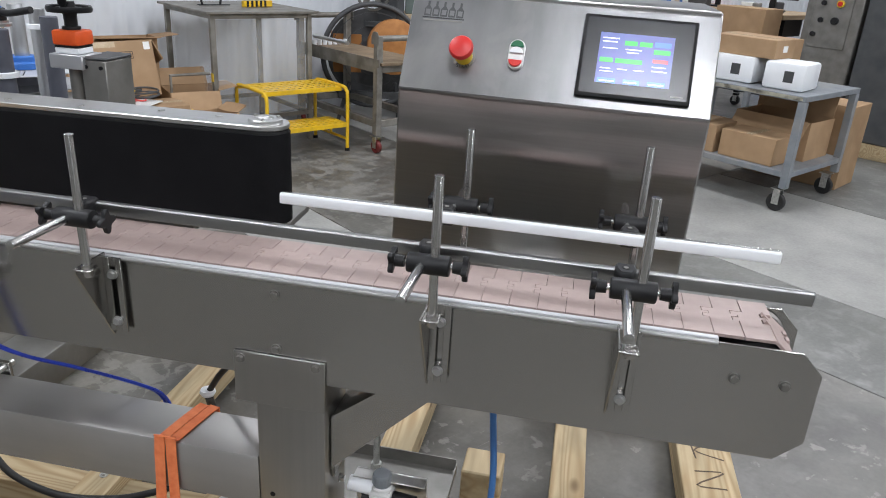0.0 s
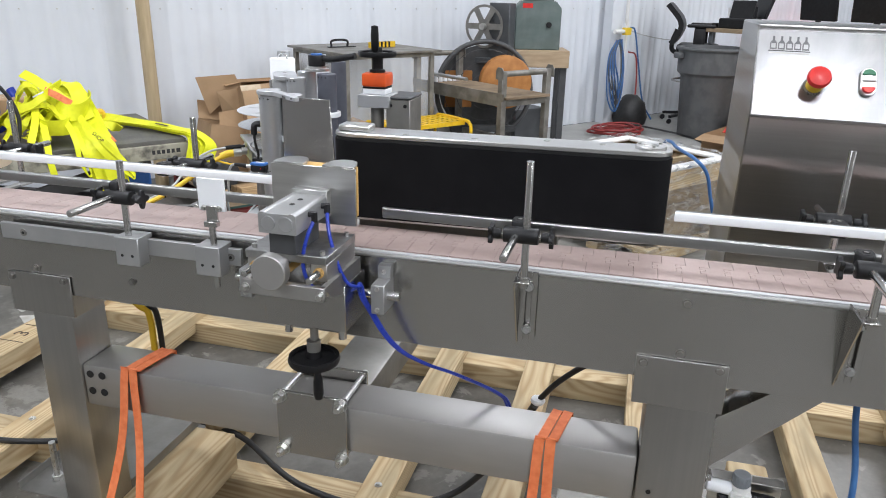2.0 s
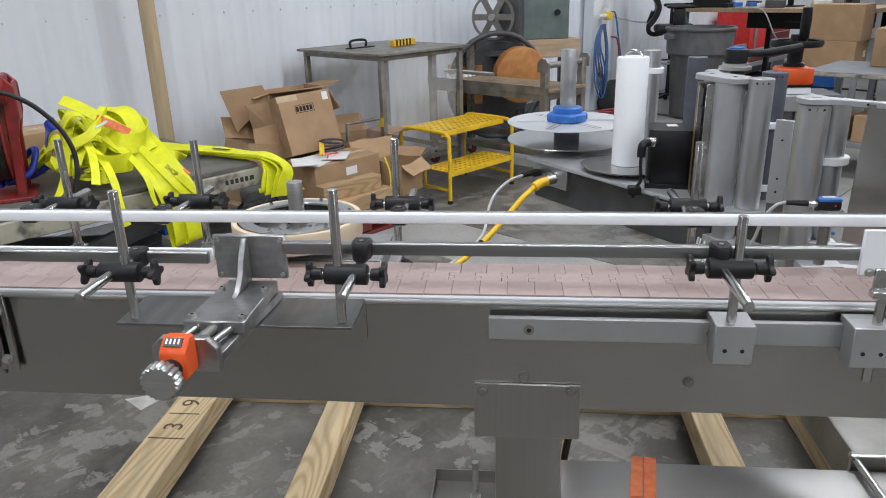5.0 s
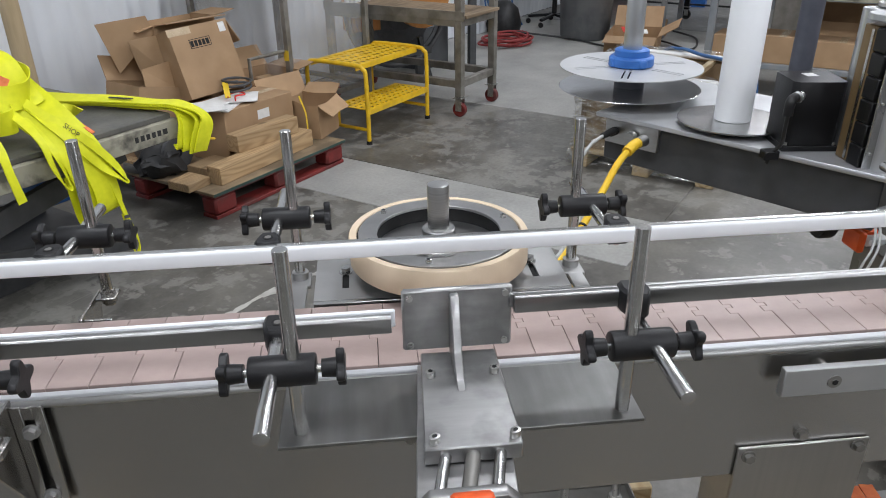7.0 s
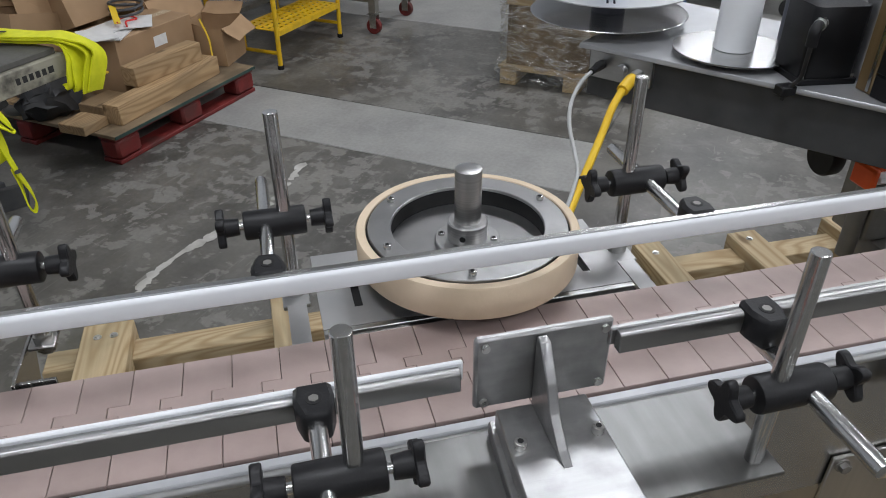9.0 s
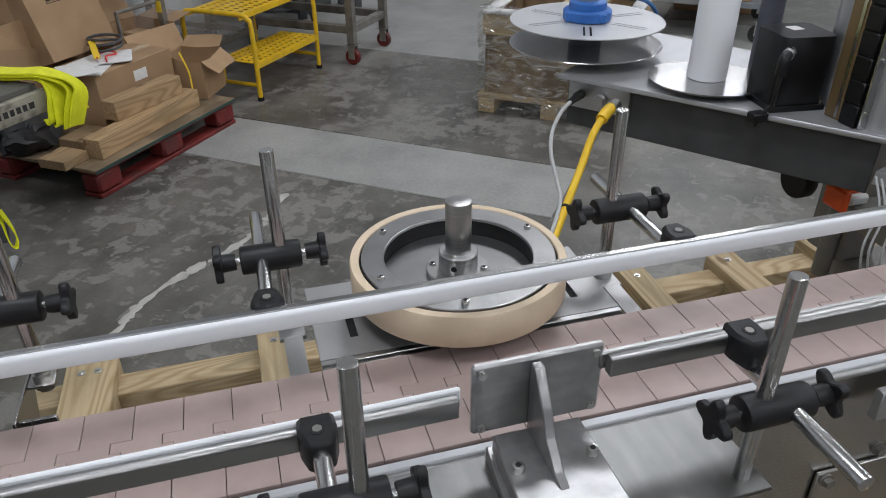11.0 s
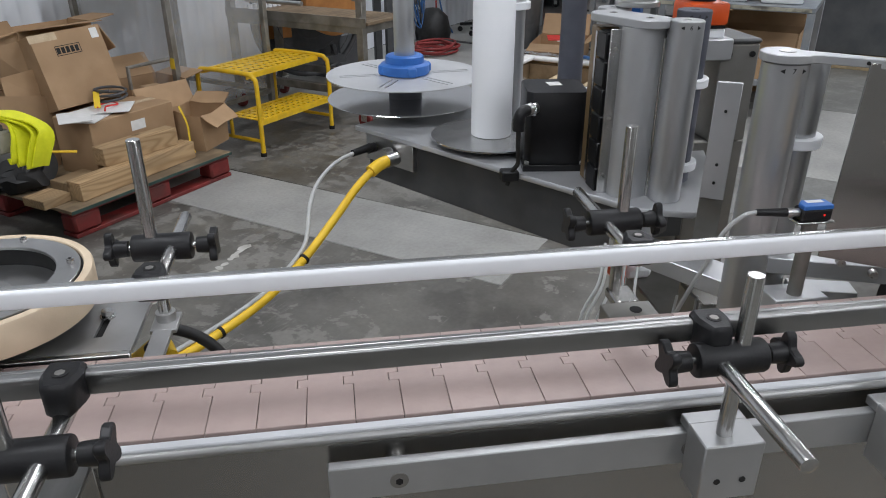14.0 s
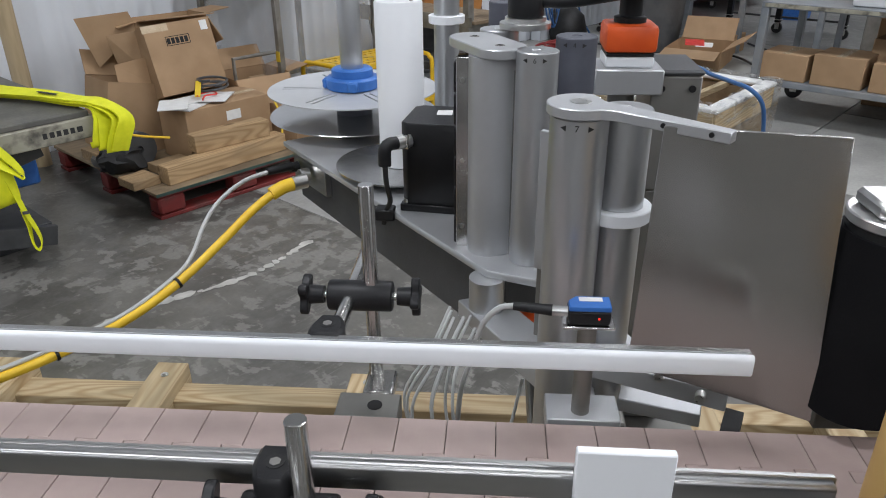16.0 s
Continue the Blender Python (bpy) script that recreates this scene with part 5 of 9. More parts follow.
# ---- pressing head on its height slide, before the chain ----
push = thing("pressing_head", "aluminium pressing head with air cylinder and black handwheel", "pressing head", pose(-0.82, 1.03, 0.80))
wpart("backing_plate", box(-0.900, -0.746, 1.066, 1.070, 1.050, 1.150, 0.0008), STEEL_LIGHT, push)
for rx in (-0.868, -0.778):
    wpart("press_roller", cyl((rx, 1.096, 1.056), (rx, 1.096, 1.149), 0.0195, seg=28), ALU_TURNED, push)
    tab = bmesh.new()
    add_lathe(tab, [(0.0, 0.150), (0.025, 0.150), (0.025, 0.1535), (0.0, 0.1535)], 28, (rx, 1.090, 1.0))
    add_box(tab, rx - 0.028, rx + 0.028, 1.066, 1.086, 1.1502, 1.1533, 0.0008)
    wpart("roller_cap", tab, STEEL_LIGHT, push)
bm = prism([(x - 0.823, y + 1.096, z) for x, y, z in stadium(0.0455, 0.0232, 1.060)], (0, 0, 0.084))
wpart("press_band", bm, AMBER, push, "amber rubber press band")
cyl_body = bmesh.new()
add_prism(cyl_body, [(-0.855, 0.930, 1.072), (-0.791, 0.930, 1.072), (-0.791, 0.930, 1.103), (-0.795, 0.930, 1.107), (-0.801, 0.930, 1.107), (-0.803, 0.930, 1.105), (-0.843, 0.930, 1.105), (-0.845, 0.930, 1.107), (-0.851, 0.930, 1.107), (-0.855, 0.930, 1.103)], (0, 0.118, 0), 0.0006)
wpart("air_cylinder", cyl_body, ALU, push, "bead-blasted aluminium guided air cylinder")
wpart("cylinder_end", box(-0.855, -0.791, 1.0485, 1.066, 1.066, 1.113, 0.001), STEEL_LIGHT, push)
for cx in (-0.838, -0.808):
    wpart("end_cap", cyl((cx, 0.9285, 1.089), (cx, 0.9315, 1.089), 0.0115, seg=24), ALU_TURNED, push)
for cy in (0.985, 1.015):
    wpart("slot_screw", cyl((-0.823, cy, 1.1045), (-0.823, cy, 1.1058), 0.0045, seg=14), SHADE_AND_DARK_PARTS, push)
wpart("riser", box(-0.846, -0.801, 0.945, 1.035, 1.034, 1.0715, 0.001), DARK_GREY, push)
top = bmesh.new()
add_box(top, -0.893, -0.752, 0.950, 1.075, 1.020, 1.0335, 0.001)
wpart("slide_top", top, CAST_ALU, push)
for px in (-0.882, -0.763):
    for py in (0.962, 1.062):
        wpart("cap_screw", cyl((px, py, 1.033), (px, py, 1.040), 0.0045, seg=14), GALV, push)
for px in (-0.878, -0.767):
    wpart("slide_cheek", box(px - 0.014, px + 0.014, 0.955, 1.075, 0.990, 1.0195, 0.001), STEEL_BEAM, push)
    wpart("bushing", lathe([(0.006, 0), (0.0088, 0), (0.0088, 0.004), (0.006, 0.004)], 24, (px, 0.951, 1.005), "y", True), AMBER, push, "brass bushing")
    wpart("guide_shaft", cyl((px, 0.915, 1.005), (px, 1.078, 1.005), 0.0058, seg=18, bevel=0.001), STEEL_ROD, push)
wpart("lead_screw", cyl((-0.823, 0.92, 1.003), (-0.823, 1.075, 1.003), 0.0062, seg=16), AMBER, push, "brass lead screw")
wpart("dial_knob", lathe([(0.0, 0.0), (0.0275, 0.0), (0.029, 0.0015), (0.029, 0.018), (0.0275, 0.0195), (0.010, 0.0195), (0.010, 0.052), (0.0, 0.052)], 44, (-0.8265, 0.898, 1.018), "y"), STEEL_BEAM, push, "knurled steel dial knob")
cheek = bmesh.new()
for px in (-0.890, -0.757):
    add_prism(cheek, [(px, 0.930, 0.990), (px, 1.085, 0.990), (px, 1.085, 0.945), (px, 1.02, 0.945), (px, 0.955, 0.965)], (0.010, 0, 0), 0.0006)
add_box(cheek, -0.890, -0.747, 0.928, 0.938, 0.966, 0.990, 0.001)
wpart("cradle", cheek, STEEL_BEAM, push)
for px, pz in ((-0.884, 0.978), (-0.753, 0.978)):
    wpart("pivot_bolt", bolt((px, 0.928, pz), (0, -1, 0), 0.0055, 0.010), GALV, push)
wpart("height_block", box(-0.895, -0.745, 1.005, 1.100, 0.878, 0.962, 0.0015), STEEL, push)
for px in (-0.872, -0.768):
    wpart("guide_post", cyl((px, 1.045, 0.846), (px, 1.045, 0.990), 0.0075, seg=20), STEEL_ROD, push)
wpart("screw_shaft", cyl((-0.818, 1.035, 0.812), (-0.818, 1.035, 0.885), 0.0075, seg=18), STEEL_DULL, push)
hwm = Matrix.Translation((-0.818, 1.030, 0.806))


def handwheel(bm, r):
    n = 40
    add_lathe(bm, [(r - 0.009, -0.005), (r - 0.002, -0.0065), (r, 0.0), (r - 0.002, 0.0065), (r - 0.009, 0.005)], n, closed=True)
    add_lathe(bm, [(0.0, -0.004), (r - 0.008, -0.002), (r - 0.008, 0.001), (0.014, 0.004), (0.012, 0.016), (0.0, 0.016)], n)
    return bm


hwb = handwheel(bmesh.new(), 0.047)
hwb.transform(hwm)
wpart("handwheel", hwb, BLACK_GLOSS, push, "glossy black handwheel")
hh = lathe([(0.004, 0.0), (0.0055, -0.004), (0.0085, -0.020), (0.0092, -0.045), (0.0075, -0.056), (0.0, -0.058)], 22, (-0.797, 0.998, 0.802))
wpart("crank_grip", hh, BLACK_GLOSS, push)
wpart("shaft_collar", cyl((-0.818, 1.031, 0.822), (-0.818, 1.031, 0.842), 0.0125, seg=22), STEEL_DULL, push)
wpart("cross_shaft", cyl((-0.990, 1.078, 0.925), (-0.672, 1.078, 0.925), 0.0085, seg=22, bevel=0.001), STEEL_ROD, push)
for px in (-0.960, -0.706):
    cb = bmesh.new()
    add_box(cb, px - 0.012, px + 0.012, 1.056, YF - 0.0005, 0.896, 0.950, 0.001)
    add_box(cb, px - 0.012, px + 0.012, 1.092, YF - 0.0005, 0.950, 0.974, 0.001)
    ck = wpart("shaft_clamp", cb, ALU, push)
    for p, ax in (((px, 1.092, 0.963), (0, -1, 0)), ((px, 1.056, 0.905), (0, -1, 0)), ((px, 1.056, 0.944), (0, -1, 0))):
        wpart("clamp_screw", cyl(p, Vector(p) + Vector(ax) * 0.004, 0.0042, seg=12), GALV, push)
for p in ((-0.792, 0.978, 1.094), (-0.792, 1.028, 1.094)):
    ft = bmesh.new()
    add_cyl(ft, p, (p[0] + 0.010, p[1], p[2]), 0.005, seg=12)
    add_cyl(ft, (p[0] + 0.010, p[1], p[2] + 0.004), (p[0] + 0.010, p[1], p[2] - 0.012), 0.0052, seg=12)
    wpart("air_fitting", ft, BLACK_PLASTIC, push)
tubes = thing("air_tubes", "blue plastic air tubes tied together", "air tube", pose(-0.7, 1.05, 0.7))
tail = [(-0.736, 1.056, 0.925), (-0.722, 1.058, 0.900), (-0.700, 1.066, 0.856), (-0.672, 1.080, 0.818), (-0.632, 1.104, 0.786), (-0.586, 1.152, 0.746), (-0.523, 1.228, 0.676), (-0.503, 1.265, 0.632), (-0.497, 1.288, 0.565)]
for pts in ([(-0.782, 0.978, 1.086), (-0.788, 0.962, 1.062), (-0.795, 0.957, 1.025), (-0.790, 0.957, 0.992), (-0.776, 0.968, 0.968), (-0.758, 1.005, 0.951), (-0.746, 1.038, 0.945), (-0.740, 1.052, 0.944)] + tail,
            [(-0.782, 1.028, 1.086), (-0.774, 1.012, 1.064), (-0.764, 1.002, 1.036), (-0.752, 1.000, 1.000), (-0.742, 1.012, 0.968), (-0.736, 1.036, 0.953), (-0.734, 1.054, 0.947)] + [(x + 0.006, y + 0.003, z - 0.003) for x, y, z in tail]):
    wpart("tube", tube(pts, 0.0032, 8, 7), BLUE_TUBE, tubes)
wpart("cable_tie", lathe([(0.006, -0.002), (0.0085, -0.002), (0.0085, 0.002), (0.006, 0.002)], 16, (-0.738, 1.055, 0.945), "x", True), BLUE_TUBE, tubes)

# ---- operator panel ----
ctl = thing("control_panel", "brushed stainless sloping control cabinet with touch screen", "control panel", pose(-0.1067, 1.4386, 0.748, 0, 0.764, -0.845))
CW, CD = 0.519, 0.36
shell = prism([(0, 0, 0.0), (0, 0, 0.470), (0, -0.004, 0.474), (0, 0.0854, 0.6283), (0, 0.096, 0.636), (0, CD, 0.636), (0, CD, 0.0)], (CW, 0, 0), 0.003)
part("cabinet", shell, STEEL_BOX, ctl)
nx, nz = 0.8653, 0.5013  # out of the sloping face: (0, -nx, nz) in the panel's frame
SLOPE = Matrix(((1, 0, 0, 0), (0, nz, -nx, -0.004), (0, nx, nz, 0.474), (0, 0, 0, 1)))  # x along, y up the slope, z out


def spart(name, bm, material, label=""):
    bm.transform(SLOPE)
    return part(name, bm, material, ctl, label)


spart("face_plate", box(0.002, CW - 0.002, 0.002, 0.176, 0.0005, 0.0025, 0.0006), STEEL_FACE, "mottled bright stainless face plate")
hx0, hx1, hy0, hy1 = 0.2985, 0.4820, 0.0174, 0.1606
spart("touch_screen", box(hx0, hx1, hy0, hy1, 0.003, 0.012, 0.003, 2), BLACK_GLOSS, "black framed touch screen")
spart("screen_glass", box(hx0 + 0.006, hx1 - 0.006, hy0 + 0.006, hy1 - 0.006, 0.0122, 0.0130), SCREEN_GLASS)
LCD = glow("lcd_backlight", (0.14, 0.17, 0.40), 0.55)
LCD_GREEN = glow("lcd_green", (0.08, 0.55, 0.15), 0.55)
LCD_WHITE = glow("lcd_white", (0.75, 0.80, 0.95), 0.8)
LCD_BLUE = glow("lcd_blue", (0.14, 0.28, 0.85), 0.55)
LCD_RED = glow("lcd_red", (0.75, 0.12, 0.15), 0.7)
sx0, sx1, sy0, sy1 = 0.328, 0.447, 0.042, 0.129
spart("lcd", box(sx0, sx1, sy0, sy1, 0.0131, 0.0134), LCD, "lit blue display")
W, H = sx1 - sx0, sy1 - sy0
for fx, fy, fw, fh, mt in ((0.34, 0.86, 0.17, 0.09, LCD_GREEN), (0.54, 0.86, 0.17, 0.09, LCD_GREEN), (0.74, 0.88, 0.22, 0.10, LCD_BLUE), (0.74, 0.73, 0.22, 0.09, LCD_GREEN), (0.03, 0.50, 0.18, 0.09, LCD_GREEN), (0.24, 0.50, 0.36, 0.09, LCD_GREEN), (0.74, 0.54, 0.20, 0.07, LCD_RED), (0.03, 0.10, 0.25, 0.10, LCD_BLUE), (0.38, 0.10, 0.22, 0.10, LCD_BLUE), (0.70, 0.10, 0.24, 0.10, LCD_BLUE)):
    spart("screen_button", box(sx0 + fx * W, sx0 + (fx + fw) * W, sy0 + fy * H - fh * H, sy0 + fy * H, 0.0135, 0.0138), mt)
for fx, fy, fw in ((0.04, 0.90, 0.22), (0.04, 0.83, 0.20), (0.05, 0.70, 0.20), (0.36, 0.70, 0.22), (0.38, 0.64, 0.16), (0.05, 0.30, 0.14), (0.28, 0.30, 0.14), (0.50, 0.30, 0.14), (0.74, 0.40, 0.18), (0.74, 0.32, 0.2), (0.05, 0.24, 0.18), (0.06, 0.055, 0.2), (0.40, 0.055, 0.16), (0.72, 0.055, 0.2)):
    spart("text_bar", box(sx0 + fx * W, sx0 + (fx + fw) * W, sy0 + fy * H - 0.002, sy0 + fy * H, 0.01385, 0.0140), LCD_WHITE)
spart("maker_bar", box(hx1 - 0.032, hx1 - 0.012, hy0 + 0.011, hy0 + 0.013, 0.0131, 0.0134), STEEL_DULL)
SY = 0.066
es_ = lathe([(0.0, 0.044), (0.010, 0.0438), (0.018, 0.0415), (0.0205, 0.037), (0.0200, 0.031), (0.0155, 0.028), (0.0135, 0.022)], 36, (0.106, SY, 0.006))
spart("stop_button", es_, RED_PLASTIC, "red mushroom emergency stop button")
spart("stop_collar", lathe([(0.0150, 0.003), (0.0150, 0.022), (0.013, 0.028), (0.0, 0.028)], 30, (0.106, SY, 0)), YELLOW_PLASTIC, "yellow collar")
spart("stop_ring", lathe([(0.013, 0.003), (0.0190, 0.003), (0.0190, 0.005), (0.013, 0.005)], 36, (0.106, SY, 0), closed=True), STEEL_DULL)
writing("stop_lettering", "STOP", 0.0095, INK, ctl, SLOPE @ Matrix.Translation((0.106, SY - 0.0165, 0.0056)))
capsule = [(0.1945 - y, 0.077 + x, 0.003) for x, y, z in stadium(0.0130, 0.0135, 0)]
spart("switch_frame", prism(capsule, (0, 0, 0.008), 0.001), STEEL_LIGHT)
capsule = [(0.1945 - y, 0.077 + x, 0.0111) for x, y, z in stadium(0.0120, 0.0112, 0)]
spart("start_button", prism([p for p in capsule if p[1] > 0.081] , (0, 0, 0.004), 0.0008), GREEN_PLASTIC, "green start button")
spart("stop_push", prism([p for p in capsule if p[1] < 0.077], (0, 0, 0.006), 0.0008), RED_PLASTIC, "red stop button")
dome = [(0.1945 + 0.0112 * math.cos(a), 0.0772 + 0.0112 * math.sin(a), 0.0111) for a in (math.pi * k / 14 for k in range(15))]
spart("lamp_window", prism(dome, (0, 0, 0.0052), 0.0006), WHITE_PLASTIC, "white half-round indicator window")
# maker's mark: plain bottle-like shapes and a bar
for k in range(5):
    bx = 0.0235 + 0.0142 * k
    mk = bmesh.new()
    add_prism(mk, [(bx, 0.135, 0.0026), (bx + 0.0122, 0.135, 0.0026), (bx + 0.0122, 0.148, 0.0026), (bx + 0.0080, 0.154, 0.0026), (bx + 0.0080, 0.162, 0.0026), (bx + 0.0042, 0.162, 0.0026), (bx + 0.0042, 0.154, 0.0026), (bx, 0.148, 0.0026)], (0, 0, 0.0004))
    mark = spart("mark_shape", mk, DARK_GREY, "dark bottle-like shape of the maker's mark")
    inner = box(bx + 0.0022, bx + 0.0100, 0.138, 0.147, 0.0030, 0.0033)
    inner.transform(SLOPE)
    part("mark_inset", inner, STEEL_FACE, mark)
spart("mark_bar", box(0.0215, 0.0945, 0.1315, 0.1332, 0.0026, 0.0031), INK)
spart("mark_bar", box(0.0235, 0.0925, 0.1268, 0.1292, 0.0026, 0.0031), STEEL_DULL)
arm2 = bmesh.new()
add_box(arm2, 0.20, 0.32, -0.190, 0.0, 0.06, 0.16, 0.002)
part("carrying_bracket", arm2, STEEL, ctl)

# ---- air preparation unit beside the leg ----
air = thing("air_regulator", "grey air regulator with white valve and blue hose", "air regulator", pose(-0.045, 1.20, 0.520) @ Matrix.Scale(0.8, 4))
rg = bmesh.new()
add_lathe(rg, [(0.0, 0.0), (0.010, 0.0), (0.017, 0.006), (0.019, 0.012), (0.019, 0.050), (0.022, 0.053), (0.022, 0.058)], 26, (0, 0, -0.032))
add_box(rg, -0.024, 0.024, -0.022, 0.022, 0.026, 0.060, 0.004)
add_lathe(rg, [(0.021, 0.060), (0.023, 0.062), (0.023, 0.068), (0.019, 0.071)], 26)
part("regulator_body", rg, PVC, air, "pale grey regulator body")
kn = bmesh.new()
add_lathe(kn, [(0.019, 0.071), (0.0205, 0.074), (0.0205, 0.096), (0.018, 0.100), (0.0, 0.101)], 28)
for k in range(16):
    a = 2 * math.pi * k / 16
    add_cyl(kn, (0.0202 * math.cos(a), 0.0202 * math.sin(a), 0.075), (0.0202 * math.cos(a), 0.0202 * math.sin(a), 0.095), 0.0016, seg=6)
part("pressure_knob", kn, CART_GREY, air, "ribbed grey pressure knob")
for dx, dy in ((-0.018, -0.0225), (0.018, -0.0225)):
    part("body_screw", cyl((dx, dy, 0.033), (dx, dy - 0.002, 0.033), 0.003, seg=12), GALV, air)
part("valve", cyl((-0.075, 0, 0.060), (-0.020, 0, 0.056), 0.017, seg=22, bevel=0.002), WHITE_PLASTIC, air, "white shut-off valve")
part("gauge_block", cyl((-0.045, -0.005, 0.030), (-0.022, 0, 0.030), 0.010, seg=18), BLACK_PLASTIC, air)
part("gauge", lathe([(0.0, 0.0), (0.015, 0.0), (0.016, 0.003), (0.016, 0.010), (0.0, 0.011)], 24, (0.0, -0.034, 0.040), "y"), PVC, air, "round pressure gauge")
part("steel_nipple", cyl((0.076, 0, 0.037), (0.100, 0, 0.0355), 0.0085, seg=16), STEEL_ROD, air)
part("coupling", cyl((0.024, 0, 0.040), (0.078, 0, 0.037), 0.014, 0.013, seg=18, bevel=0.002), BLACK_PLASTIC, air)
part("brass_nipple", cyl((0.100, 0, 0.0355), (0.118, 0, 0.0345), 0.0105, seg=6), AMBER, air, "brass hose nipple")
part("hose", tube([(0.112, 0, 0.0345), (0.150, 0.0, 0.031), (0.190, 0.0, 0.028), (0.222, 0.004, 0.034), (0.236, 0.012, 0.062), (0.236, 0.03, 0.14), (0.222, 0.06, 0.26), (0.215, 0.07, 0.40)], 0.0072, 10, 8), BLUE_HOSE, air, "blue air hose")
part("mount_plate", box(-0.065, 0.095, 0.026, 0.030, -0.035, 0.082, 0.001), STEEL_LIGHT, air)
part("plate_lip", box(-0.065, 0.095, -0.004, 0.0258, 0.079, 0.082, 0.0005), STEEL_LIGHT, air)

# ---- label applicator ----
lab = thing("label_applicator", "aluminium label applicator with unwind reel and peel plate", "label applicator", pose(-1.15, 1.62, 0.0))


def lp(name, bm, material, label="", parent=None):
    bm.transform(lab.matrix_basis.inverted())
    return part(name, bm, material, parent or lab, label)


PZ = 1.004
plate = [(-1.466, 1.940, PZ - 0.009), (-1.114, 1.486, PZ - 0.009), (-1.047, 1.462, PZ - 0.009), (-0.985, 1.510, PZ - 0.009), (-0.90, 1.74, PZ - 0.009), (-1.16, 2.17, PZ - 0.009)]
lp("deck_plate", prism(plate, (0, 0, 0.009), 0.0012), ALU_ANOD)
dx, dy = 0.616, -0.788
ox, oy = 0.788, 0.616
ch = [(-1.452 + 0.012 * ox, 1.935 + 0.012 * oy, 0.905), (-1.128 + 0.006 * ox, 1.520 + 0.006 * oy, 0.905), (-1.128 + 0.16 * ox, 1.520 + 0.16 * oy, 0.905), (-1.452 + 0.16 * ox, 1.935 + 0.16 * oy, 0.905)]
lp("under_box", prism(ch, (0, 0, 0.089), 0.002), DARK_GREY, "dark grey powder-coated under box")
soc = bmesh.new()
add_prism(soc, [(-1.452 + 0.006 * ox, 1.925 + 0.006 * oy, 0.945), (-1.378 + 0.006 * ox, 1.832 + 0.006 * oy, 0.945), (-1.378 + 0.02 * ox, 1.832 + 0.02 * oy, 0.945), (-1.452 + 0.02 * ox, 1.925 + 0.02 * oy, 0.945)], (0, 0, 0.048), 0.001)
lp("socket_plate", soc, STEEL_LIGHT)
for s, z, r, mt in ((0.020, 0.972, 0.0085, BLACK_PLASTIC), (0.060, 0.970, 0.0105, STEEL_LIGHT)):
    a = Vector((-1.446 + dx * s, 1.922 + dy * s, z))
    lp("connector_socket", cyl(a, a + Vector((-ox, -oy, 0)) * 0.016, r, seg=16), mt)
# unwind reel
RX, RY = -1.362, 2.050
lp("reel_hub", cyl((RX, RY, PZ), (RX, RY, 1.075), 0.032, seg=28), SLATE_ROLL)
lp("lower_disc", lathe([(0.030, 0), (0.149, 0), (0.150, 0.001), (0.149, 0.002), (0.030, 0.002)], 72, (RX, RY, 1.024), closed=True), DISC_SMOKE, "smoked polished disc")
ud = bmesh.new()
rings = [[(0.150 * math.cos(2 * math.pi * k / 72), 0.150 * math.sin(2 * math.pi * k / 72)) for k in range(72)], [(0.020 * math.cos(2 * math.pi * k / 20), 0.020 * math.sin(2 * math.pi * k / 20)) for k in range(20)]]
for k in range(6):
    c, sn = math.cos(radians(60 * k + 5)), math.sin(radians(60 * k + 5))
    for w in (-0.006, 0.006):
        rings.append([(r * c - (w + h) * sn, r * sn + (w + h) * c) for r, h in ((0.055, -0.002), (0.125, -0.002), (0.125, 0.002), (0.055, 0.002))])
rim_edges = []
for ring in rings:
    vs = [ud.verts.new((RX + x, RY + y, 1.068)) for x, y in ring]
    rim_edges += [ud.edges.new((vs[i], vs[(i + 1) % len(vs)])) for i in range(len(vs))]
bmesh.ops.triangle_fill(ud, use_beauty=True, use_dissolve=False, edges=rim_edges)
lift = bmesh.ops.extrude_face_region(ud, geom=ud.faces[:])
for v in lift["geom"]:
    if isinstance(v, bmesh.types.BMVert):
        v.co.z += 0.002
bmesh.ops.recalc_face_normals(ud, faces=ud.faces[:])
lp("upper_disc", ud, DISC_ALU, "slotted pale aluminium disc")
bl = bmesh.new()
add_lathe(bl, [(0.0, 0.0), (0.045, 0.0), (0.047, 0.002), (0.047, 0.017), (0.044, 0.020), (0.037, 0.021), (0.036, 0.033), (0.033, 0.035), (0.0, 0.035)], 36, (RX, RY, 1.071))
for k in range(4):
    a = radians(90 * k + 12)
    add_box(bl, RX + 0.043 * math.cos(a) - 0.009, RX + 0.043 * math.cos(a) + 0.009, RY + 0.043 * math.sin(a) - 0.009, RY + 0.043 * math.sin(a) + 0.009, 1.0715, 1.0895, 0.003)
lp("reel_clamp", bl, BLUE_PLASTIC, "blue plastic reel clamp")
lp("reel_post", cyl((RX, RY, 1.075), (RX, RY, 1.246), 0.0195, seg=32, bevel=0.001), ALU_TURNED)
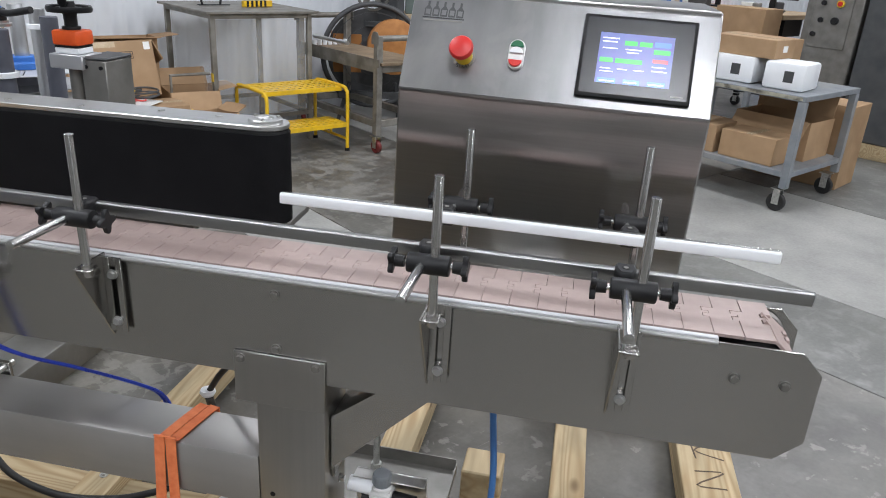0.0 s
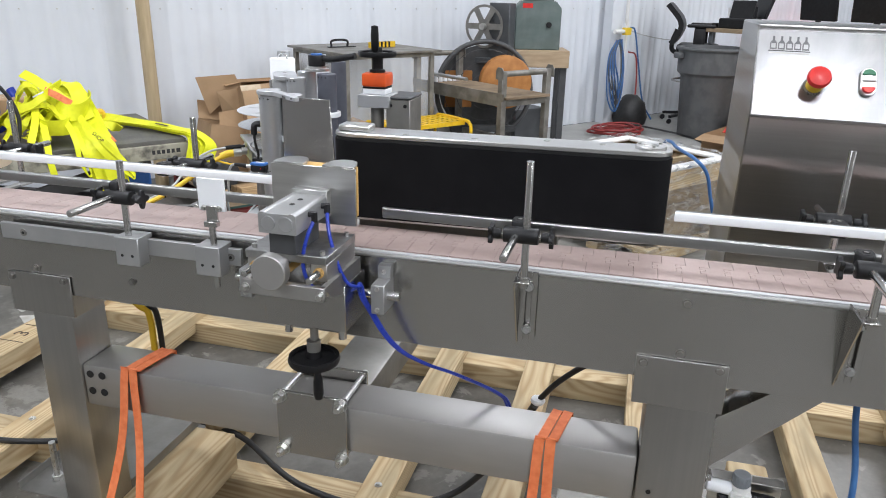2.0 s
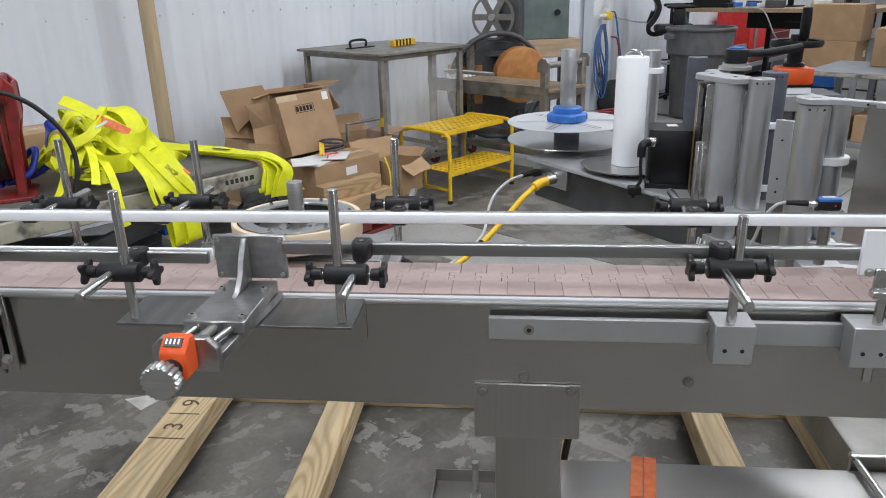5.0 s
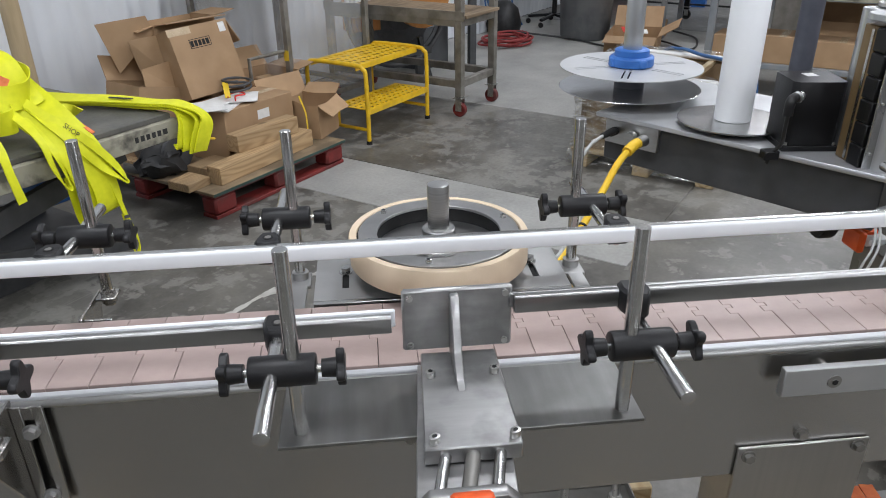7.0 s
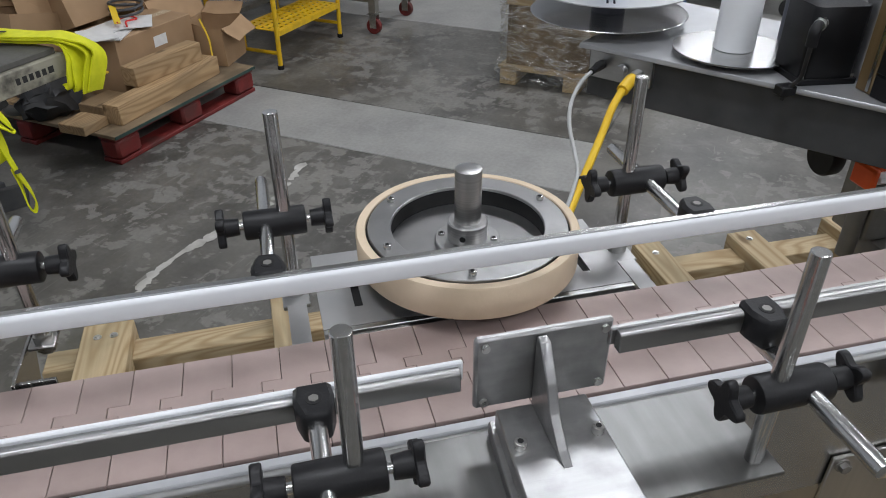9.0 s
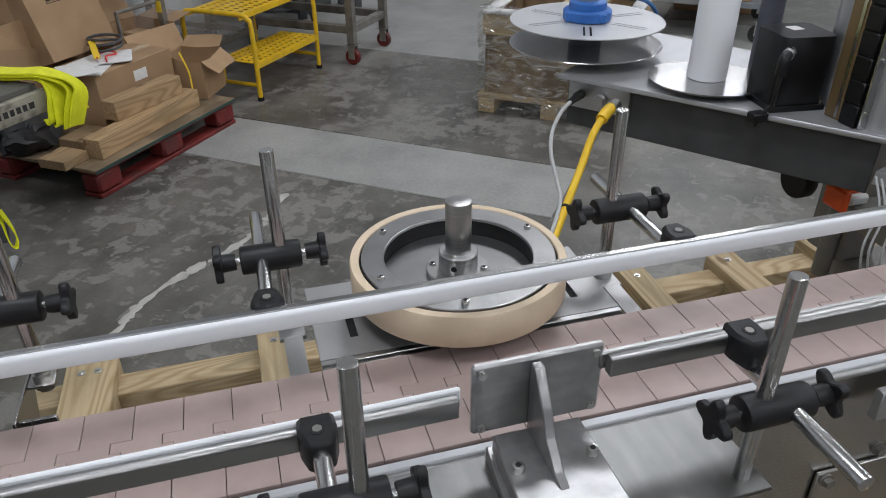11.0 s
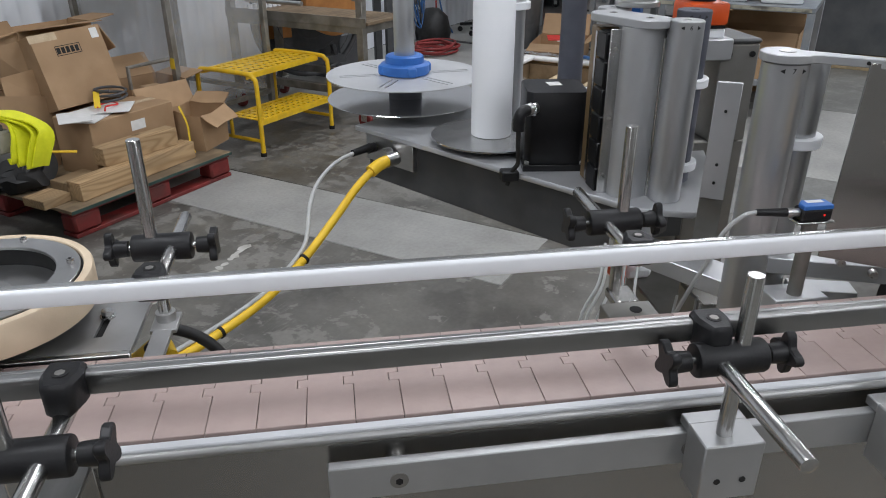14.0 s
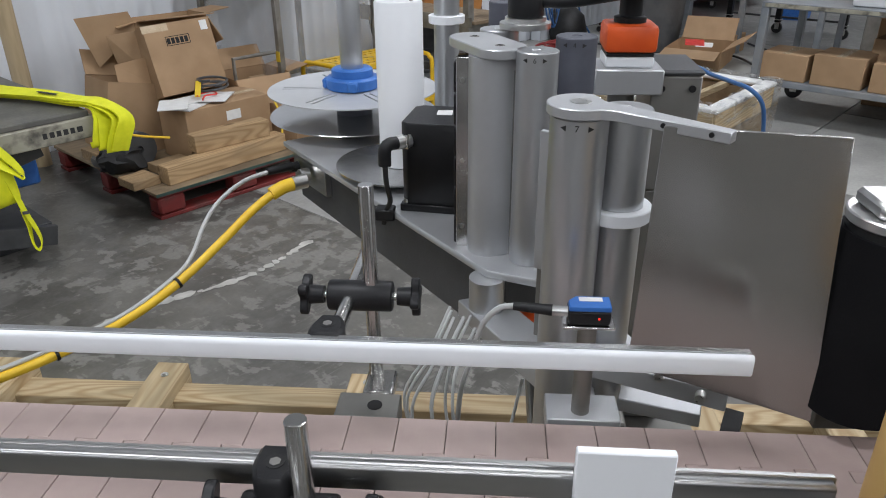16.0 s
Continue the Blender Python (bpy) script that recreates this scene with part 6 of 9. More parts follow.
# rewind core with guide disc and wire hoop
WX, WY = -1.244, 1.806
lp("core_disc", lathe([(0.0, 0.0), (0.099, 0.0), (0.1, 0.001), (0.1, 0.003), (0.0, 0.003)], 64, (WX, WY, PZ + 0.010)), PLATE_STEEL, "bright rolled steel disc")
lp("disc_spacer", cyl((WX, WY, PZ), (WX, WY, PZ + 0.010), 0.045, seg=32), SHADE_AND_DARK_PARTS)
lp("white_core", lathe([(0.0, 0.0), (0.0325, 0.0), (0.0335, 0.001), (0.0335, 0.230), (0.032, 0.232), (0.008, 0.232), (0.006, 0.230), (0.0, 0.230)], 40, (WX, WY, PZ + 0.0135)), WHITE_PLASTIC, "white plastic core")
cs, sn = 0.616, 0.788
hoop = [(WX - 0.036 * cs, WY + 0.036 * sn * 0.3, PZ), (WX - 0.036 * cs, WY + 0.036 * sn * 0.3, 1.20)]
for k in range(9):
    a = math.pi * k / 8
    hoop.append((WX - 0.036 * cs * math.cos(a), WY + 0.0108 * math.cos(a), 1.235 + 0.028 * math.sin(a)))
hoop += [(WX + 0.036 * cs, WY - 0.0108, 1.20), (WX + 0.036 * cs, WY - 0.0108, PZ)]
lp("wire_hoop", tube(hoop, 0.0022, 8, 4), STEEL_ROD)


def roller(x, y, r, z0, z1, material, name="guide_roller", ring=None, label=""):
    p = lp(name, lathe([(0.0, 0.0), (r - 0.001, 0.0), (r, 0.001), (r, z1 - z0 - 0.001), (r - 0.001, z1 - z0), (0.006, z1 - z0), (0.005, z1 - z0 - 0.001), (0.0, z1 - z0 - 0.001)], 36, (x, y, z0)), material, label)
    for rz in ring or ():
        lp("collar", lathe([(r + 0.0003, 0), (r + 0.007, 0), (r + 0.008, 0.001), (r + 0.008, 0.011), (r + 0.007, 0.012), (r + 0.0003, 0.012)], 36, (x, y, rz), closed=True), WHITE_PLASTIC, "white plastic collar")
    return p


roller(-1.185, 1.915, 0.0195, PZ, 1.253, ALU_TURNED, ring=(1.203,))
roller(-1.066, 1.518, 0.0215, PZ, 1.238, ALU_TURNED)
roller(-1.021, 1.590, 0.0225, PZ, 1.240, SLATE_ROLL, ring=(1.022, 1.140), label="slate-coated roller")
roller(-1.100, 1.850, 0.0205, PZ, 1.243, SLATE_ROLL, label="slate-coated roller")
roller(-1.105, 1.660, 0.023, PZ, 1.236, ALU_TURNED)
# numbers on the roller ends
for cx, cy, r, z, txt in ((-1.066, 1.518, 0.0215, 1.231, "6"), (-1.040, 1.342, 0.0235, 1.2155, "7"), (-1.021, 1.590, 0.0225, 1.233, "4")):
    for da, t in ((-27, "\u25b6"), (0, txt), (27, "\u25c0")):
        a = radians(-100 + da)
        m = lab.matrix_basis.inverted() @ Matrix.Translation((cx + (r + 0.0002) * math.cos(a), cy + (r + 0.0002) * math.sin(a), z)) @ Matrix.Rotation(a + math.pi / 2, 4, "Z") @ Matrix.Rotation(math.pi / 2, 4, "X")
        if t == txt:
            writing("roller_number", t, 0.0072, INK, lab, m, 0.0002)
        else:
            s = -1 if da < 0 else 1
            tri = prism([(-0.0024 * s, -0.0023, 0), (0.0024 * s, 0, 0), (-0.0024 * s, 0.0023, 0)], (0, 0, 0.0004))
            tri.transform(m)
            part("roller_arrow", tri, INK, lab)
# drive motor with elbow connector
mt = bmesh.new()
add_prism(mt, [(-0.045, -0.036, 0), (-0.036, -0.045, 0), (0.036, -0.045, 0), (0.045, -0.036, 0), (0.045, 0.036, 0), (0.036, 0.045, 0), (-0.036, 0.045, 0), (-0.045, 0.036, 0)], (0, 0, 0.118), 0.0015)
add_box(mt, -0.047, 0.047, -0.047, 0.047, 0.0, 0.010, 0.001)
mt.transform(Matrix.Translation((-1.176, 1.690, PZ)) @ Matrix.Rotation(radians(-8), 4, "Z"))
lp("drive_motor", mt, BLACK_GLOSS, "black servo drive motor")
for sx, sy in ((-0.040, -0.040), (0.040, -0.040), (-0.040, 0.040), (0.040, 0.040)):
    q = Matrix.Translation((-1.176, 1.690, PZ)) @ Matrix.Rotation(radians(-8), 4, "Z") @ Vector((sx, sy, 0.010))
    lp("flange_screw", cyl(q, q + Vector((0, 0, 0.005)), 0.0038, seg=14), GALV)
lp("motor_label", box(-1.183, -1.163, 1.690, 1.712, PZ + 0.1181, PZ + 0.1186), PAPER, "white motor label")
P0, PD = Vector((-1.214, 1.652, 1.100)), Vector((-0.78, -0.62, 0))
lp("motor_plug", cyl(P0, P0 + PD * 0.020, 0.0088, seg=18, bevel=0.001), STEEL_LIGHT)
lp("plug_ring", lathe([(0.0088, -0.004), (0.0104, -0.003), (0.0104, 0.003), (0.0088, 0.004)], 6, (P0.x + PD.x * 0.006, P0.y + PD.y * 0.006, 1.100), "x", True), STEEL_ROD)
lp("plug_elbow", tube([P0 + PD * 0.018, P0 + PD * 0.030, P0 + PD * 0.037 + Vector((0, 0, -0.006)), P0 + PD * 0.038 + Vector((0, 0, -0.026))], 0.0082, 14, 6), BLACK_PLASTIC)
lp("motor_cable", tube([P0 + PD * 0.038 + Vector((0, 0, -0.024)), (-1.243, 1.630, 1.050), (-1.240, 1.636, 1.024), (-1.247, 1.645, 1.006), (-1.252, 1.65, 0.985)], 0.0034, 10, 8), RUBBER)
lp("deck_clip", box(-1.262, -1.236, 1.640, 1.662, PZ - 0.012, PZ + 0.004, 0.002), BLACK_PLASTIC, "black cable clip")
# web housing by the rollers
pts = []
for x, y, z in stadium(0.010, 0.0235, 0):
    pts.append((x, y, PZ))
hs = prism(pts, (0, 0, 0.224))
hs.transform(Matrix.Translation((-1.104, 1.548, 0)) @ Matrix.Rotation(radians(25), 4, "Z"))
lp("profile_post", hs, ALU_ANOD, "bead-blasted aluminium profile post")
cap = prism([(x, y, 1.228) for x, y, z in stadium(0.032, 0.027, 0)], (0, 0, 0.010), 0.001)
cap.transform(Matrix.Translation((-1.118, 1.568, 0)) @ Matrix.Rotation(radians(118), 4, "Z"))
lp("post_cap", cap, ALU_ANOD)
for q in ((-1.104, 1.541), (-1.132, 1.594)):
    lp("cap_hole", cyl((*q, 1.2378), (*q, 1.2384), 0.0052, seg=18), STEEL_DULL)
    lp("cap_bore", cyl((*q, 1.2383), (*q, 1.2387), 0.0028, seg=14), SHADE_AND_DARK_PARTS)
lp("side_plate", box(-1.150, -1.122, 1.5480, 1.5515, PZ, 1.224, 0.0006), PLATE_STEEL, "bright perforated side plate")
for z in (1.03, 1.11, 1.20):
    lp("housing_screw", cyl((-1.143, 1.548, z), (-1.143, 1.5455, z), 0.0025, seg=12), GALV)
for k in range(6):
    lp("web_guide", box(-1.153, -1.124, 1.556, 1.588, PZ + 0.036 * k, PZ + 0.036 * k + 0.0335, 0.0015), BLACK_GLOSS, "black notched web guide")
lp("guide_core", box(-1.150, -1.127, 1.559, 1.585, PZ, 1.219), SHADE_AND_DARK_PARTS)
lp("liner_column", box(-1.150, -1.122, 1.590, 1.622, PZ, 1.220, 0.002), COPPER_BROWN, "brown liner column")
lp("edge_wire", box(-1.1515, -1.1503, 1.594, 1.600, PZ + 0.004, 1.215), STEEL_ROD)
lp("amber_web", box(-1.1310, -1.1235, 1.5462, 1.5476, PZ + 0.01, 1.215), AMBER, "amber label web edge")
lp("pressure_bar", cyl((-1.086, 1.530, PZ), (-1.086, 1.530, 1.215), 0.003, seg=10), STEEL_ROD)
# lever with black cap
lp("lever_base", lathe([(0.0, 0.0), (0.030, 0.0), (0.030, 0.006), (0.024, 0.007), (0.024, 0.012), (0.0, 0.012)], 30, (-1.075, 1.655, 1.238)), STEEL_LIGHT)
lp("lever_hub", cyl((-1.075, 1.655, 1.250), (-1.075, 1.655, 1.276), 0.021, seg=28, bevel=0.002), BLACK_PLASTIC, "black lever hub")
lp("lever_cap", cyl((-1.075, 1.655, 1.276), (-1.075, 1.655, 1.279), 0.014, seg=24), BLUE_PLASTIC)
lp("lever_arm", tube([(-1.065, 1.655, 1.268), (-1.03, 1.645, 1.268), (-0.985, 1.635, 1.276), (-0.965, 1.632, 1.280)], 0.0075, 12, 6), BLACK_PLASTIC)
# peel arm, posts and plate
roller(-1.040, 1.342, 0.0235, 0.905, 1.222, ALU_TURNED, "peel_post")
roller(-1.000, 1.362, 0.0215, 0.930, 1.222, ALU_TURNED, "guide_roller", ring=(1.126, 0.985))
arm_pts = []
for k in range(15):
    a = radians(60 + 17 * k)
    arm_pts.append((-1.040 + 0.027 * math.cos(a), 1.342 + 0.027 * math.sin(a), 1.223))
arm_pts += [(-1.018, 1.316, 1.223), (-0.946, 1.262, 1.223), (-0.940, 1.270, 1.223), (-1.003, 1.330, 1.223), (-1.020, 1.344, 1.223)]
lp("peel_arm", prism(arm_pts, (0, 0, 0.0085), 0.0008), ALU_ANOD, "pale aluminium peel arm")
lp("arm_screw", cyl((-1.040, 1.342, 1.2312), (-1.040, 1.342, 1.2322), 0.0085, seg=20), GALV)
for t in (0.45, 0.85):
    p = Vector((-1.018 + 0.072 * t, 1.316 - 0.054 * t, 1.2275))
    q = Vector((-0.6, -0.8, 0))
    lp("arm_hole", cyl(p + q * 0.0002, p + q * 0.0012, 0.0019, seg=12), SHADE_AND_DARK_PARTS)
peel = [(-0.991, 1.290, 1.020), (-0.986, 1.288, 1.228), (-0.870, 1.252, 1.232), (-0.853, 1.247, 1.002), (-0.925, 1.272, 1.010)]
pb = prism(peel, (0.0009, 0.0026, 0), 0.0004)
lp("peel_plate", pb, STEEL, "brushed stainless peel plate")
lp("stop_plate", add_bar(bmesh.new(), (-1.064, 1.427, 1.112), (-1.040, 1.413, 1.112), 0.006, 0.142, 0.0008), ALU_ANOD)
for z in (1.062, 1.085, 1.15):
    lp("plate_hole", cyl((-1.0535, 1.4176, z), (-1.0545, 1.4160, z), 0.0018, seg=10), SHADE_AND_DARK_PARTS)
lp("stop_bracket", add_bar(bmesh.new(), (-1.060, 1.434, 0.995), (-1.036, 1.420, 0.995), 0.006, 0.09, 0.0008), STEEL_DULL)
# swing arm under the deck
sw = bmesh.new()
add_prism(sw, [(-1.145, 1.500, 0.936), (-1.115, 1.450, 0.936), (-1.030, 1.318, 0.936), (-1.008, 1.330, 0.936), (-1.008, 1.372, 0.936), (-1.075, 1.480, 0.936), (-1.105, 1.515, 0.936)], (0, 0, 0.022), 0.001)
lp("swing_arm", sw, ALU_ANOD)
lp("swing_pivot", cyl((-1.112, 1.486, 0.958), (-1.112, 1.486, 0.996), 0.020, seg=26), ALU_TURNED)
low = bmesh.new()
add_bar(low, (-1.030, 1.335, 0.995), (-0.905, 1.285, 0.995), 0.018, 0.020, 0.001)
add_bar(low, (-0.985, 1.335, 0.955), (-0.915, 1.315, 0.955), 0.03, 0.014, 0.001)
lp("peel_foot", low, ALU_ANOD)
for p in ((-0.962, 1.292, 1.012), (-0.930, 1.278, 1.002)):
    lp("peel_screw", cyl(p, (p[0] - 0.003, p[1] - 0.008, p[2]), 0.0045, seg=12), GALV)
lp("drive_pulley", cyl((-0.908, 1.278, 0.965), (-0.895, 1.272, 0.965), 0.020, seg=26), SHADE_AND_DARK_PARTS)
# height column with orange counter and handwheel
lp("column_head", box(-0.985, -0.900, 1.690, 1.765, 1.150, 1.182, 0.002), ALU_ANOD)
lp("column_guide", cyl((-0.945, 1.727, 0.60), (-0.945, 1.727, 1.150), 0.017, seg=24), STEEL_DULL)
lp("counter_base", box(-0.973, -0.913, 1.698, 1.752, 1.1825, 1.196, 0.002), WHITE_PLASTIC, "white counter base")
oc = box(-0.975, -0.911, 1.694, 1.756, 1.2005, 1.234, 0.006, 2)
lp("height_counter", oc, ORANGE_PLASTIC, "orange position counter")
lp("counter_gasket", box(-0.972, -0.914, 1.698, 1.752, 1.1962, 1.2003), BLACK_PLASTIC)
st = lathe([(0.020, 0.0), (0.020, 0.006), (0.014, 0.008), (0.0145, 0.030), (0.016, 0.038), (0.0, 0.038)], 26, (-0.943, 1.725, 1.2345))
lp("wheel_stem", st, BLACK_PLASTIC)
hw2 = handwheel(bmesh.new(), 0.049)
hw2.transform(Matrix.Translation((-0.943, 1.725, 1.279)))
lp("height_handwheel", hw2, BLACK_GLOSS, "black handwheel")
lp("wheel_grip", lathe([(0.005, 0.0), (0.009, 0.006), (0.0098, 0.04), (0.0085, 0.062), (0.0, 0.064)], 22, (-0.940, 1.700, 1.284)), BLACK_GLOSS)
lp("gearbox", box(-0.912, -0.850, 1.700, 1.800, 1.02, 1.172, 0.002), STEEL_DULL, "grey steel gear housing")
lp("gearbox_lid", box(-0.914, -0.848, 1.698, 1.802, 1.1725, 1.180, 0.003), DARK_GREY)
for p in ((-0.900, 1.157), (-0.862, 1.157)):
    lp("housing_screw", cyl((p[0], 1.700, p[1]), (p[0], 1.697, p[1]), 0.0045, seg=12), BLACK_PLASTIC)
lp("stand_column", box(-0.935, -0.845, 1.705, 1.795, 0.636, 1.02, 0.004), STEEL_DULL, "grey steel stand column")
lp("tilt_wheel", lathe([(0.0, 0.0), (0.032, 0.0), (0.035, 0.004), (0.035, 0.024), (0.032, 0.028), (0.0, 0.028)], 30, (-1.100, 1.70, 0.846), "x"), BLACK_PLASTIC, "black tilt handwheel")
lp("tilt_bracket", box(-1.10, -0.94, 1.69, 1.73, 0.86, 0.905, 0.002), DARK_GREY)
rc = bmesh.new()
add_box(rc, -1.086, -1.072, 1.590, 1.640, 0.828, 0.868, 0.004)
add_box(rc, -1.072, -1.046, 1.600, 1.632, 0.858, 0.868, 0.003)
lp("release_grip", rc, ORANGE_PLASTIC, "orange release grip")
lp("release_body", box(-1.071, -1.030, 1.592, 1.634, 0.838, 0.8575, 0.005), WHITE_PLASTIC, "white release housing")
mech = bmesh.new()
add_box(mech, -1.06, -0.95, 1.44, 1.62, 0.80, 0.836, 0.003)
add_box(mech, -1.05, -0.97, 1.40, 1.47, 0.84, 0.90, 0.003)
add_cyl(mech, (-1.02, 1.39, 0.86), (-1.02, 1.47, 0.86), 0.018, seg=20)
lp("lower_carriage", mech, STEEL_DULL)

# ---- label sensor on its post ----
sen = thing("label_sensor", "small black and blue photo sensor on a steel post", "sensor", pose(-1.031, 1.262, 0.985))
part("post", cyl((0, 0, 0.0), (0, 0, 0.092), 0.0075, seg=20), STEEL_DULL, sen)
part("post_block", box(-0.028, 0.032, -0.013, 0.022, -0.012, 0.008, 0.001), ALU_ANOD, sen)
part("clamp_plate", box(-0.020, 0.020, -0.010, 0.010, 0.092, 0.0945, 0.0006), STEEL_ROD, sen)
part("body", box(-0.016, 0.016, -0.0085, 0.0085, 0.095, 0.107, 0.0012), BLACK_PLASTIC, sen)
bt = prism([(-0.016, -0.0085, 0.1072), (0.016, -0.0085, 0.1072), (0.016, 0.0085, 0.1072), (-0.010, 0.0085, 0.1072), (-0.016, 0.002, 0.1072)], (0, 0, 0.0045), 0.0006)
part("blue_lid", bt, BLUE_PLASTIC, sen, "blue sensor lid")
part("lid_label", box(-0.008, 0.010, 0.0, 0.006, 0.1118, 0.1122), PAPER, sen)
part("indicator", cyl((0.007, -0.0086, 0.1015), (0.007, -0.0091, 0.1015), 0.0009, seg=10), glow("red_led", (1.0, 0.03, 0.02), 1.2), sen)
pl = cyl((-0.016, 0.0, 0.1025), (-0.028, 0.001, 0.1025), 0.0042, seg=16)
part("plug_nut", pl, STEEL_LIGHT, sen)
part("plug", cyl((-0.028, 0.001, 0.1025), (-0.058, 0.006, 0.1025), 0.0046, 0.0034, seg=16), BLACK_PLASTIC, sen)
part("cable", tube([(-0.056, 0.006, 0.103), (-0.070, 0.010, 0.097), (-0.083, 0.018, 0.075), (-0.090, 0.026, 0.040), (-0.100, 0.036, 0.0), (-0.105, 0.06, -0.06)], 0.0024, 10, 8), GREY_CABLE, sen)
hang = thing("hanging_cables", "bundle of thin grey cables hanging from the applicator", "cable", pose(-1.12, 1.42, 0.9))
rng = random.Random(11)
for k in range(7):
    a, b = rng.uniform(-0.02, 0.02), rng.uniform(-0.02, 0.03)
    d = rng.uniform(0.0, 0.06)
    wpart("cable", tube([(-1.135 + a, 1.46 + b, 0.955), (-1.155 + a, 1.42 + b, 0.92), (-1.165 + a * 2, 1.40 + b, 0.86), (-1.13 + a, 1.39 + b, 0.80 - d), (-1.075 + b, 1.40 + a, 0.83 - d), (-1.055 + b, 1.42 + a, 0.90)], 0.0019, 8, 6), GREY_CABLE, hang)

# ---- yellow and grey cables to the wheel drive ----
yc = thing("power_cable", "yellow power cable with orange plug and cable ties", "cable", pose(-1.4, 1.82, 0.97))
yp = [(-1.408, 1.826, 0.974), (-1.432, 1.806, 0.973), (-1.470, 1.775, 0.950), (-1.510, 1.730, 0.915), (-1.562, 1.672, 0.873), (-1.615, 1.605, 0.848), (-1.675, 1.533, 0.838), (-1.735, 1.47, 0.835), (-1.77, 1.43, 0.85), (-1.775, 1.40, 0.88), (-1.74, 1.37, 0.91), (-1.70, 1.34, 0.95), (-1.68, 1.30, 0.955)]
wpart("jacket", tube(yp, 0.0066, 12, 8), YELLOW_CABLE, yc)
wpart("plug", tube([(-1.418, 1.818, 0.9745), (-1.432, 1.806, 0.973), (-1.448, 1.793, 0.966)], 0.0105, 14, 5), YELLOW_CABLE, yc)
wpart("plug_nut", cyl((-1.402, 1.830, 0.975), (-1.420, 1.816, 0.9745), 0.0112, seg=18), STEEL_LIGHT, yc)
for i in (4, 6):
    p, q = Vector(yp[i]), Vector(yp[i + 1])
    d = (q - p).normalized()
    wpart("cable_tie", cyl(p - d * 0.002, p + d * 0.002, 0.0088, seg=16), BLACK_PLASTIC, yc)
gc = thing("signal_cable", "thin grey signal cable with black plug", "cable", pose(-1.43, 1.88, 0.97))
gp = [(-1.442, 1.895, 0.976), (-1.470, 1.868, 0.976), (-1.505, 1.835, 0.970), (-1.535, 1.80, 0.950), (-1.550, 1.765, 0.925), (-1.556, 1.72, 0.895), (-1.568, 1.680, 0.880), (-1.615, 1.612, 0.856), (-1.675, 1.541, 0.846), (-1.735, 1.478, 0.842)]
wpart("jacket", tube(gp, 0.0034, 10, 8), GREY_CABLE, gc)
wpart("plug", cyl(gp[0], (-1.474, 1.864, 0.976), 0.0075, 0.006, seg=14), BLACK_PLASTIC, gc)
bc = thing("drive_cable", "black cable looping under the wheel plate", "cable", pose(-1.70, 1.34, 0.95))
wpart("jacket", tube([(-1.70, 1.30, 0.965), (-1.690, 1.345, 0.960), (-1.655, 1.36, 0.93), (-1.62, 1.35, 0.88), (-1.58, 1.32, 0.84)], 0.0065, 10, 8), RUBBER, bc)

# ---- lumber skid under the conveyor ----
skid = thing("lumber_skid", "pale pine lumber skid bolted under the conveyor", "skid", pose(-0.9, 1.6, 0.0))


def kp(name, bm, material, parent=None, label=""):
    bm.transform(skid.matrix_basis.inverted())
    return part(name, bm, material, parent or skid, label)


for y in (0.62, 1.512, 2.385):
    kp("runner", box(-2.70, 0.84, y, y + 0.089, 0.0, 0.089, 0.003), PINE_X)
rng = random.Random(3)
planks = [(-2.605, -2.473), (-2.097, -2.003), (-1.508, -1.404), (-0.938, -0.846), (-0.606, -0.503), (-0.236, -0.140), (0.254, 0.347), (0.610, 0.765)]
for xa, xb in planks:
    pl = kp("plank", box(xa, xb, 0.585 + rng.uniform(-0.02, 0.02), 2.515 + rng.uniform(-0.02, 0.02), 0.0445, 0.1275, 0.003), PINE)
    for y in (0.665, 1.556, 2.455):
        for dx in ((-0.022, 0.02) if xb - xa > 0.11 else (0.0,)):
            sc = cyl(((xa + xb) / 2 + dx, y, 0.1275), ((xa + xb) / 2 + dx, y, 0.1295), 0.011, seg=14)
            add_cyl(sc, ((xa + xb) / 2 + dx, y, 0.1295), ((xa + xb) / 2 + dx, y, 0.1335), 0.0065, seg=6)
            kp("lag_screw", sc, GALV, skid)
for xa, xb, y0, y1 in ((-1.462, -1.300, 0.90, 1.512), (0.03, 0.130, 1.68, 1.78), (-1.50, -1.36, 1.66, 1.70)):
    kp("foot_timber", box(xa, xb, y0, y1, 0.128, 0.2455, 0.004), PINE)
kp("cross_board", box(-1.32, -0.25, 1.04, 1.13, 0.128, 0.166, 0.003), PINE_X)


def stroke(pts, wide=0.005):
    b = bmesh.new()
    add_ribbon(b, [(x, y, 0.1281) for x, y in pts], wide, 0.0006, (0, 1, 0) if abs(pts[0][0] - pts[-1][0]) > abs(pts[0][1] - pts[-1][1]) else (1, 0, 0), 4)
    return b


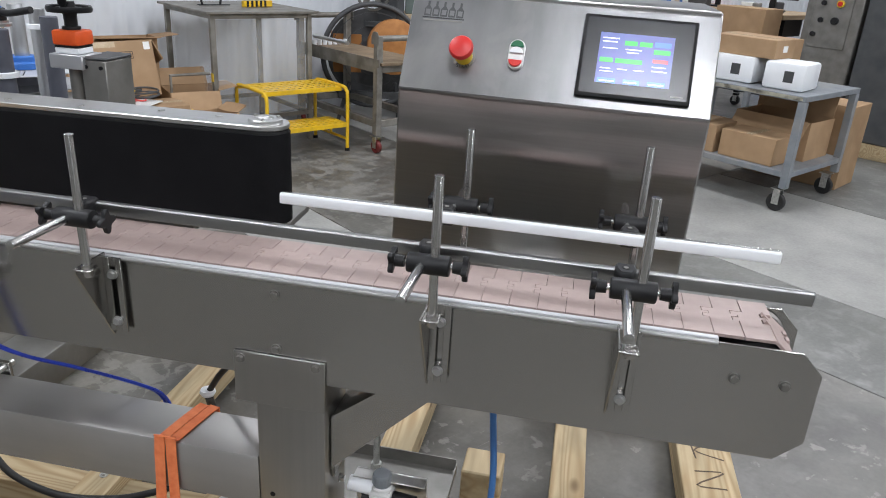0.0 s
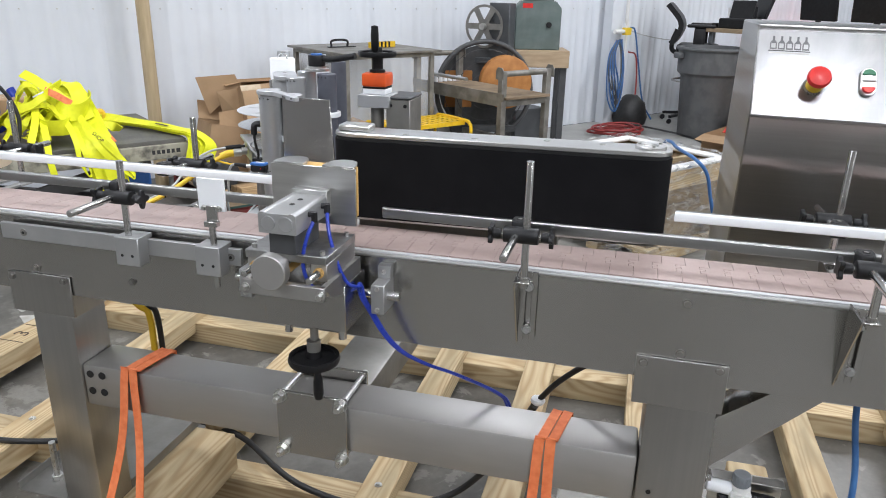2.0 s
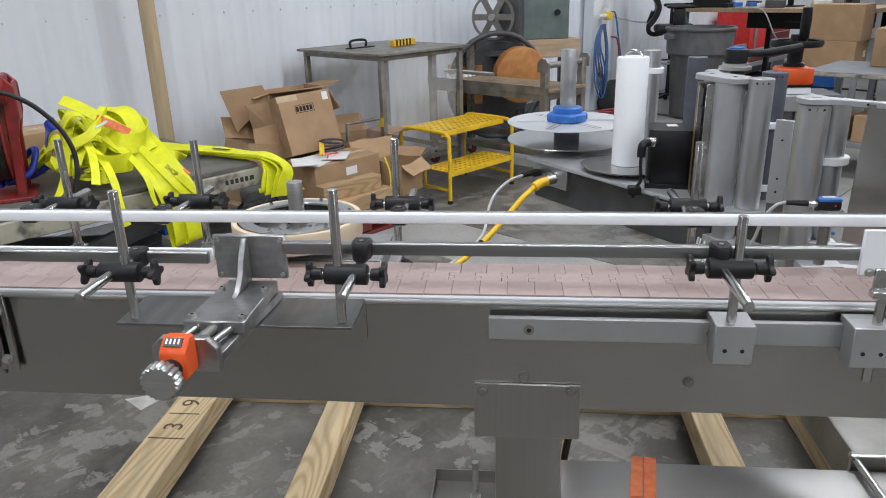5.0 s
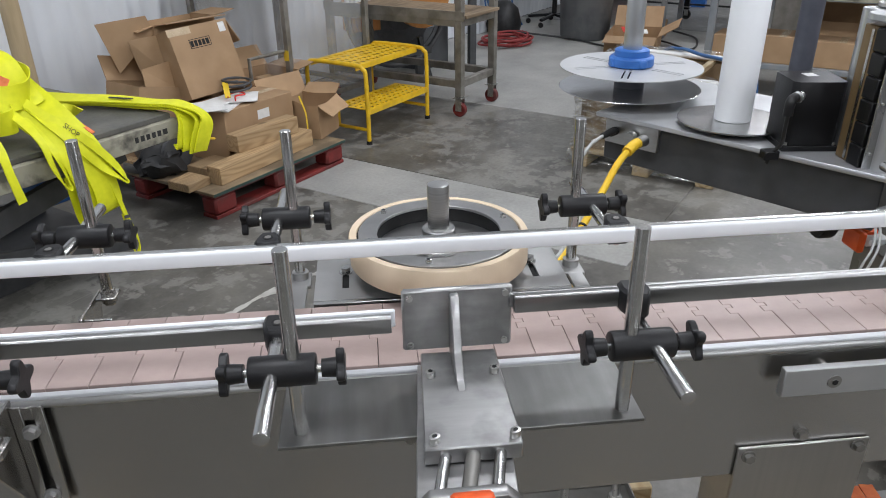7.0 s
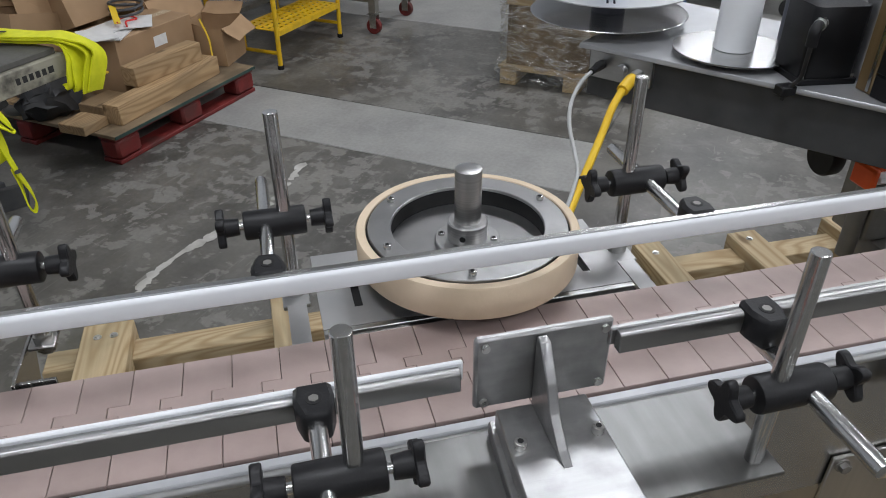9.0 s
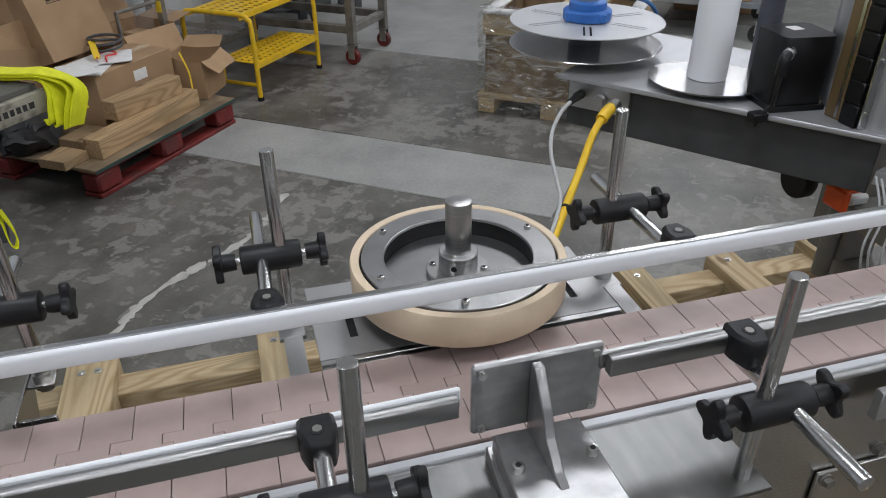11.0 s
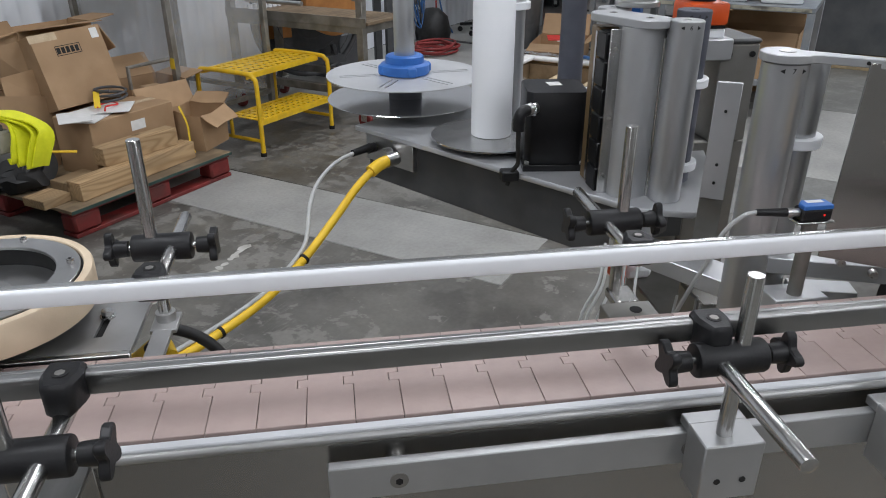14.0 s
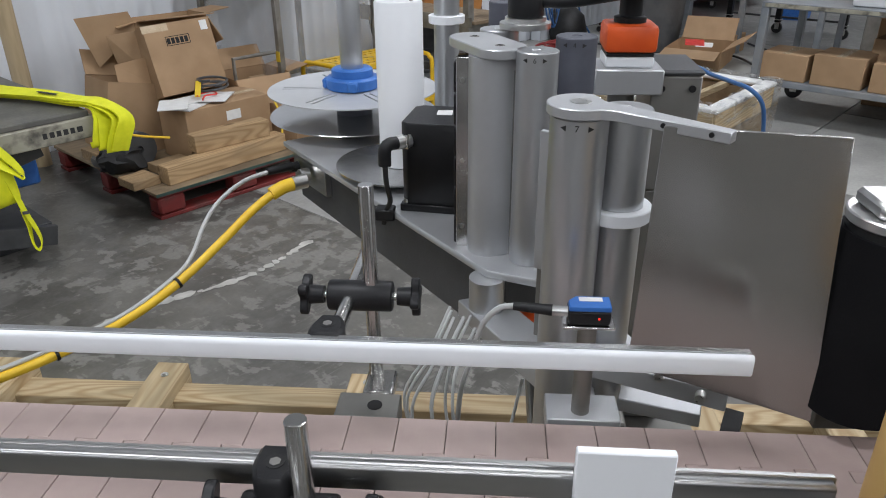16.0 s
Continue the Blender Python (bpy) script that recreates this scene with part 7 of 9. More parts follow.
# carpenter's marks, as plain strokes
for cx, cy, pts in ((-2.54, 2.24, [(-0.055, 0.0), (0.055, 0.006)]), (-2.54, 2.106, [(-0.05, 0.0), (0.05, 0.0)]), (-2.54, 1.972, [(-0.055, 0.0), (0.06, 0.0)]),
                    (0.69, 2.25, [(-0.04, 0.05), (0.04, -0.03)]), (0.69, 2.25, [(-0.04, -0.03), (0.04, 0.05)]), (0.69, 2.10, [(-0.04, 0.04), (-0.03, -0.04)]), (0.69, 2.10, [(0.04, 0.05), (-0.03, 0.0), (0.05, -0.03)]), (0.69, 1.97, [(-0.04, 0.03), (0.04, 0.04), (-0.04, -0.03), (0.04, -0.03)]), (0.69, 1.85, [(-0.05, 0.02), (0.05, -0.03)]), (0.69, 1.85, [(0.05, 0.03), (-0.05, -0.03)])):
    kp("marker_stroke", stroke([(cx + a, cy + b) for a, b in pts]), PENCIL, skid)
for txt, y in (("3", 2.035), ("9", 2.170)):
    writing("marker_figure", txt, 0.085, PENCIL, skid, skid.matrix_basis.inverted() @ Matrix.Translation((-2.54, y, 0.1279)) @ Matrix.Rotation(math.pi / 2, 4, "Z"), 0.0003)
fl = thing("floor_cable", "thick black rubber cable lying over the lumber", "cable", pose(-1.0, 1.0, 0.15))
wpart("jacket", tube([(-2.80, 1.42, 0.137), (-2.56, 1.438, 0.137), (-2.39, 1.455, 0.137), (-2.20, 1.436, 0.137), (-2.04, 1.424, 0.137), (-1.87, 1.472, 0.137), (-1.745, 1.56, 0.137), (-1.60, 1.668, 0.137), (-1.47, 1.674, 0.137), (-1.34, 1.63, 0.137), (-1.20, 1.538, 0.137), (-1.09, 1.482, 0.137), (-0.95, 1.452, 0.137), (-0.84, 1.465, 0.137), (-0.755, 1.50, 0.138), (-0.67, 1.56, 0.15), (-0.58, 1.55, 0.26), (-0.50, 1.45, 0.45), (-0.452, 1.35, 0.585)], 0.0088, 12, 8), RUBBER, fl)
dc = thing("drop_cable", "black drop cable with a white tie under the conveyor", "cable", pose(-0.36, 1.30, 0.7))
wpart("jacket", tube([(-0.20, 1.235, 0.815), (-0.27, 1.27, 0.79), (-0.35, 1.30, 0.725), (-0.405, 1.32, 0.665), (-0.44, 1.335, 0.612)], 0.0062, 12, 8), RUBBER, dc)
wpart("white_tie", lathe([(0.0, 0.0), (0.013, 0.0), (0.016, 0.006), (0.014, 0.012), (0.0, 0.014)], 18, (-0.445, 1.335, 0.600)), WHITE_PLASTIC, dc, "white cloth tie")
yd = thing("motor_cable", "yellow and black cable hanging behind the leg", "cable", pose(-1.33, 1.27, 0.75))
wpart("yellow_jacket", tube([(-1.47, 1.25, 0.82), (-1.45, 1.30, 0.755), (-1.415, 1.33, 0.70), (-1.40, 1.345, 0.655), (-1.43, 1.38, 0.40)], 0.008, 10, 8), YELLOW_CABLE, yd)
wpart("black_jacket", tube([(-1.46, 1.25, 0.82), (-1.43, 1.30, 0.765), (-1.395, 1.335, 0.705), (-1.382, 1.35, 0.655), (-1.41, 1.39, 0.40)], 0.007, 10, 8), RUBBER, yd)

# ---- things by the ribbed wall ----
def carton(bm, x0, x1, y0, y1, z0, z1, t=0.004):
    """A closed carton: slightly bulged faces and a lid seam."""
    add_box(bm, x0, x1, y0, y1, z0, z1, 0.004)
    return bm


def open_carton(parent, x0, x1, y0, y1, z0, z1, flaps, t=0.005, material=None):
    """An open-topped carton under a thing; flaps: (side, angle out of level, length)."""
    mat = material or KRAFT
    bm = prism([(x0, y0, z0), (x1, y0, z0), (x1, y1, z0), (x0, y1, z0)], (0, 0, z1 - z0))
    top = max(bm.faces, key=lambda f: f.calc_center_median().z)
    bmesh.ops.inset_region(bm, faces=[top], thickness=t)
    bmesh.ops.translate(bm, verts=top.verts[:], vec=(0, 0, z0 + t - z1))
    body = part("carton", bm, mat, parent)
    wx, wy = x1 - x0, y1 - y0
    for side, ang, ln in flaps:
        w = wx * 0.98 if side in ("y0", "y1") else wy * 0.96
        f = box(-w / 2, w / 2, 0, ln, 0, t)
        for v in f.verts:
            v.co.z += 0.03 * ln * math.sin(9 * v.co.x) * (v.co.y / ln)
        at, turn = {"y0": ((0, -1), math.pi), "y1": ((0, 1), 0), "x0": ((-1, 0), math.pi / 2), "x1": ((1, 0), -math.pi / 2)}[side]
        f.transform(Matrix.Translation(((x0 + x1) / 2 + at[0] * wx / 2, (y0 + y1) / 2 + at[1] * wy / 2, z1)) @ Matrix.Rotation(turn, 4, "Z") @ Matrix.Rotation(radians(ang), 4, "X"))
        part("flap", f, mat, parent)
    return body


def closed_box(name, label, x0, x1, y0, y1, z0, z1, at, group="", tape="x", label_at=None):
    b = thing(name, label, "box", at @ Matrix.Translation(((x0 + x1) / 2, (y0 + y1) / 2, z0)), group=group)
    hx, hy, h = (x1 - x0) / 2, (y1 - y0) / 2, z1 - z0
    part("carton", carton(bmesh.new(), -hx, hx, -hy, hy, 0, h), KRAFT, b)
    if tape == "x":
        part("tape", box(-hx, hx, -0.024, 0.024, h + 0.0002, h + 0.0008), TAPE, b, "brown packing tape")
    elif tape == "y":
        part("tape", box(-0.024, 0.024, -hy, hy, h + 0.0002, h + 0.0008), TAPE, b, "brown packing tape")
    if label_at:
        lx, lz, lw, lh = label_at
        part("paper_label", box(lx - lw / 2, lx + lw / 2, -hy - 0.0012, -hy - 0.0003, lz - lh / 2, lz + lh / 2), PAPER, b, "white shipping label")
    return b


# red pallet
pal = thing("pallet", "block pallet with plywood deck and chipped red blocks", "pallet", bpose(1.37, 4.46))
for y in (0.0, 0.505, 1.02):
    part("bottom_board", box(0.0, 0.96, y, y + 0.10, 0.0, 0.0195, 0.003), RED_PAINT, pal, "chipped red bottom board")
    for x in (0.0, 0.41, 0.82):
        foot = part("block", box(x, x + 0.14, y, y + 0.10, 0.0197, 0.1075, 0.012), RED_PAINT, pal, "chipped red block")
    part("stringer_board", box(0.0, 0.96, y, y + 0.10, 0.1078, 0.1195, 0.002), RED_PAINT, pal)
part("deck_sheet", box(-0.008, 0.968, -0.010, 1.130, 0.1198, 0.1360, 0.002), PLY, pal, "worn brown plywood deck")
part("deck_edge", box(-0.0085, 0.9685, -0.0115, -0.0102, 0.1200, 0.1345), GREEN_EDGE, pal, "dark green painted edge")
for nm, x0, x1, y0, y1, z0, z1 in (("lumber_block", 1.46, 2.17, 4.52, 4.61, 0.1365, 0.2255), ("lumber_block", 1.67, 2.10, 4.575, 4.660, 0.2258, 0.3148), ("lumber_block", 1.31, 1.45, 4.565, 4.705, 0.1365, 0.178), ("lumber_block", 1.51, 1.695, 4.635, 4.80, 0.1365, 0.178), ("lumber_block", 1.38, 1.50, 5.0, 5.25, 0.1365, 0.19)):
    solo(nm, box(-(x1 - x0) / 2, (x1 - x0) / 2, -(y1 - y0) / 2, (y1 - y0) / 2, 0, z1 - z0, 0.003), OLD_LUMBER, "short pine lumber offcut lying on the pallet", "lumber", bpose((x0 + x1) / 2, (y0 + y1) / 2, z0, 3.0 if z0 < 0.2 else -2.0), group="lumber offcuts")
PB = bpose(0, 0)
closed_box("cardboard_box", "taped brown cardboard box lying on the pallet", 1.70, 2.20, 4.69, 4.97, 0.1365, 0.415, PB, "pallet boxes", "x", (0.02, 0.21, 0.085, 0.05))
# tall open box leaning back on the others
ob_ = thing("cardboard_box", "torn open brown box leaning on the pile", "box", bpose(1.921, 4.942, 0.443, -6.3) @ Matrix.Rotation(radians(-17.4), 4, "X") @ Matrix.Rotation(radians(-2.3), 4, "Y") @ Matrix.Translation((0, 0.145, 0)))
open_carton(ob_, -0.183, 0.183, -0.145, 0.16, 0.0, 0.363, [("y1", 35, 0.12), ("x1", -70, 0.14)], material=KRAFT)
part("paper_label", box(0.125, 0.165, -0.1465, -0.1455, 0.30, 0.35), PAPER, ob_, "white paper label")
for k in range(5):
    part("print_bar", box(-0.075 + k * 0.024, -0.057 + k * 0.024, -0.1462, -0.1454, 0.255, 0.285), SHADE_AND_DARK_PARTS, ob_)
pf = bmesh.new()
for x0, x1, z0, z1 in ((-0.08, 0.05, 0.246, 0.249), (-0.08, 0.05, 0.291, 0.294), (-0.08, -0.077, 0.249, 0.291), (0.047, 0.05, 0.249, 0.291)):
    add_box(pf, x0, x1, -0.1462, -0.1454, z0, z1)
part("print_frame", pf, SHADE_AND_DARK_PARTS, ob_)
part("seal_tape", box(-0.19, -0.05, -0.1462, -0.1453, 0.325, 0.362), TAPE, ob_, "shiny packing tape")
ob2 = thing("cardboard_box", "open brown box lying on its side beside the wall", "box", bpose(1.58, 5.18, 0.16) @ Matrix.Rotation(radians(12), 4, "Y"))
open_carton(ob2, -0.15, 0.17, -0.12, 0.14, 0.0, 0.36, [("y1", 60, 0.14)], material=KRAFT)
for nm, quad in (("inner_flap", ((1.516, 5.33, 0.821), (1.777, 5.27, 0.835), (1.808, 5.26, 0.745), (1.586, 5.30, 0.567))), ("side_flap", ((1.623, 5.24, 0.732), (1.775, 5.16, 0.748), (1.749, 5.14, 0.56), (1.655, 5.22, 0.56))), ("front_flap", ((1.585, 5.12, 0.606), (1.812, 5.10, 0.627), (1.829, 5.08, 0.43), (1.578, 5.10, 0.50)))):
    fb = prism(quad, (0.0015, 0.0045, 0.0))
    fb.transform((ob2.matrix_basis).inverted() @ PB)
    part(nm, fb, KRAFT, ob2)
tb = thing("cardboard_box", "tall open brown box standing behind the labelled one", "box", bpose(2.02, 5.35, 0.137))
open_carton(tb, -0.22, 0.20, -0.10, 0.10, 0.0, 0.64, [("y0", 8, 0.10), ("x0", -10, 0.10), ("x1", 5, 0.16)], material=KRAFT)
ob3 = thing("cardboard_box", "open brown box with torn flaps and packing inside", "box", bpose(2.36, 5.08, 0.137, -8))
open_carton(ob3, -0.17, 0.17, -0.15, 0.15, 0.0, 0.31, [("y0", -62, 0.14), ("x1", 10, 0.13), ("y1", 50, 0.14)], material=KRAFT)
part("packing", box(0.0, 0.12, -0.13, 0.08, 0.20, 0.27, 0.01), KRAFT_IN, ob3)
part("print_patch", box(0.02, 0.09, -0.1515, -0.1505, 0.08, 0.22), GREEN_CABINET, ob3)
ob4 = thing("cardboard_box", "crumpled brown box sagging over the pallet edge", "box", bpose(2.36, 4.70, 0.137, 14))
open_carton(ob4, -0.12, 0.12, -0.11, 0.12, 0.0, 0.20, [("y0", -40, 0.10), ("x1", 25, 0.10), ("y1", -20, 0.11)])
for sheet in [o for o in bpy.data.objects if o.parent == ob4]:
    cr = bmesh.new()
    cr.from_mesh(sheet.data)
    bmesh.ops.subdivide_edges(cr, edges=cr.edges[:], cuts=2, use_grid_fill=True)
    for v in cr.verts:
        v.co += noise.noise_vector(v.co * 9.0) * 0.022 * min(1.0, v.co.z / 0.12)
    cr.to_mesh(sheet.data)
    cr.free()
solo("strapping_band", ribbon([(2.18, 4.62, 0.40), (2.20, 4.60, 0.30), (2.185, 4.58, 0.20), (2.20, 4.57, 0.15)], 0.014, 0.001, (1, 0.2, 0)), YELLOW_PLASTIC, "yellow plastic strapping hanging on the boxes", "strapping", bpose(0, 0))
solo("strapping_band", tube([(1.56, 4.62, 0.33), (1.40, 4.60, 0.38), (1.28, 4.58, 0.44), (1.20, 4.55, 0.50)], 0.006, 8, 6), YELLOW_CABLE, "yellow cord lying over the pallet", "cord", bpose(0, 0))
# papers and coiled lead on the closed box
bk = thing("paper_stack", "loose papers and red leads on the box", "papers", bpose(1.84, 4.80, 0.4165, 18) @ Matrix.Scale(1.45, 4))
for k, (dx, dy, r) in enumerate(((-0.05, 0.0, 8), (0.02, 0.03, -14), (0.06, -0.03, 25), (-0.10, 0.02, 40))):
    sh = box(-0.07, 0.07, -0.05, 0.05, 0, 0.003)
    sh.transform(Matrix.Translation((dx, dy, 0.004 * k)) @ Matrix.Rotation(radians(r), 4, "Z"))
    part("sheet", sh, PAPER, bk)
part("red_lead", tube([(-0.02, -0.04, 0.018), (0.02, -0.02, 0.022), (0.06, -0.035, 0.02), (0.08, 0.0, 0.022), (0.04, 0.02, 0.02), (0.0, 0.0, 0.022)], 0.003, 8, 6), RED_PLASTIC, bk, "thin red lead")
coil = []
for k in range(40):
    a = k * 0.42
    coil.append((0.11 + (0.055 + 0.004 * math.sin(k)) * math.cos(a), 0.02 + 0.05 * math.sin(a), 0.018 + 0.0012 * k))
part("lead_coil", tube(coil, 0.0045, 8, 2), DARK_GREY, bk)
part("yellow_tag", add_bar(bmesh.new(), (0.0, 0.0, 0.02), (0.06, 0.04, 0.06), 0.02, 0.002), YELLOW_PLASTIC, bk)
mo = thing("old_motor", "dark greasy motor with pulley standing on the pallet", "motor", bpose(1.50, 4.98, 0.137))
part("body", cyl((0, -0.11, 0.10), (0, 0.10, 0.10), 0.085, seg=24, bevel=0.01), LIFT_TOP, mo)
part("pulley", lathe([(0.02, 0), (0.09, 0), (0.075, 0.012), (0.09, 0.024), (0.02, 0.024)], 28, (0, -0.15, 0.10), "y", True), DARK_GREY, mo)
part("foot", box(-0.09, 0.09, -0.09, 0.08, 0.0, 0.025, 0.003), DARK_GREY, mo)
rag = bmesh.new()
bmesh.ops.create_icosphere(rag, subdivisions=3, radius=0.11)
for v in rag.verts:
    v.co += noise.noise_vector(v.co * 16.0) * 0.045
    v.co.z = max(0.0, v.co.z * 0.75 + 0.06)
solo("greasy_bag", rag, RUBBER, "crumpled black plastic bag on the pallet", "bag", bpose(1.43, 4.90, 0.1365))
solo("hose_coil", lathe([(0.045, 0), (0.088, 0), (0.092, 0.010), (0.092, 0.030), (0.086, 0.038), (0.045, 0.038)], 32, (0, 0, 0), closed=True), LIFT_TOP, "greasy dark pulley lying on the pallet", "pulley", bpose(1.44, 5.06, 0.1365))

# lift table with chipped cream rim
lift = thing("lift_table", "scissor lift table with chipped cream rim and dark deck", "lift table", bpose(-1.0, 4.27))
part("deck", box(0.02, 2.08, 0.02, 0.98, 0.600, 0.622, 0.003), LIFT_TOP, lift)
part("rim", box(0, 2.10, 0, 1.0, 0.520, 0.5995, 0.004), LIFT_CREAM, lift)
for a, b, y in (((0.10, 0.10), (1.9, 0.50), 0.12), ((1.9, 0.10), (0.10, 0.50), 0.17), ((0.10, 0.10), (1.9, 0.50), 0.86), ((1.9, 0.10), (0.10, 0.50), 0.81)):
    part("scissor_leg", add_bar(bmesh.new(), (a[0], y, a[1]), (b[0], y, b[1]), 0.03, 0.085, 0.003), DARK_GREY, lift)
part("base_frame", box(0.10, 1.95, 0.35, 0.90, 0.0, 0.09, 0.004), DARK_GREY, lift)
part("hydraulic_tank", box(1.78, 2.0, 0.50, 0.78, 0.22, 0.44, 0.01), BLUE_PLASTIC, lift, "blue hydraulic tank")
for k, wd in enumerate((0.016, 0.018, 0.017, 0.018, 0.017, 0.022)):
    part("plate_bar", box(1.885 + 0.026 * k, 1.885 + 0.026 * k + wd, -0.0016, -0.0005, 0.551, 0.573), INK, lift)
part("name_plate", box(1.875, 2.045, -0.0012, -0.0002, 0.541, 0.583), LIFT_CREAM, lift)


# yellow lifting slings in a heap, with tails over the front edge
sl = thing("lifting_slings", "tangled heap of fluorescent yellow lifting slings", "lifting slings", bpose(0.38, 4.55, 0.6225))


def mound(x, y):
    return 0.02 + 0.29 * math.exp(-(x / 0.15) ** 2 - ((y - 0.10) / 0.22) ** 2) + 0.22 * math.exp(-((x - 0.25) / 0.16) ** 2 - ((y - 0.08) / 0.22) ** 2)


rng = random.Random(21)
for k in range(18):
    ang = rng.uniform(0, 2 * math.pi)
    x, y = 0.12 + rng.uniform(-0.14, 0.16), 0.09 + rng.uniform(-0.16, 0.18)
    pts, tw = [], []
    for i in range(rng.randint(4, 6)):
        pts.append((x, y, mound(x, y) * rng.uniform(0.5, 0.92) + 0.012))
        tw.append((-math.sin(ang) + rng.uniform(-0.3, 0.3), math.cos(ang) + rng.uniform(-0.3, 0.3), rng.uniform(-0.8, 0.8)))
        x, y = x + 0.085 * math.cos(ang), y + 0.085 * math.sin(ang)
        if abs(x - 0.13) > 0.22 or abs(y - 0.09) > 0.24:
            ang += 2.4 + rng.uniform(-0.5, 0.5)
        ang += rng.uniform(-0.9, 0.9)
    part("sling", ribbon(pts, rng.uniform(0.04, 0.085), 0.005, tw, 6), STRAP_YELLOW, sl)


def sling(width, rows, name="sling", material=None, label=""):
    """A band through rows of (x, y, z, across)."""
    pts = []
    for x, y, z, _ in rows:
        k = min(1.0, max(0.0, (z - 0.03) / 0.16))
        pts.append((x + 0.045 * k, y + 0.13 * k, z - 0.035 * k))
    return part(name, ribbon(pts, width, 0.0045, [r[3] for r in rows], 7), material or STRAP_YELLOW, sl, label)


U, V, D = (1, 0, 0.25), (0.25, 0.2, 1), (0.7, -0.5, 0.5)
# broad bands that fall over the front edge
sling(0.105, [(0.10, 0.02, 0.30, (0.9, 0.2, 0.5)), (0.17, -0.10, 0.285, (1, 0.1, 0.5)), (0.20, -0.20, 0.20, (1, -0.2, 0.55)), (0.235, -0.28, 0.09, (1, -0.3, 0.5)), (0.270, -0.335, -0.02, (1, -0.1, 0.3)), (0.295, -0.352, -0.13, (1, 0.1, 0.2)), (0.305, -0.352, -0.225, (1, 0.1, 0.12)), (0.303, -0.338, -0.262, (1, 0.1, 0.1)), (0.300, -0.318, -0.255, (1, 0.1, 0.1)), (0.285, -0.31, -0.12, (1, 0.1, 0.2))], "sling_tail")
sling(0.085, [(0.06, -0.04, 0.27, (0.7, 0.3, 0.6)), (0.10, -0.16, 0.235, (0.9, 0, 0.5)), (0.15, -0.25, 0.12, (1, -0.1, 0.6)), (0.200, -0.325, 0.01, (1, 0.1, 0.4)), (0.232, -0.338, -0.12, (1, 0.2, 0.2)), (0.242, -0.336, -0.235, (1, 0.1, 0.12)), (0.240, -0.318, -0.275, (1, 0.1, 0.1)), (0.236, -0.302, -0.255, (1, 0.1, 0.1)), (0.225, -0.30, -0.10, (1, 0.1, 0.2))], "sling_tail")
# thin tied tail with an eye at its end
sling(0.020, [(0.325, -0.350, -0.15, (1, 0.2, 0)), (0.345, -0.353, -0.25, (1, 0.3, 0)), (0.358, -0.352, -0.31, (1, 0.4, 0)), (0.380, -0.352, -0.385, (0.7, 0.7, 0)), (0.385, -0.352, -0.435, (0.5, 0.9, 0)), (0.368, -0.352, -0.462, (0.2, 1, 0)), (0.356, -0.350, -0.43, (0.5, 0.9, 0)), (0.358, -0.346, -0.36, (0.8, 0.6, 0)), (0.352, -0.344, -0.29, (1, 0.3, 0))], "sling_loop")
sling(0.012, [(0.345, -0.356, -0.301, (0, 0.2, 1)), (0.356, -0.358, -0.302, (0, 0.2, 1)), (0.367, -0.356, -0.303, (0, 0.2, 1))], "tail_tie", DARK_GREY, "grey tie round the sling tail")
# narrow doubled loops
sling(0.030, [(0.14, -0.20, 0.22, U), (0.18, -0.31, 0.13, (1, -0.3, 0.6)), (0.25, -0.345, 0.045, (1, -0.2, 0.7)), (0.325, -0.36, -0.055, (1, 0.2, 0.6)), (0.375, -0.365, -0.14, (0.7, 0.8, 0.2)), (0.372, -0.372, -0.165, (0.2, 1, 0)), (0.355, -0.37, -0.145, (0.6, 0.9, 0)), (0.295, -0.36, -0.08, (1, 0.2, 0.4)), (0.22, -0.34, 0.03, (1, 0, 0.6)), (0.16, -0.27, 0.16, U)], "sling_loop")
sling(0.028, [(0.04, -0.18, 0.23, U), (0.085, -0.29, 0.16, (1, -0.2, 0.5)), (0.122, -0.335, 0.06, (1, 0.3, 0.2)), (0.132, -0.35, -0.04, (0.8, 0.6, 0)), (0.155, -0.355, -0.115, (0.3, 1, 0)), (0.168, -0.352, -0.128, (0, 1, 0.2)), (0.176, -0.345, -0.10, (0.5, 0.9, 0)), (0.158, -0.33, 0.01, (1, 0.3, 0.2)), (0.13, -0.27, 0.12, (1, 0, 0.5))], "sling_loop")
sling(0.032, [(-0.05, -0.14, 0.22, U), (-0.022, -0.27, 0.17, U), (-0.006, -0.318, 0.07, (1, 0.2, 0.1)), (0.0, -0.325, -0.03, (1, 0.3, 0)), (0.012, -0.33, -0.13, (1, 0.1, 0.1))], "sling_tail")
sling(0.034, [(-0.03, -0.16, 0.25, U), (-0.052, -0.275, 0.19, (1, 0.2, 0.1)), (-0.062, -0.30, 0.12, (1, 0.3, 0)), (-0.072, -0.305, 0.06, (1, 0.1, 0))], "sling_tail")
sling(0.04, [(-0.02, -0.05, 0.26, V), (-0.11, -0.17, 0.20, D), (-0.16, -0.25, 0.12, D), (-0.20, -0.285, 0.06, (0.8, -0.3, 0.5)), (-0.24, -0.29, 0.02, (0.7, -0.3, 0.6))], "sling_tail")
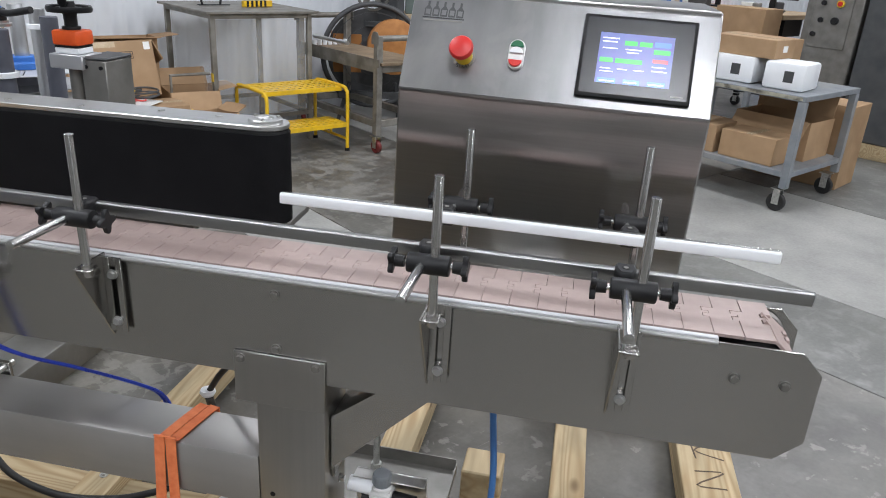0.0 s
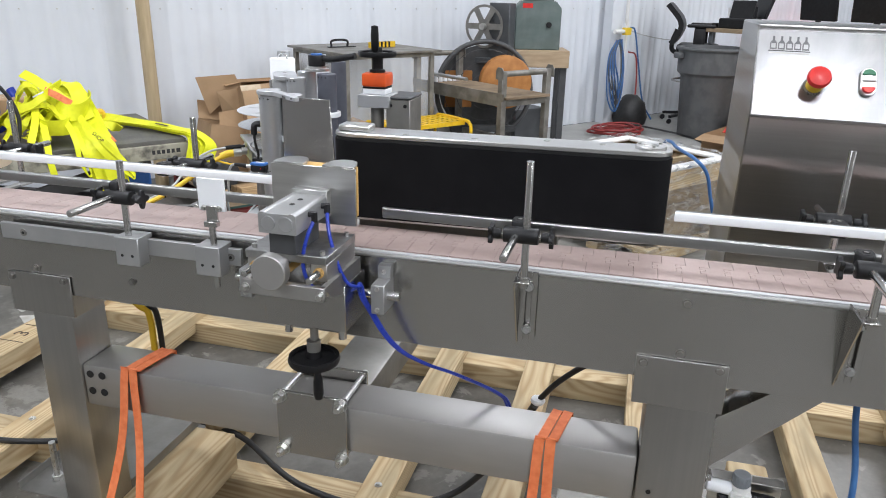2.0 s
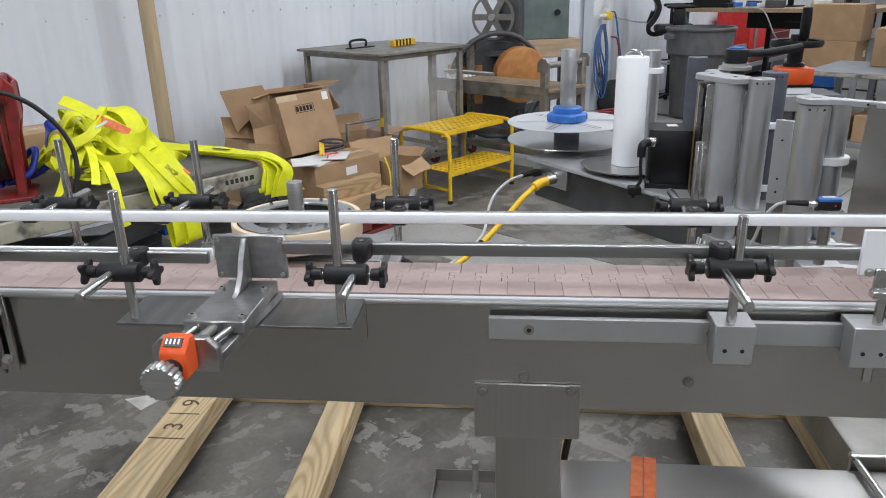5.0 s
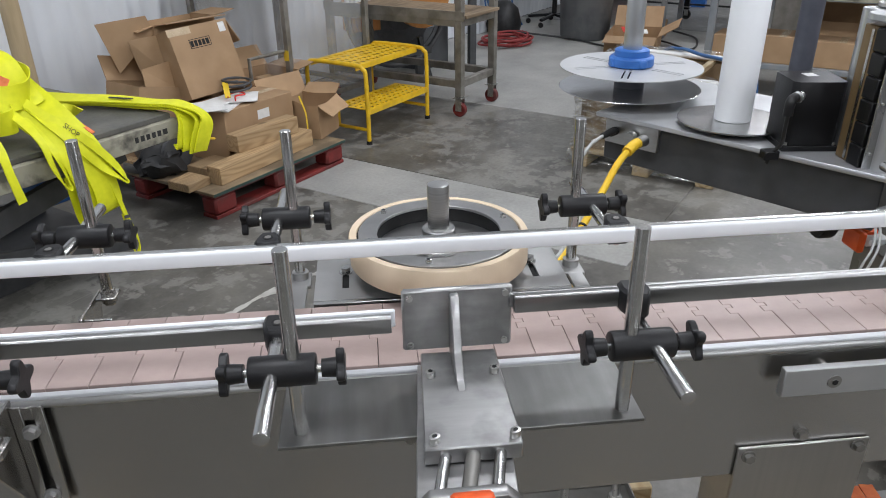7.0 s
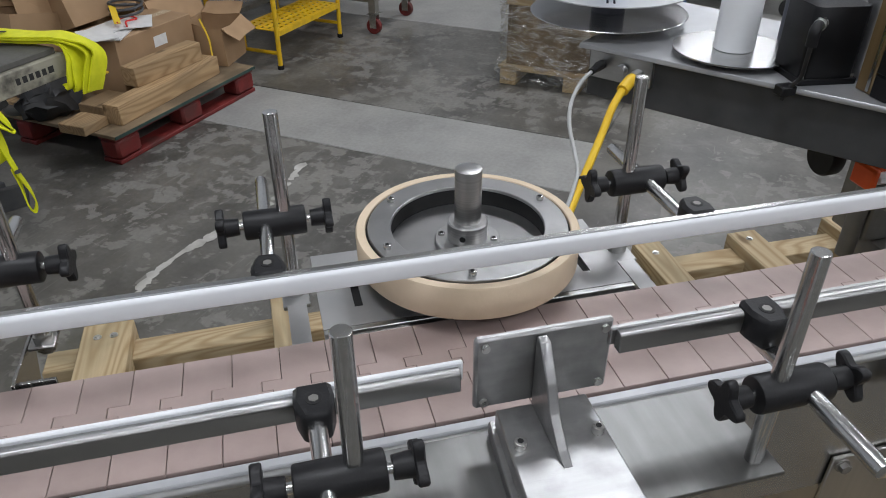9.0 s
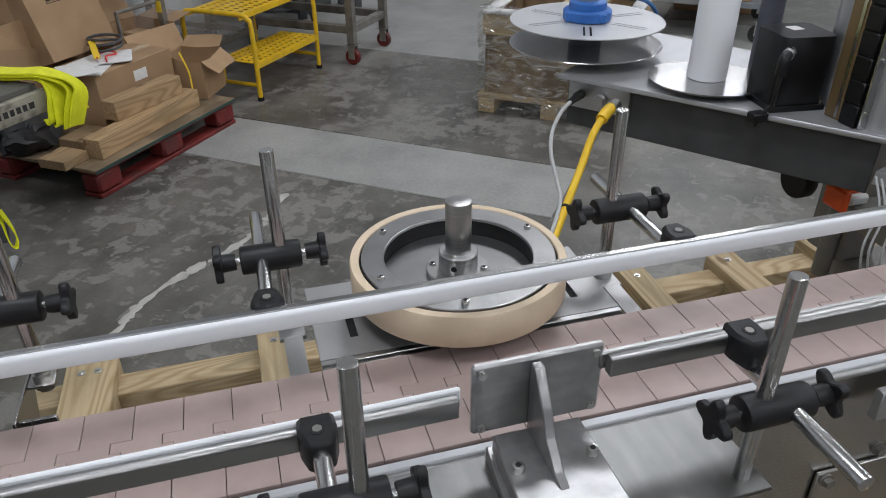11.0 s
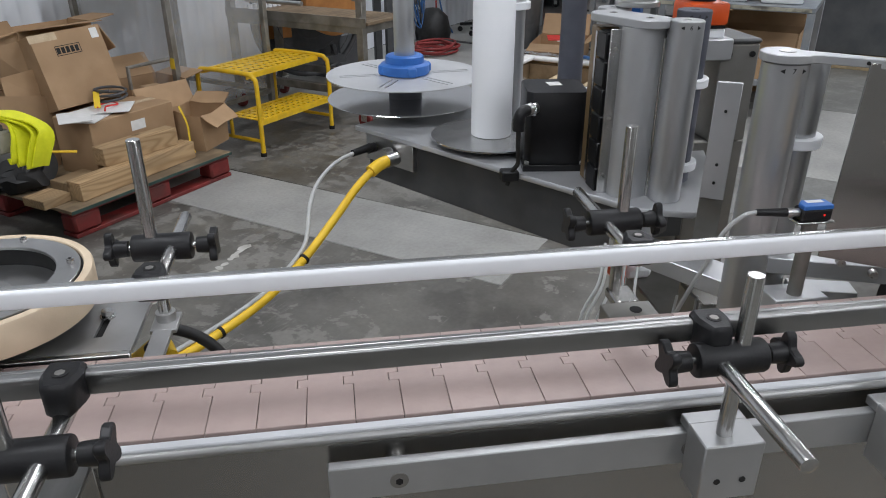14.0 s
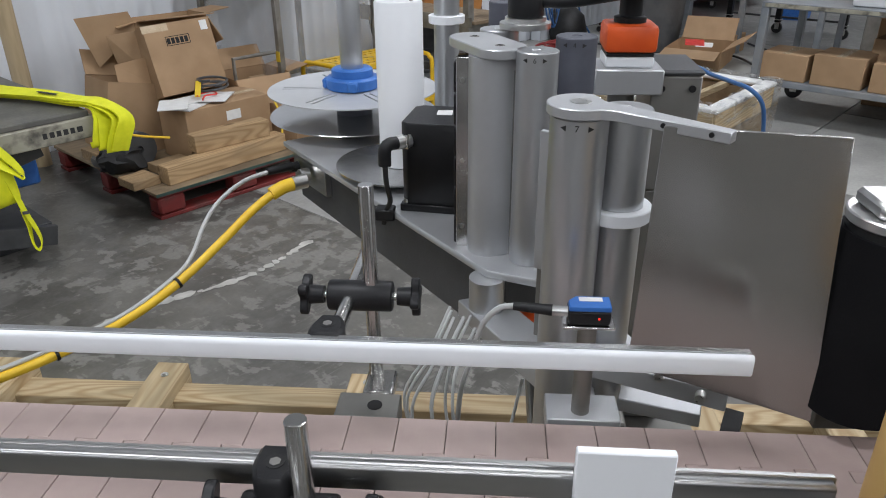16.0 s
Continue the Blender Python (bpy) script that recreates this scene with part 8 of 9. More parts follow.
# folds on top of the heap
sling(0.075, [(0.15, 0.02, 0.31, (1, 0, 0.1)), (0.165, -0.10, 0.325, (1, 0.1, 0.2)), (0.175, -0.18, 0.30, (1, 0, 0.2)), (0.185, -0.225, 0.22, (1, 0, 0.3)), (0.20, -0.25, 0.15, (0.9, -0.3, 0.5))])
sling(0.085, [(0.24, -0.10, 0.25, (0.3, 0.2, 1)), (0.22, -0.22, 0.235, (0.3, 0.1, 1)), (0.16, -0.285, 0.205, (0.35, 0, 1)), (0.08, -0.27, 0.205, (0.3, 0.2, 0.9)), (0.06, -0.20, 0.23, (0.2, 0.6, 0.7))], "sling_fold")
sling(0.080, [(-0.04, -0.19, 0.15, (0.1, -0.2, 1)), (-0.01, -0.27, 0.13, (0.1, -0.3, 1)), (0.045, -0.29, 0.125, (0.1, -0.2, 1)), (0.10, -0.275, 0.125, (0.1, 0.1, 1)), (0.13, -0.21, 0.14, (0, 0.3, 1))], "sling_fold")
sling(0.05, [(-0.045, -0.03, 0.385, (0.3, 0.6, 0.6)), (0.0, -0.10, 0.355, (0.3, 0.6, 0.7)), (0.06, -0.18, 0.30, (0.35, 0.5, 0.75)), (0.12, -0.235, 0.245, (0.4, 0.3, 0.8)), (0.19, -0.25, 0.20, (0.4, 0.2, 0.9))])
sling(0.05, [(-0.10, -0.12, 0.20, (0.2, 1, 0.3)), (-0.105, -0.14, 0.28, (0.1, 1, 0.1)), (-0.06, -0.14, 0.335, (0.1, 1, 0.4)), (-0.01, -0.14, 0.32, (0.2, 1, 0.2)), (0.02, -0.15, 0.26, (0.3, 1, 0.2))], "sling_loop")
sling(0.042, [(-0.12, -0.20, 0.22, D), (-0.05, -0.24, 0.25, (0.4, 0.3, 0.8)), (0.0, -0.24, 0.285, (0.5, 0.4, 0.7)), (0.05, -0.19, 0.31, (0.4, 0.5, 0.7)), (0.12, -0.08, 0.33, (0.5, 0.7, 0.3))])
sling(0.034, [(0.02, -0.20, 0.315, (0.3, 0.1, 0.9)), (0.07, -0.235, 0.285, (0.4, 0.2, 0.9)), (0.125, -0.262, 0.245, (0.4, 0.1, 0.9))], "orange_lining", ORANGE_STRAP, "orange sling lining")
sling(0.012, [(0.262, -0.30, 0.125, U), (0.29, -0.315, 0.07, U), (0.315, -0.33, 0.03, U)], "orange_lining", ORANGE_STRAP)
sling(0.05, [(-0.14, -0.02, 0.20, V), (-0.125, -0.05, 0.28, V), (-0.09, -0.06, 0.30, V)], "blue_sling", BLUE_TUBE, "dark blue sling end")
writing("lettering", "SHOP", 0.026, INK, sl, Matrix(((0.65, 0.76, 0, 0.232), (0, 0, -1, -0.337), (-0.76, 0.65, 0, 0.062), (0, 0, 0, 1))))
part("white_tag", add_bar(bmesh.new(), (-0.02, -0.262, 0.272), (0.03, -0.268, 0.295), 0.03, 0.003), PAPER, sl)
s2 = thing("lifting_slings", "flat bundle of yellow slings draped over the table corner", "lifting slings", bpose(0.85, 4.60, 0.6225))
for k in range(4):
    o, h = 0.020 * k, 0.007 * k
    lie = [(-0.14, 0.55 - o, 0.015 + h), (-0.03, 0.38 - o, 0.022 + h), (0.07, 0.18 - o, 0.020 + h), (0.16, 0.0 - o, 0.018 + h), (0.225, -0.20 - o * 0.4, 0.012 + h), (0.262, -0.315, 0.012 + h)]
    fall = ([(0.262, -0.352, -0.03), (0.245, -0.358, -0.09), (0.235, -0.355, -0.135), (0.238, -0.340, -0.128)], [(0.272, -0.356, -0.03), (0.262, -0.364, -0.10), (0.255, -0.362, -0.150), (0.258, -0.345, -0.140)],
            [(0.305, -0.362, -0.01), (0.318, -0.380, -0.06), (0.292, -0.376, -0.130), (0.285, -0.366, -0.172)], [(0.315, -0.366, 0.0), (0.338, -0.388, -0.05), (0.312, -0.386, -0.115), (0.296, -0.374, -0.170)])[k]
    turn = [(0.5, 0.1, 0.35), (0.6, 0.2, 0.3), (0.7, 0.3, 0.15), (0.8, 0.3, 0.1), (0.9, 0.35, 0), (1, 0.3, 0)]
    turn += [(1, 0.2, 0), (1, 0.1, 0.1), (1, 0.1, 0), (1, 0.1, 0)] if k < 2 else [(0.9, 0.2, -0.35), (0.75, 0.1, -0.6), (0.8, 0.1, -0.35), (1, 0.1, 0)]
    part("sling", ribbon(lie + fall, (0.075, 0.07, 0.085, 0.075)[k], 0.0055, turn, 6), STRAP_YELLOW, s2)
part("print_bar", add_bar(bmesh.new(), (0.150, -0.05, 0.0475), (0.185, -0.15, 0.0455), 0.016, 0.001), INK, s2)
solo("dark_ring", lathe([(0.10, 0), (0.13, 0), (0.13, 0.02), (0.10, 0.02)], 32, closed=True), RUBBER, "dark ring lying on the lift table", "ring", bpose(0.80, 4.98, 0.6225))
solo("yellow_block", box(-0.04, 0.04, -0.035, 0.035, 0, 0.07, 0.012), YELLOW_PAINT, "dirty yellow block on the lift table", "block", bpose(0.78, 4.95, 0.6435))
closed_box("cardboard_box", "low brown box lying behind the slings", 0.1, 0.55, 4.95, 5.2, 0.6225, 0.80, PB, "", "x")

# hose reel on the lift table
hr = thing("hose_reel", "dirty red hose reel with black hose on the lift table", "hose reel", bpose(0.105, 4.51, 0.6225, -21.5))
for x, r in ((-0.082, 0.185), (-0.012, 0.165)):
    part("side_disc", lathe([(0.03, 0), (r - 0.005, 0), (r, 0.004), (r - 0.005, 0.008), (0.03, 0.008)], 40, (x, 0.07, 0.225), "x", True), RED_REEL, hr)
part("hose_pack", lathe([(0.05, -0.073), (0.145, -0.073), (0.155, -0.06), (0.150, -0.045), (0.156, -0.030), (0.148, -0.013), (0.05, -0.013)], 36, (0, 0.07, 0.225), "x", True), RUBBER, hr, "wound black hose")
part("axle_hub", lathe([(0.0, 0), (0.045, 0), (0.04, 0.015), (0.018, 0.02), (0.018, 0.03), (0.0, 0.03)], 20, (-0.112, 0.07, 0.225), "x", True), STEEL_DULL, hr)
for y in (-0.035, 0.15):
    part("side_arm", prism([(0.03, y, 0.482), (0.062, y, 0.447), (0.062, y, 0.335), (0.042, y, 0.25), (0.030, y, 0.0), (-0.008, y, 0.0), (0.006, y, 0.25), (0.012, y, 0.38), (-0.02, y, 0.40), (-0.02, y, 0.482)], (0, 0.03, 0), 0.004), RED_REEL, hr)
part("side_plate", box(0.050, 0.058, -0.005, 0.15, 0.31, 0.46, 0.002), RED_REEL, hr)
part("top_box", box(-0.068, 0.032, -0.045, 0.16, 0.385, 0.487, 0.008, 2), RED_REEL, hr)
part("base", box(-0.10, 0.06, -0.06, 0.19, 0.0, 0.016, 0.003), RED_REEL, hr)
part("hose_outlet", box(-0.045, 0.012, -0.078, -0.0455, 0.405, 0.465, 0.012, 2), BLACK_PLASTIC, hr, "black roller outlet")
part("inlet_post", cyl((-0.03, 0.06, 0.488), (-0.03, 0.06, 0.55), 0.018, seg=18), BLUE_TUBE, hr)
part("rubber_stop", lathe([(0.0, 0), (0.030, 0), (0.036, 0.005), (0.036, 0.017), (0.030, 0.022), (0.0, 0.022)], 28, (-0.03, 0.06, 0.55)), RUBBER, hr, "black rubber stop")
part("yellow_hose", tube([(-0.03, 0.06, 0.573), (-0.035, 0.06, 0.60), (-0.06, 0.05, 0.63), (-0.11, 0.04, 0.63), (-0.16, 0.03, 0.58), (-0.17, 0.03, 0.50)], 0.013, 10, 6), OLD_LUMBER, hr, "faded yellow hose")
bh = tube([(0.085, 4.44, 1.060), (0.13, 4.41, 1.040), (0.20, 4.40, 0.985), (0.265, 4.385, 0.895), (0.293, 4.37, 0.80), (0.285, 4.36, 0.71), (0.26, 4.36, 0.636)], 0.0095, 10, 8)
bh.transform(hr.matrix_basis.inverted() @ PB)
part("black_hose", bh, RUBBER, hr)
solo("webbing_coil", tube([(0.0, 0.0, 0.03), (0.1, 0.05, 0.10), (0.16, 0.0, 0.16), (0.10, -0.08, 0.08), (0.02, -0.05, 0.05), (0.12, 0.02, 0.04), (0.2, -0.03, 0.09)], 0.014, 10, 6), BLUE_TUBE, "blue webbing bundle beside the reel", "webbing", bpose(0.08, 4.66, 0.625))
fb = thing("hand_tools", "orange and blue tools lying on the lift table", "tools", bpose(-0.28, 4.42, 0.6225))
for k, (mt, y) in enumerate(((ORANGE_PLASTIC, 0.0), (BLUE_PLASTIC, 0.06), (YELLOW_PLASTIC, -0.05))):
    part("tool_grip", tube([(-0.08, y, 0.02), (0.0, y + 0.01, 0.035), (0.10, y - 0.01, 0.02)], 0.017, 10, 5), mt, fb)

# steel-framed stand with clear sides
cage = thing("steel_stand", "bare steel angle stand with clear plastic sides", "stand", bpose(2.49, 4.96))
cw, cd, chh = 0.80, 0.84, 0.96
for x in (0.0, cw - 0.035):
    for y in (0.0, cd - 0.035):
        part("leg", box(x, x + 0.035, y, y + 0.035, 0, chh, 0.002), GREY_FRAME, cage)
for z in (chh - 0.035, 0.20):
    for a, b in (((0.035, 0.0175), (cw - 0.035, 0.0175)), ((0.035, cd - 0.0175), (cw - 0.035, cd - 0.0175))):
        part("rail", add_bar(bmesh.new(), (*a, z + 0.017), (*b, z + 0.017), 0.03, 0.03, 0.002), GREY_FRAME, cage)
    for a, b in (((0.0175, 0.035), (0.0175, cd - 0.035)), ((cw - 0.0175, 0.035), (cw - 0.0175, cd - 0.035))):
        part("rail", add_bar(bmesh.new(), (*a, z + 0.017), (*b, z + 0.017), 0.03, 0.03, 0.002), GREY_FRAME, cage)
part("top_sheet", box(-0.04, cw + 0.05, -0.03, cd + 0.02, chh + 0.001, chh + 0.018, 0.002), GREY_FRAME, cage, "scuffed grey top sheet")
part("clear_side", box(0.036, cw - 0.036, 0.038, 0.041, 0.24, chh - 0.04), ACRYLIC, cage, "clear plastic side sheet")
part("clear_side", box(0.038, 0.041, 0.045, cd - 0.045, 0.24, chh - 0.04), ACRYLIC, cage, "clear plastic side sheet")
for y in (-0.05,):
    part("low_bar", tube([(-0.30, 0.02, 0.30), (-0.30, 0.02, 0.56), (-0.02, 0.02, 0.56)], 0.012, 8, 1, False), GREY_FRAME, cage)
part("yellow_tag", box(-0.004, -0.001, -0.002, 0.034, 0.50, 0.56), YELLOW_PLASTIC, cage)
hd_ = thing("lift_off_handle", "black pull handle lying on the stand", "handle", bpose(2.72, 5.45, 0.979))
part("handle", tube([(-0.07, 0, 0), (-0.065, 0, 0.05), (0.065, 0, 0.05), (0.07, 0, 0)], 0.009, 8, 4), BLACK_PLASTIC, hd_)
part("foot", box(-0.10, 0.14, -0.02, 0.02, 0.0, 0.006, 0.001), BLACK_PLASTIC, hd_)
lv = thing("spirit_level", "small yellow and black level on the stand", "level", bpose(3.02, 5.30, 0.979, 10))
part("body", box(-0.13, 0.13, -0.02, 0.02, 0.0, 0.045, 0.004), YELLOW_PAINT, lv)
for k in range(5):
    part("band", box(-0.11 + 0.04 * k, -0.09 + 0.04 * k, -0.0205, 0.0205, 0.002, 0.0455), BLACK_PLASTIC, lv)

# yellow step stool
st_ = thing("step_stool", "yellow steel two-step stool with perforated treads", "step stool", bpose(2.67, 4.53))
sw_, sd_ = 0.66, 0.46
for x in (0.0, sw_):
    pts = [(x, 0.0, 0.012), (x, 0.0, 0.40), (x, 0.02, 0.455), (x, 0.075, 0.475), (x, sd_ - 0.075, 0.475), (x, sd_ - 0.02, 0.455), (x, sd_, 0.40), (x, sd_, 0.012)]
    part("side_frame", tube(pts, 0.0135, 12, 5), YELLOW_PAINT, st_)
    part("low_tie", cyl((x, 0.0, 0.09), (x, sd_, 0.09), 0.011, seg=12), YELLOW_PAINT, st_)
    part("step_post", cyl((x, 0.23, 0.09), (x, 0.23, 0.20), 0.011, seg=12), YELLOW_PAINT, st_)
    for y in (0.0, sd_):
        part("rubber_foot", cyl((x, y, 0.0), (x, y, 0.022), 0.019, seg=14), BLACK_PLASTIC, st_, "black rubber foot")


def tread(x0, x1, y0, y1, z):
    """A perforated tread: bars along and across, with open holes between."""
    bm = bmesh.new()
    n, k = 13, 5
    for i in range(n + 1):
        x = x0 + (x1 - x0) * i / n
        add_box(bm, x - 0.011, x + 0.011, y0, y1, z - 0.004, z)
    for j in range(k + 1):
        y = y0 + (y1 - y0) * j / k
        add_box(bm, x0 - 0.011, x1 + 0.011, y - 0.013, y + 0.013, z - 0.0035, z + 0.0005)
    add_box(bm, x0 - 0.012, x1 + 0.012, y0 - 0.016, y0 - 0.012, z - 0.03, z)
    add_box(bm, x0 - 0.012, x1 + 0.012, y1 + 0.012, y1 + 0.016, z - 0.03, z)
    return bm


part("tread", tread(0.014, sw_ - 0.014, 0.09, sd_ - 0.05, 0.472), YELLOW_PAINT, st_, "perforated yellow tread")
part("tread", tread(0.014, sw_ - 0.014, 0.005, 0.24, 0.215), YELLOW_PAINT, st_, "perforated yellow tread")


def caster(parent, x, y, r=0.05, wheel=None):
    c = bmesh.new()
    add_box(c, x - 0.04, x + 0.04, y - 0.035, y + 0.035, 2 * r + 0.028, 2 * r + 0.034)
    add_box(c, x - 0.026, x - 0.022, y - 0.025, y + 0.02, r * 0.8, 2 * r + 0.028)
    add_box(c, x + 0.022, x + 0.026, y - 0.025, y + 0.02, r * 0.8, 2 * r + 0.028)
    k = part("caster", c, GALV, parent)
    part("caster_wheel", lathe([(0.008, -0.017), (r - 0.004, -0.017), (r, -0.012), (r, 0.012), (r - 0.004, 0.017), (0.008, 0.017)], 26, (x, y, r), "x", True), wheel or RUBBER, k)
    return k


# heavy steel frame on casters
fr = thing("steel_frame_cart", "bare steel frame cart with brown shelf on red casters", "cart", bpose(3.48, 4.36))
fw, fd = 0.46, 1.10
for x in (0.0, fw):
    for y, zt in ((0.0, 0.86), (fd, 0.92)):
        part("post", box(x - 0.025, x + 0.025, y - 0.025, y + 0.025, 0.135, zt, 0.003), GREY_FRAME, fr)
    for z in (0.20, 0.60):
        part("side_rail", box(x - 0.022, x + 0.022, 0.025, fd - 0.025, z, z + 0.05, 0.003), GREY_FRAME, fr)
for y, zt in ((0.0, 0.86), (fd, 0.92)):
    for z in (0.20, 0.60):
        part("cross_rail", box(0.025, fw - 0.025, y - 0.022, y + 0.022, z, z + 0.05, 0.003), GREY_FRAME, fr)
    part("top_bar", cyl((-0.03, y, zt - 0.02), (fw + 0.03, y, zt - 0.02), 0.022, seg=18), GREY_FRAME, fr)
    for x in (-0.032, fw + 0.026):
        part("end_plate", prism([(x, y - 0.045, zt - 0.06), (x, y + 0.045, zt - 0.06), (x, y + 0.045, zt), (x, y + 0.025, zt + 0.03), (x, y - 0.025, zt + 0.03), (x, y - 0.045, zt)], (0.006, 0, 0), 0.001), GREY_FRAME, fr)
part("shelf", box(0.0, fw, -0.05, fd + 0.03, 0.652, 0.672, 0.002), OLD_WOOD, fr, "worn brown shelf board")
part("shelf_lip", box(-0.028, -0.022, -0.05, fd + 0.03, 0.64, 0.70, 0.001), GREY_FRAME, fr)
part("roller_bar", cyl((0.10, fd - 0.05, 0.74), (0.10, 0.55, 0.74), 0.016, seg=14), STEEL_LIGHT, fr)
for k in range(7):
    part("white_roller", cyl((0.06 + 0.05 * k, fd - 0.12, 0.675), (0.06 + 0.05 * k, fd - 0.12, 0.715), 0.018, seg=14), WHITE_PLASTIC, fr)
for x in (0.0, fw):
    for y in (0.0, fd):
        caster(fr, x, y, 0.05, RED_PAINT)

# round fan with orange blades, by the wall
fan = thing("floor_fan", "black ring guard fan with orange drum", "fan", bpose(4.10, 5.30, 0.0, -28))
ring = []
for k in range(49):
    a = 2 * math.pi * k / 48
    ring.append((0.43 * math.cos(a), 0, 0.57 + 0.43 * math.sin(a)))
part("guard_ring", tube(ring, 0.022, 10, 1, False), DARK_GREY, fan)
for k in range(0, 10, 3):
    r = 0.05 + 0.035 * k
    cc = [(r * math.cos(2 * math.pi * i / 32), -0.07 + 0.006 * k, 0.57 + r * math.sin(2 * math.pi * i / 32)) for i in range(33)]
    part("guard_wire", tube(cc, 0.003, 6, 1, False), DARK_GREY, fan)
part("drum", lathe([(0.0, 0.02), (0.215, 0.02), (0.23, 0.03), (0.23, 0.12), (0.0, 0.12)], 36, (0.17, -0.16, 0.66), "y"), RUST, fan, "orange drum")
part("back_box", box(-0.34, -0.08, 0.125, 0.30, 0.40, 0.74, 0.01), RUST, fan)
part("back_disc", lathe([(0.0, 0.13), (0.385, 0.13), (0.385, 0.145), (0.0, 0.145)], 40, (0, 0, 0.57), "y"), DARK_GREY, fan, "dark fan housing")
for x in (-0.25, 0.25):
    part("leg", add_bar(bmesh.new(), (x * 1.2, 0.02, 0.0), (x * 0.8, 0.02, 0.34), 0.04, 0.03, 0.003), DARK_GREY, fan)
part("axle_box", box(-0.3, 0.3, -0.02, 0.06, 0.20, 0.26, 0.004), DARK_GREY, fan)
# reel wheel and grey-green machine on a wooden stand
rs = thing("wire_reel", "perforated steel reel on a dark bracket", "reel", bpose(4.22, 5.42, 0.90, -68))
part("reel_rim", lathe([(0.165, 0), (0.185, 0), (0.185, 0.012), (0.165, 0.012)], 36, (0, -0.08, 0.22), "y", True), STEEL_DULL, rs)
part("reel_boss", lathe([(0.02, 0), (0.06, 0), (0.06, 0.012), (0.02, 0.012)], 24, (0, -0.08, 0.22), "y", True), STEEL_DULL, rs)
for k in range(6):
    a = radians(60 * k)
    part("spoke", add_bar(bmesh.new(), (0.055 * math.cos(a), -0.074, 0.22 + 0.055 * math.sin(a)), (0.17 * math.cos(a), -0.074, 0.22 + 0.17 * math.sin(a)), 0.010, 0.05), STEEL_DULL, rs)
part("hub", cyl((0, -0.12, 0.22), (0, 0.05, 0.22), 0.028, seg=18), STEEL_LIGHT, rs)
part("bracket", box(0.02, 0.22, -0.02, 0.10, -0.05, 0.42, 0.005), CABINET_DARK, rs)
part("foot", box(-0.15, 0.25, -0.10, 0.14, -0.10, -0.05, 0.005), CABINET_DARK, rs)
ws = thing("wooden_stand", "rough wooden stand on dark legs", "stand", bpose(4.42, 5.28, 0, -38))
part("top", box(-0.06, 0.50, -0.05, 0.40, 0.77, 0.92, 0.004), BENCH_TOP, ws)
for x in (-0.05, 0.43):
    for y in (0.0, 0.32):
        part("leg", box(x, x + 0.06, y, y + 0.06, 0.0, 0.7695, 0.003), DARK_GREY, ws)
gm = thing("green_machine", "grey-green enamelled machine on the wooden stand", "machine", bpose(4.43, 5.29, 0.9205, -38))
part("cabinet", prism([(0, 0, 0), (0.41, 0, 0), (0.41, 0, 0.36), (0.36, 0, 0.42), (0.06, 0, 0.42), (0, 0, 0.36)], (0, 0.32, 0), 0.008), GREEN_CABINET, gm)
part("top_cap", box(0.08, 0.34, 0.05, 0.28, 0.421, 0.435, 0.004), GREEN_CABINET, gm)
part("knob", cyl((0.30, -0.02, 0.22), (0.30, 0, 0.22), 0.025, seg=16), BLACK_PLASTIC, gm)
part("red_mark", box(0.06, 0.15, -0.0012, -0.0003, 0.36, 0.40), RED_PLASTIC, gm)
solo("floor_stand_box", box(-0.2, 0.2, -0.15, 0.15, 0, 0.35, 0.005), CABINET_DARK, "dark box under the wooden stand", "box", bpose(4.75, 5.5))

# wall column, pipes and hoses
solo("wall_column", box(-0.09, 0.09, -0.06, 0.06, 0, 5.4, 0.004), WALL_WHITE, "white painted steel column at the wall", "column", bpose(6.42, 5.86), kind="structure")
solo("conduit_box", box(-0.10, 0.10, -0.05, 0.05, 0, 0.45, 0.006), CART_GREY, "grey electrical box on the wall", "electrical box", bpose(5.95, 5.86, 1.55))
solo("conduit", cyl((0, 0, 2.0), (0, 0, 5.4), 0.014, seg=12), GALV, "thin steel conduit on the wall", "conduit", bpose(5.95, 5.87))
pp = thing("air_drop", "white pipe air drop with valves and hanging hoses", "air pipe", bpose(6.50, 5.72))
part("pipe", cyl((0, 0, 0.15), (0, 0, 1.15), 0.017, seg=14), PVC, pp)
part("elbow_pipe", tube([(0, 0, 1.02), (-0.16, 0, 1.02), (-0.20, 0, 1.02)], 0.022, 12, 3), PVC, pp)
part("riser_pipe", cyl((0.03, 0.04, 1.1), (0.03, 0.04, 5.4), 0.02, seg=12), PVC, pp)
part("valve", box(-0.05, 0.05, -0.03, 0.03, 0.98, 1.06, 0.006), YELLOW_PLASTIC, pp, "small yellow valve")
for k in range(13):
    dx, dz = 0.011 * (k % 5), 0.035 * ((k * 5) % 7)
    x0, x1 = -0.30 + 0.009 * k, -0.06 - 0.006 * ((k * 3) % 8)
    part("hose_loop", tube([(-0.20 + dx, -0.04, 0.93), (x0 - 0.02, -0.05, 0.74), (x0, -0.06 - 0.004 * k, 0.34 + dz), ((x0 + x1) / 2, -0.08, 0.16 + dz), (x1, -0.06, 0.36 + dz), (x1 - 0.01, -0.05, 0.74), (-0.16 + dx, -0.04, 0.94)], 0.0075, 8, 6), (BLUE_HOSE, CABINET_DARK, DARK_GREY, BLUE_HOSE)[k % 4], pp)
part("blue_line", tube([(0.04, -0.02, 1.06), (0.12, -0.02, 1.02), (0.20, -0.04, 0.70), (0.30, -0.08, 0.25), (0.42, -0.14, 0.03)], 0.009, 8, 8), BLUE_HOSE, pp)
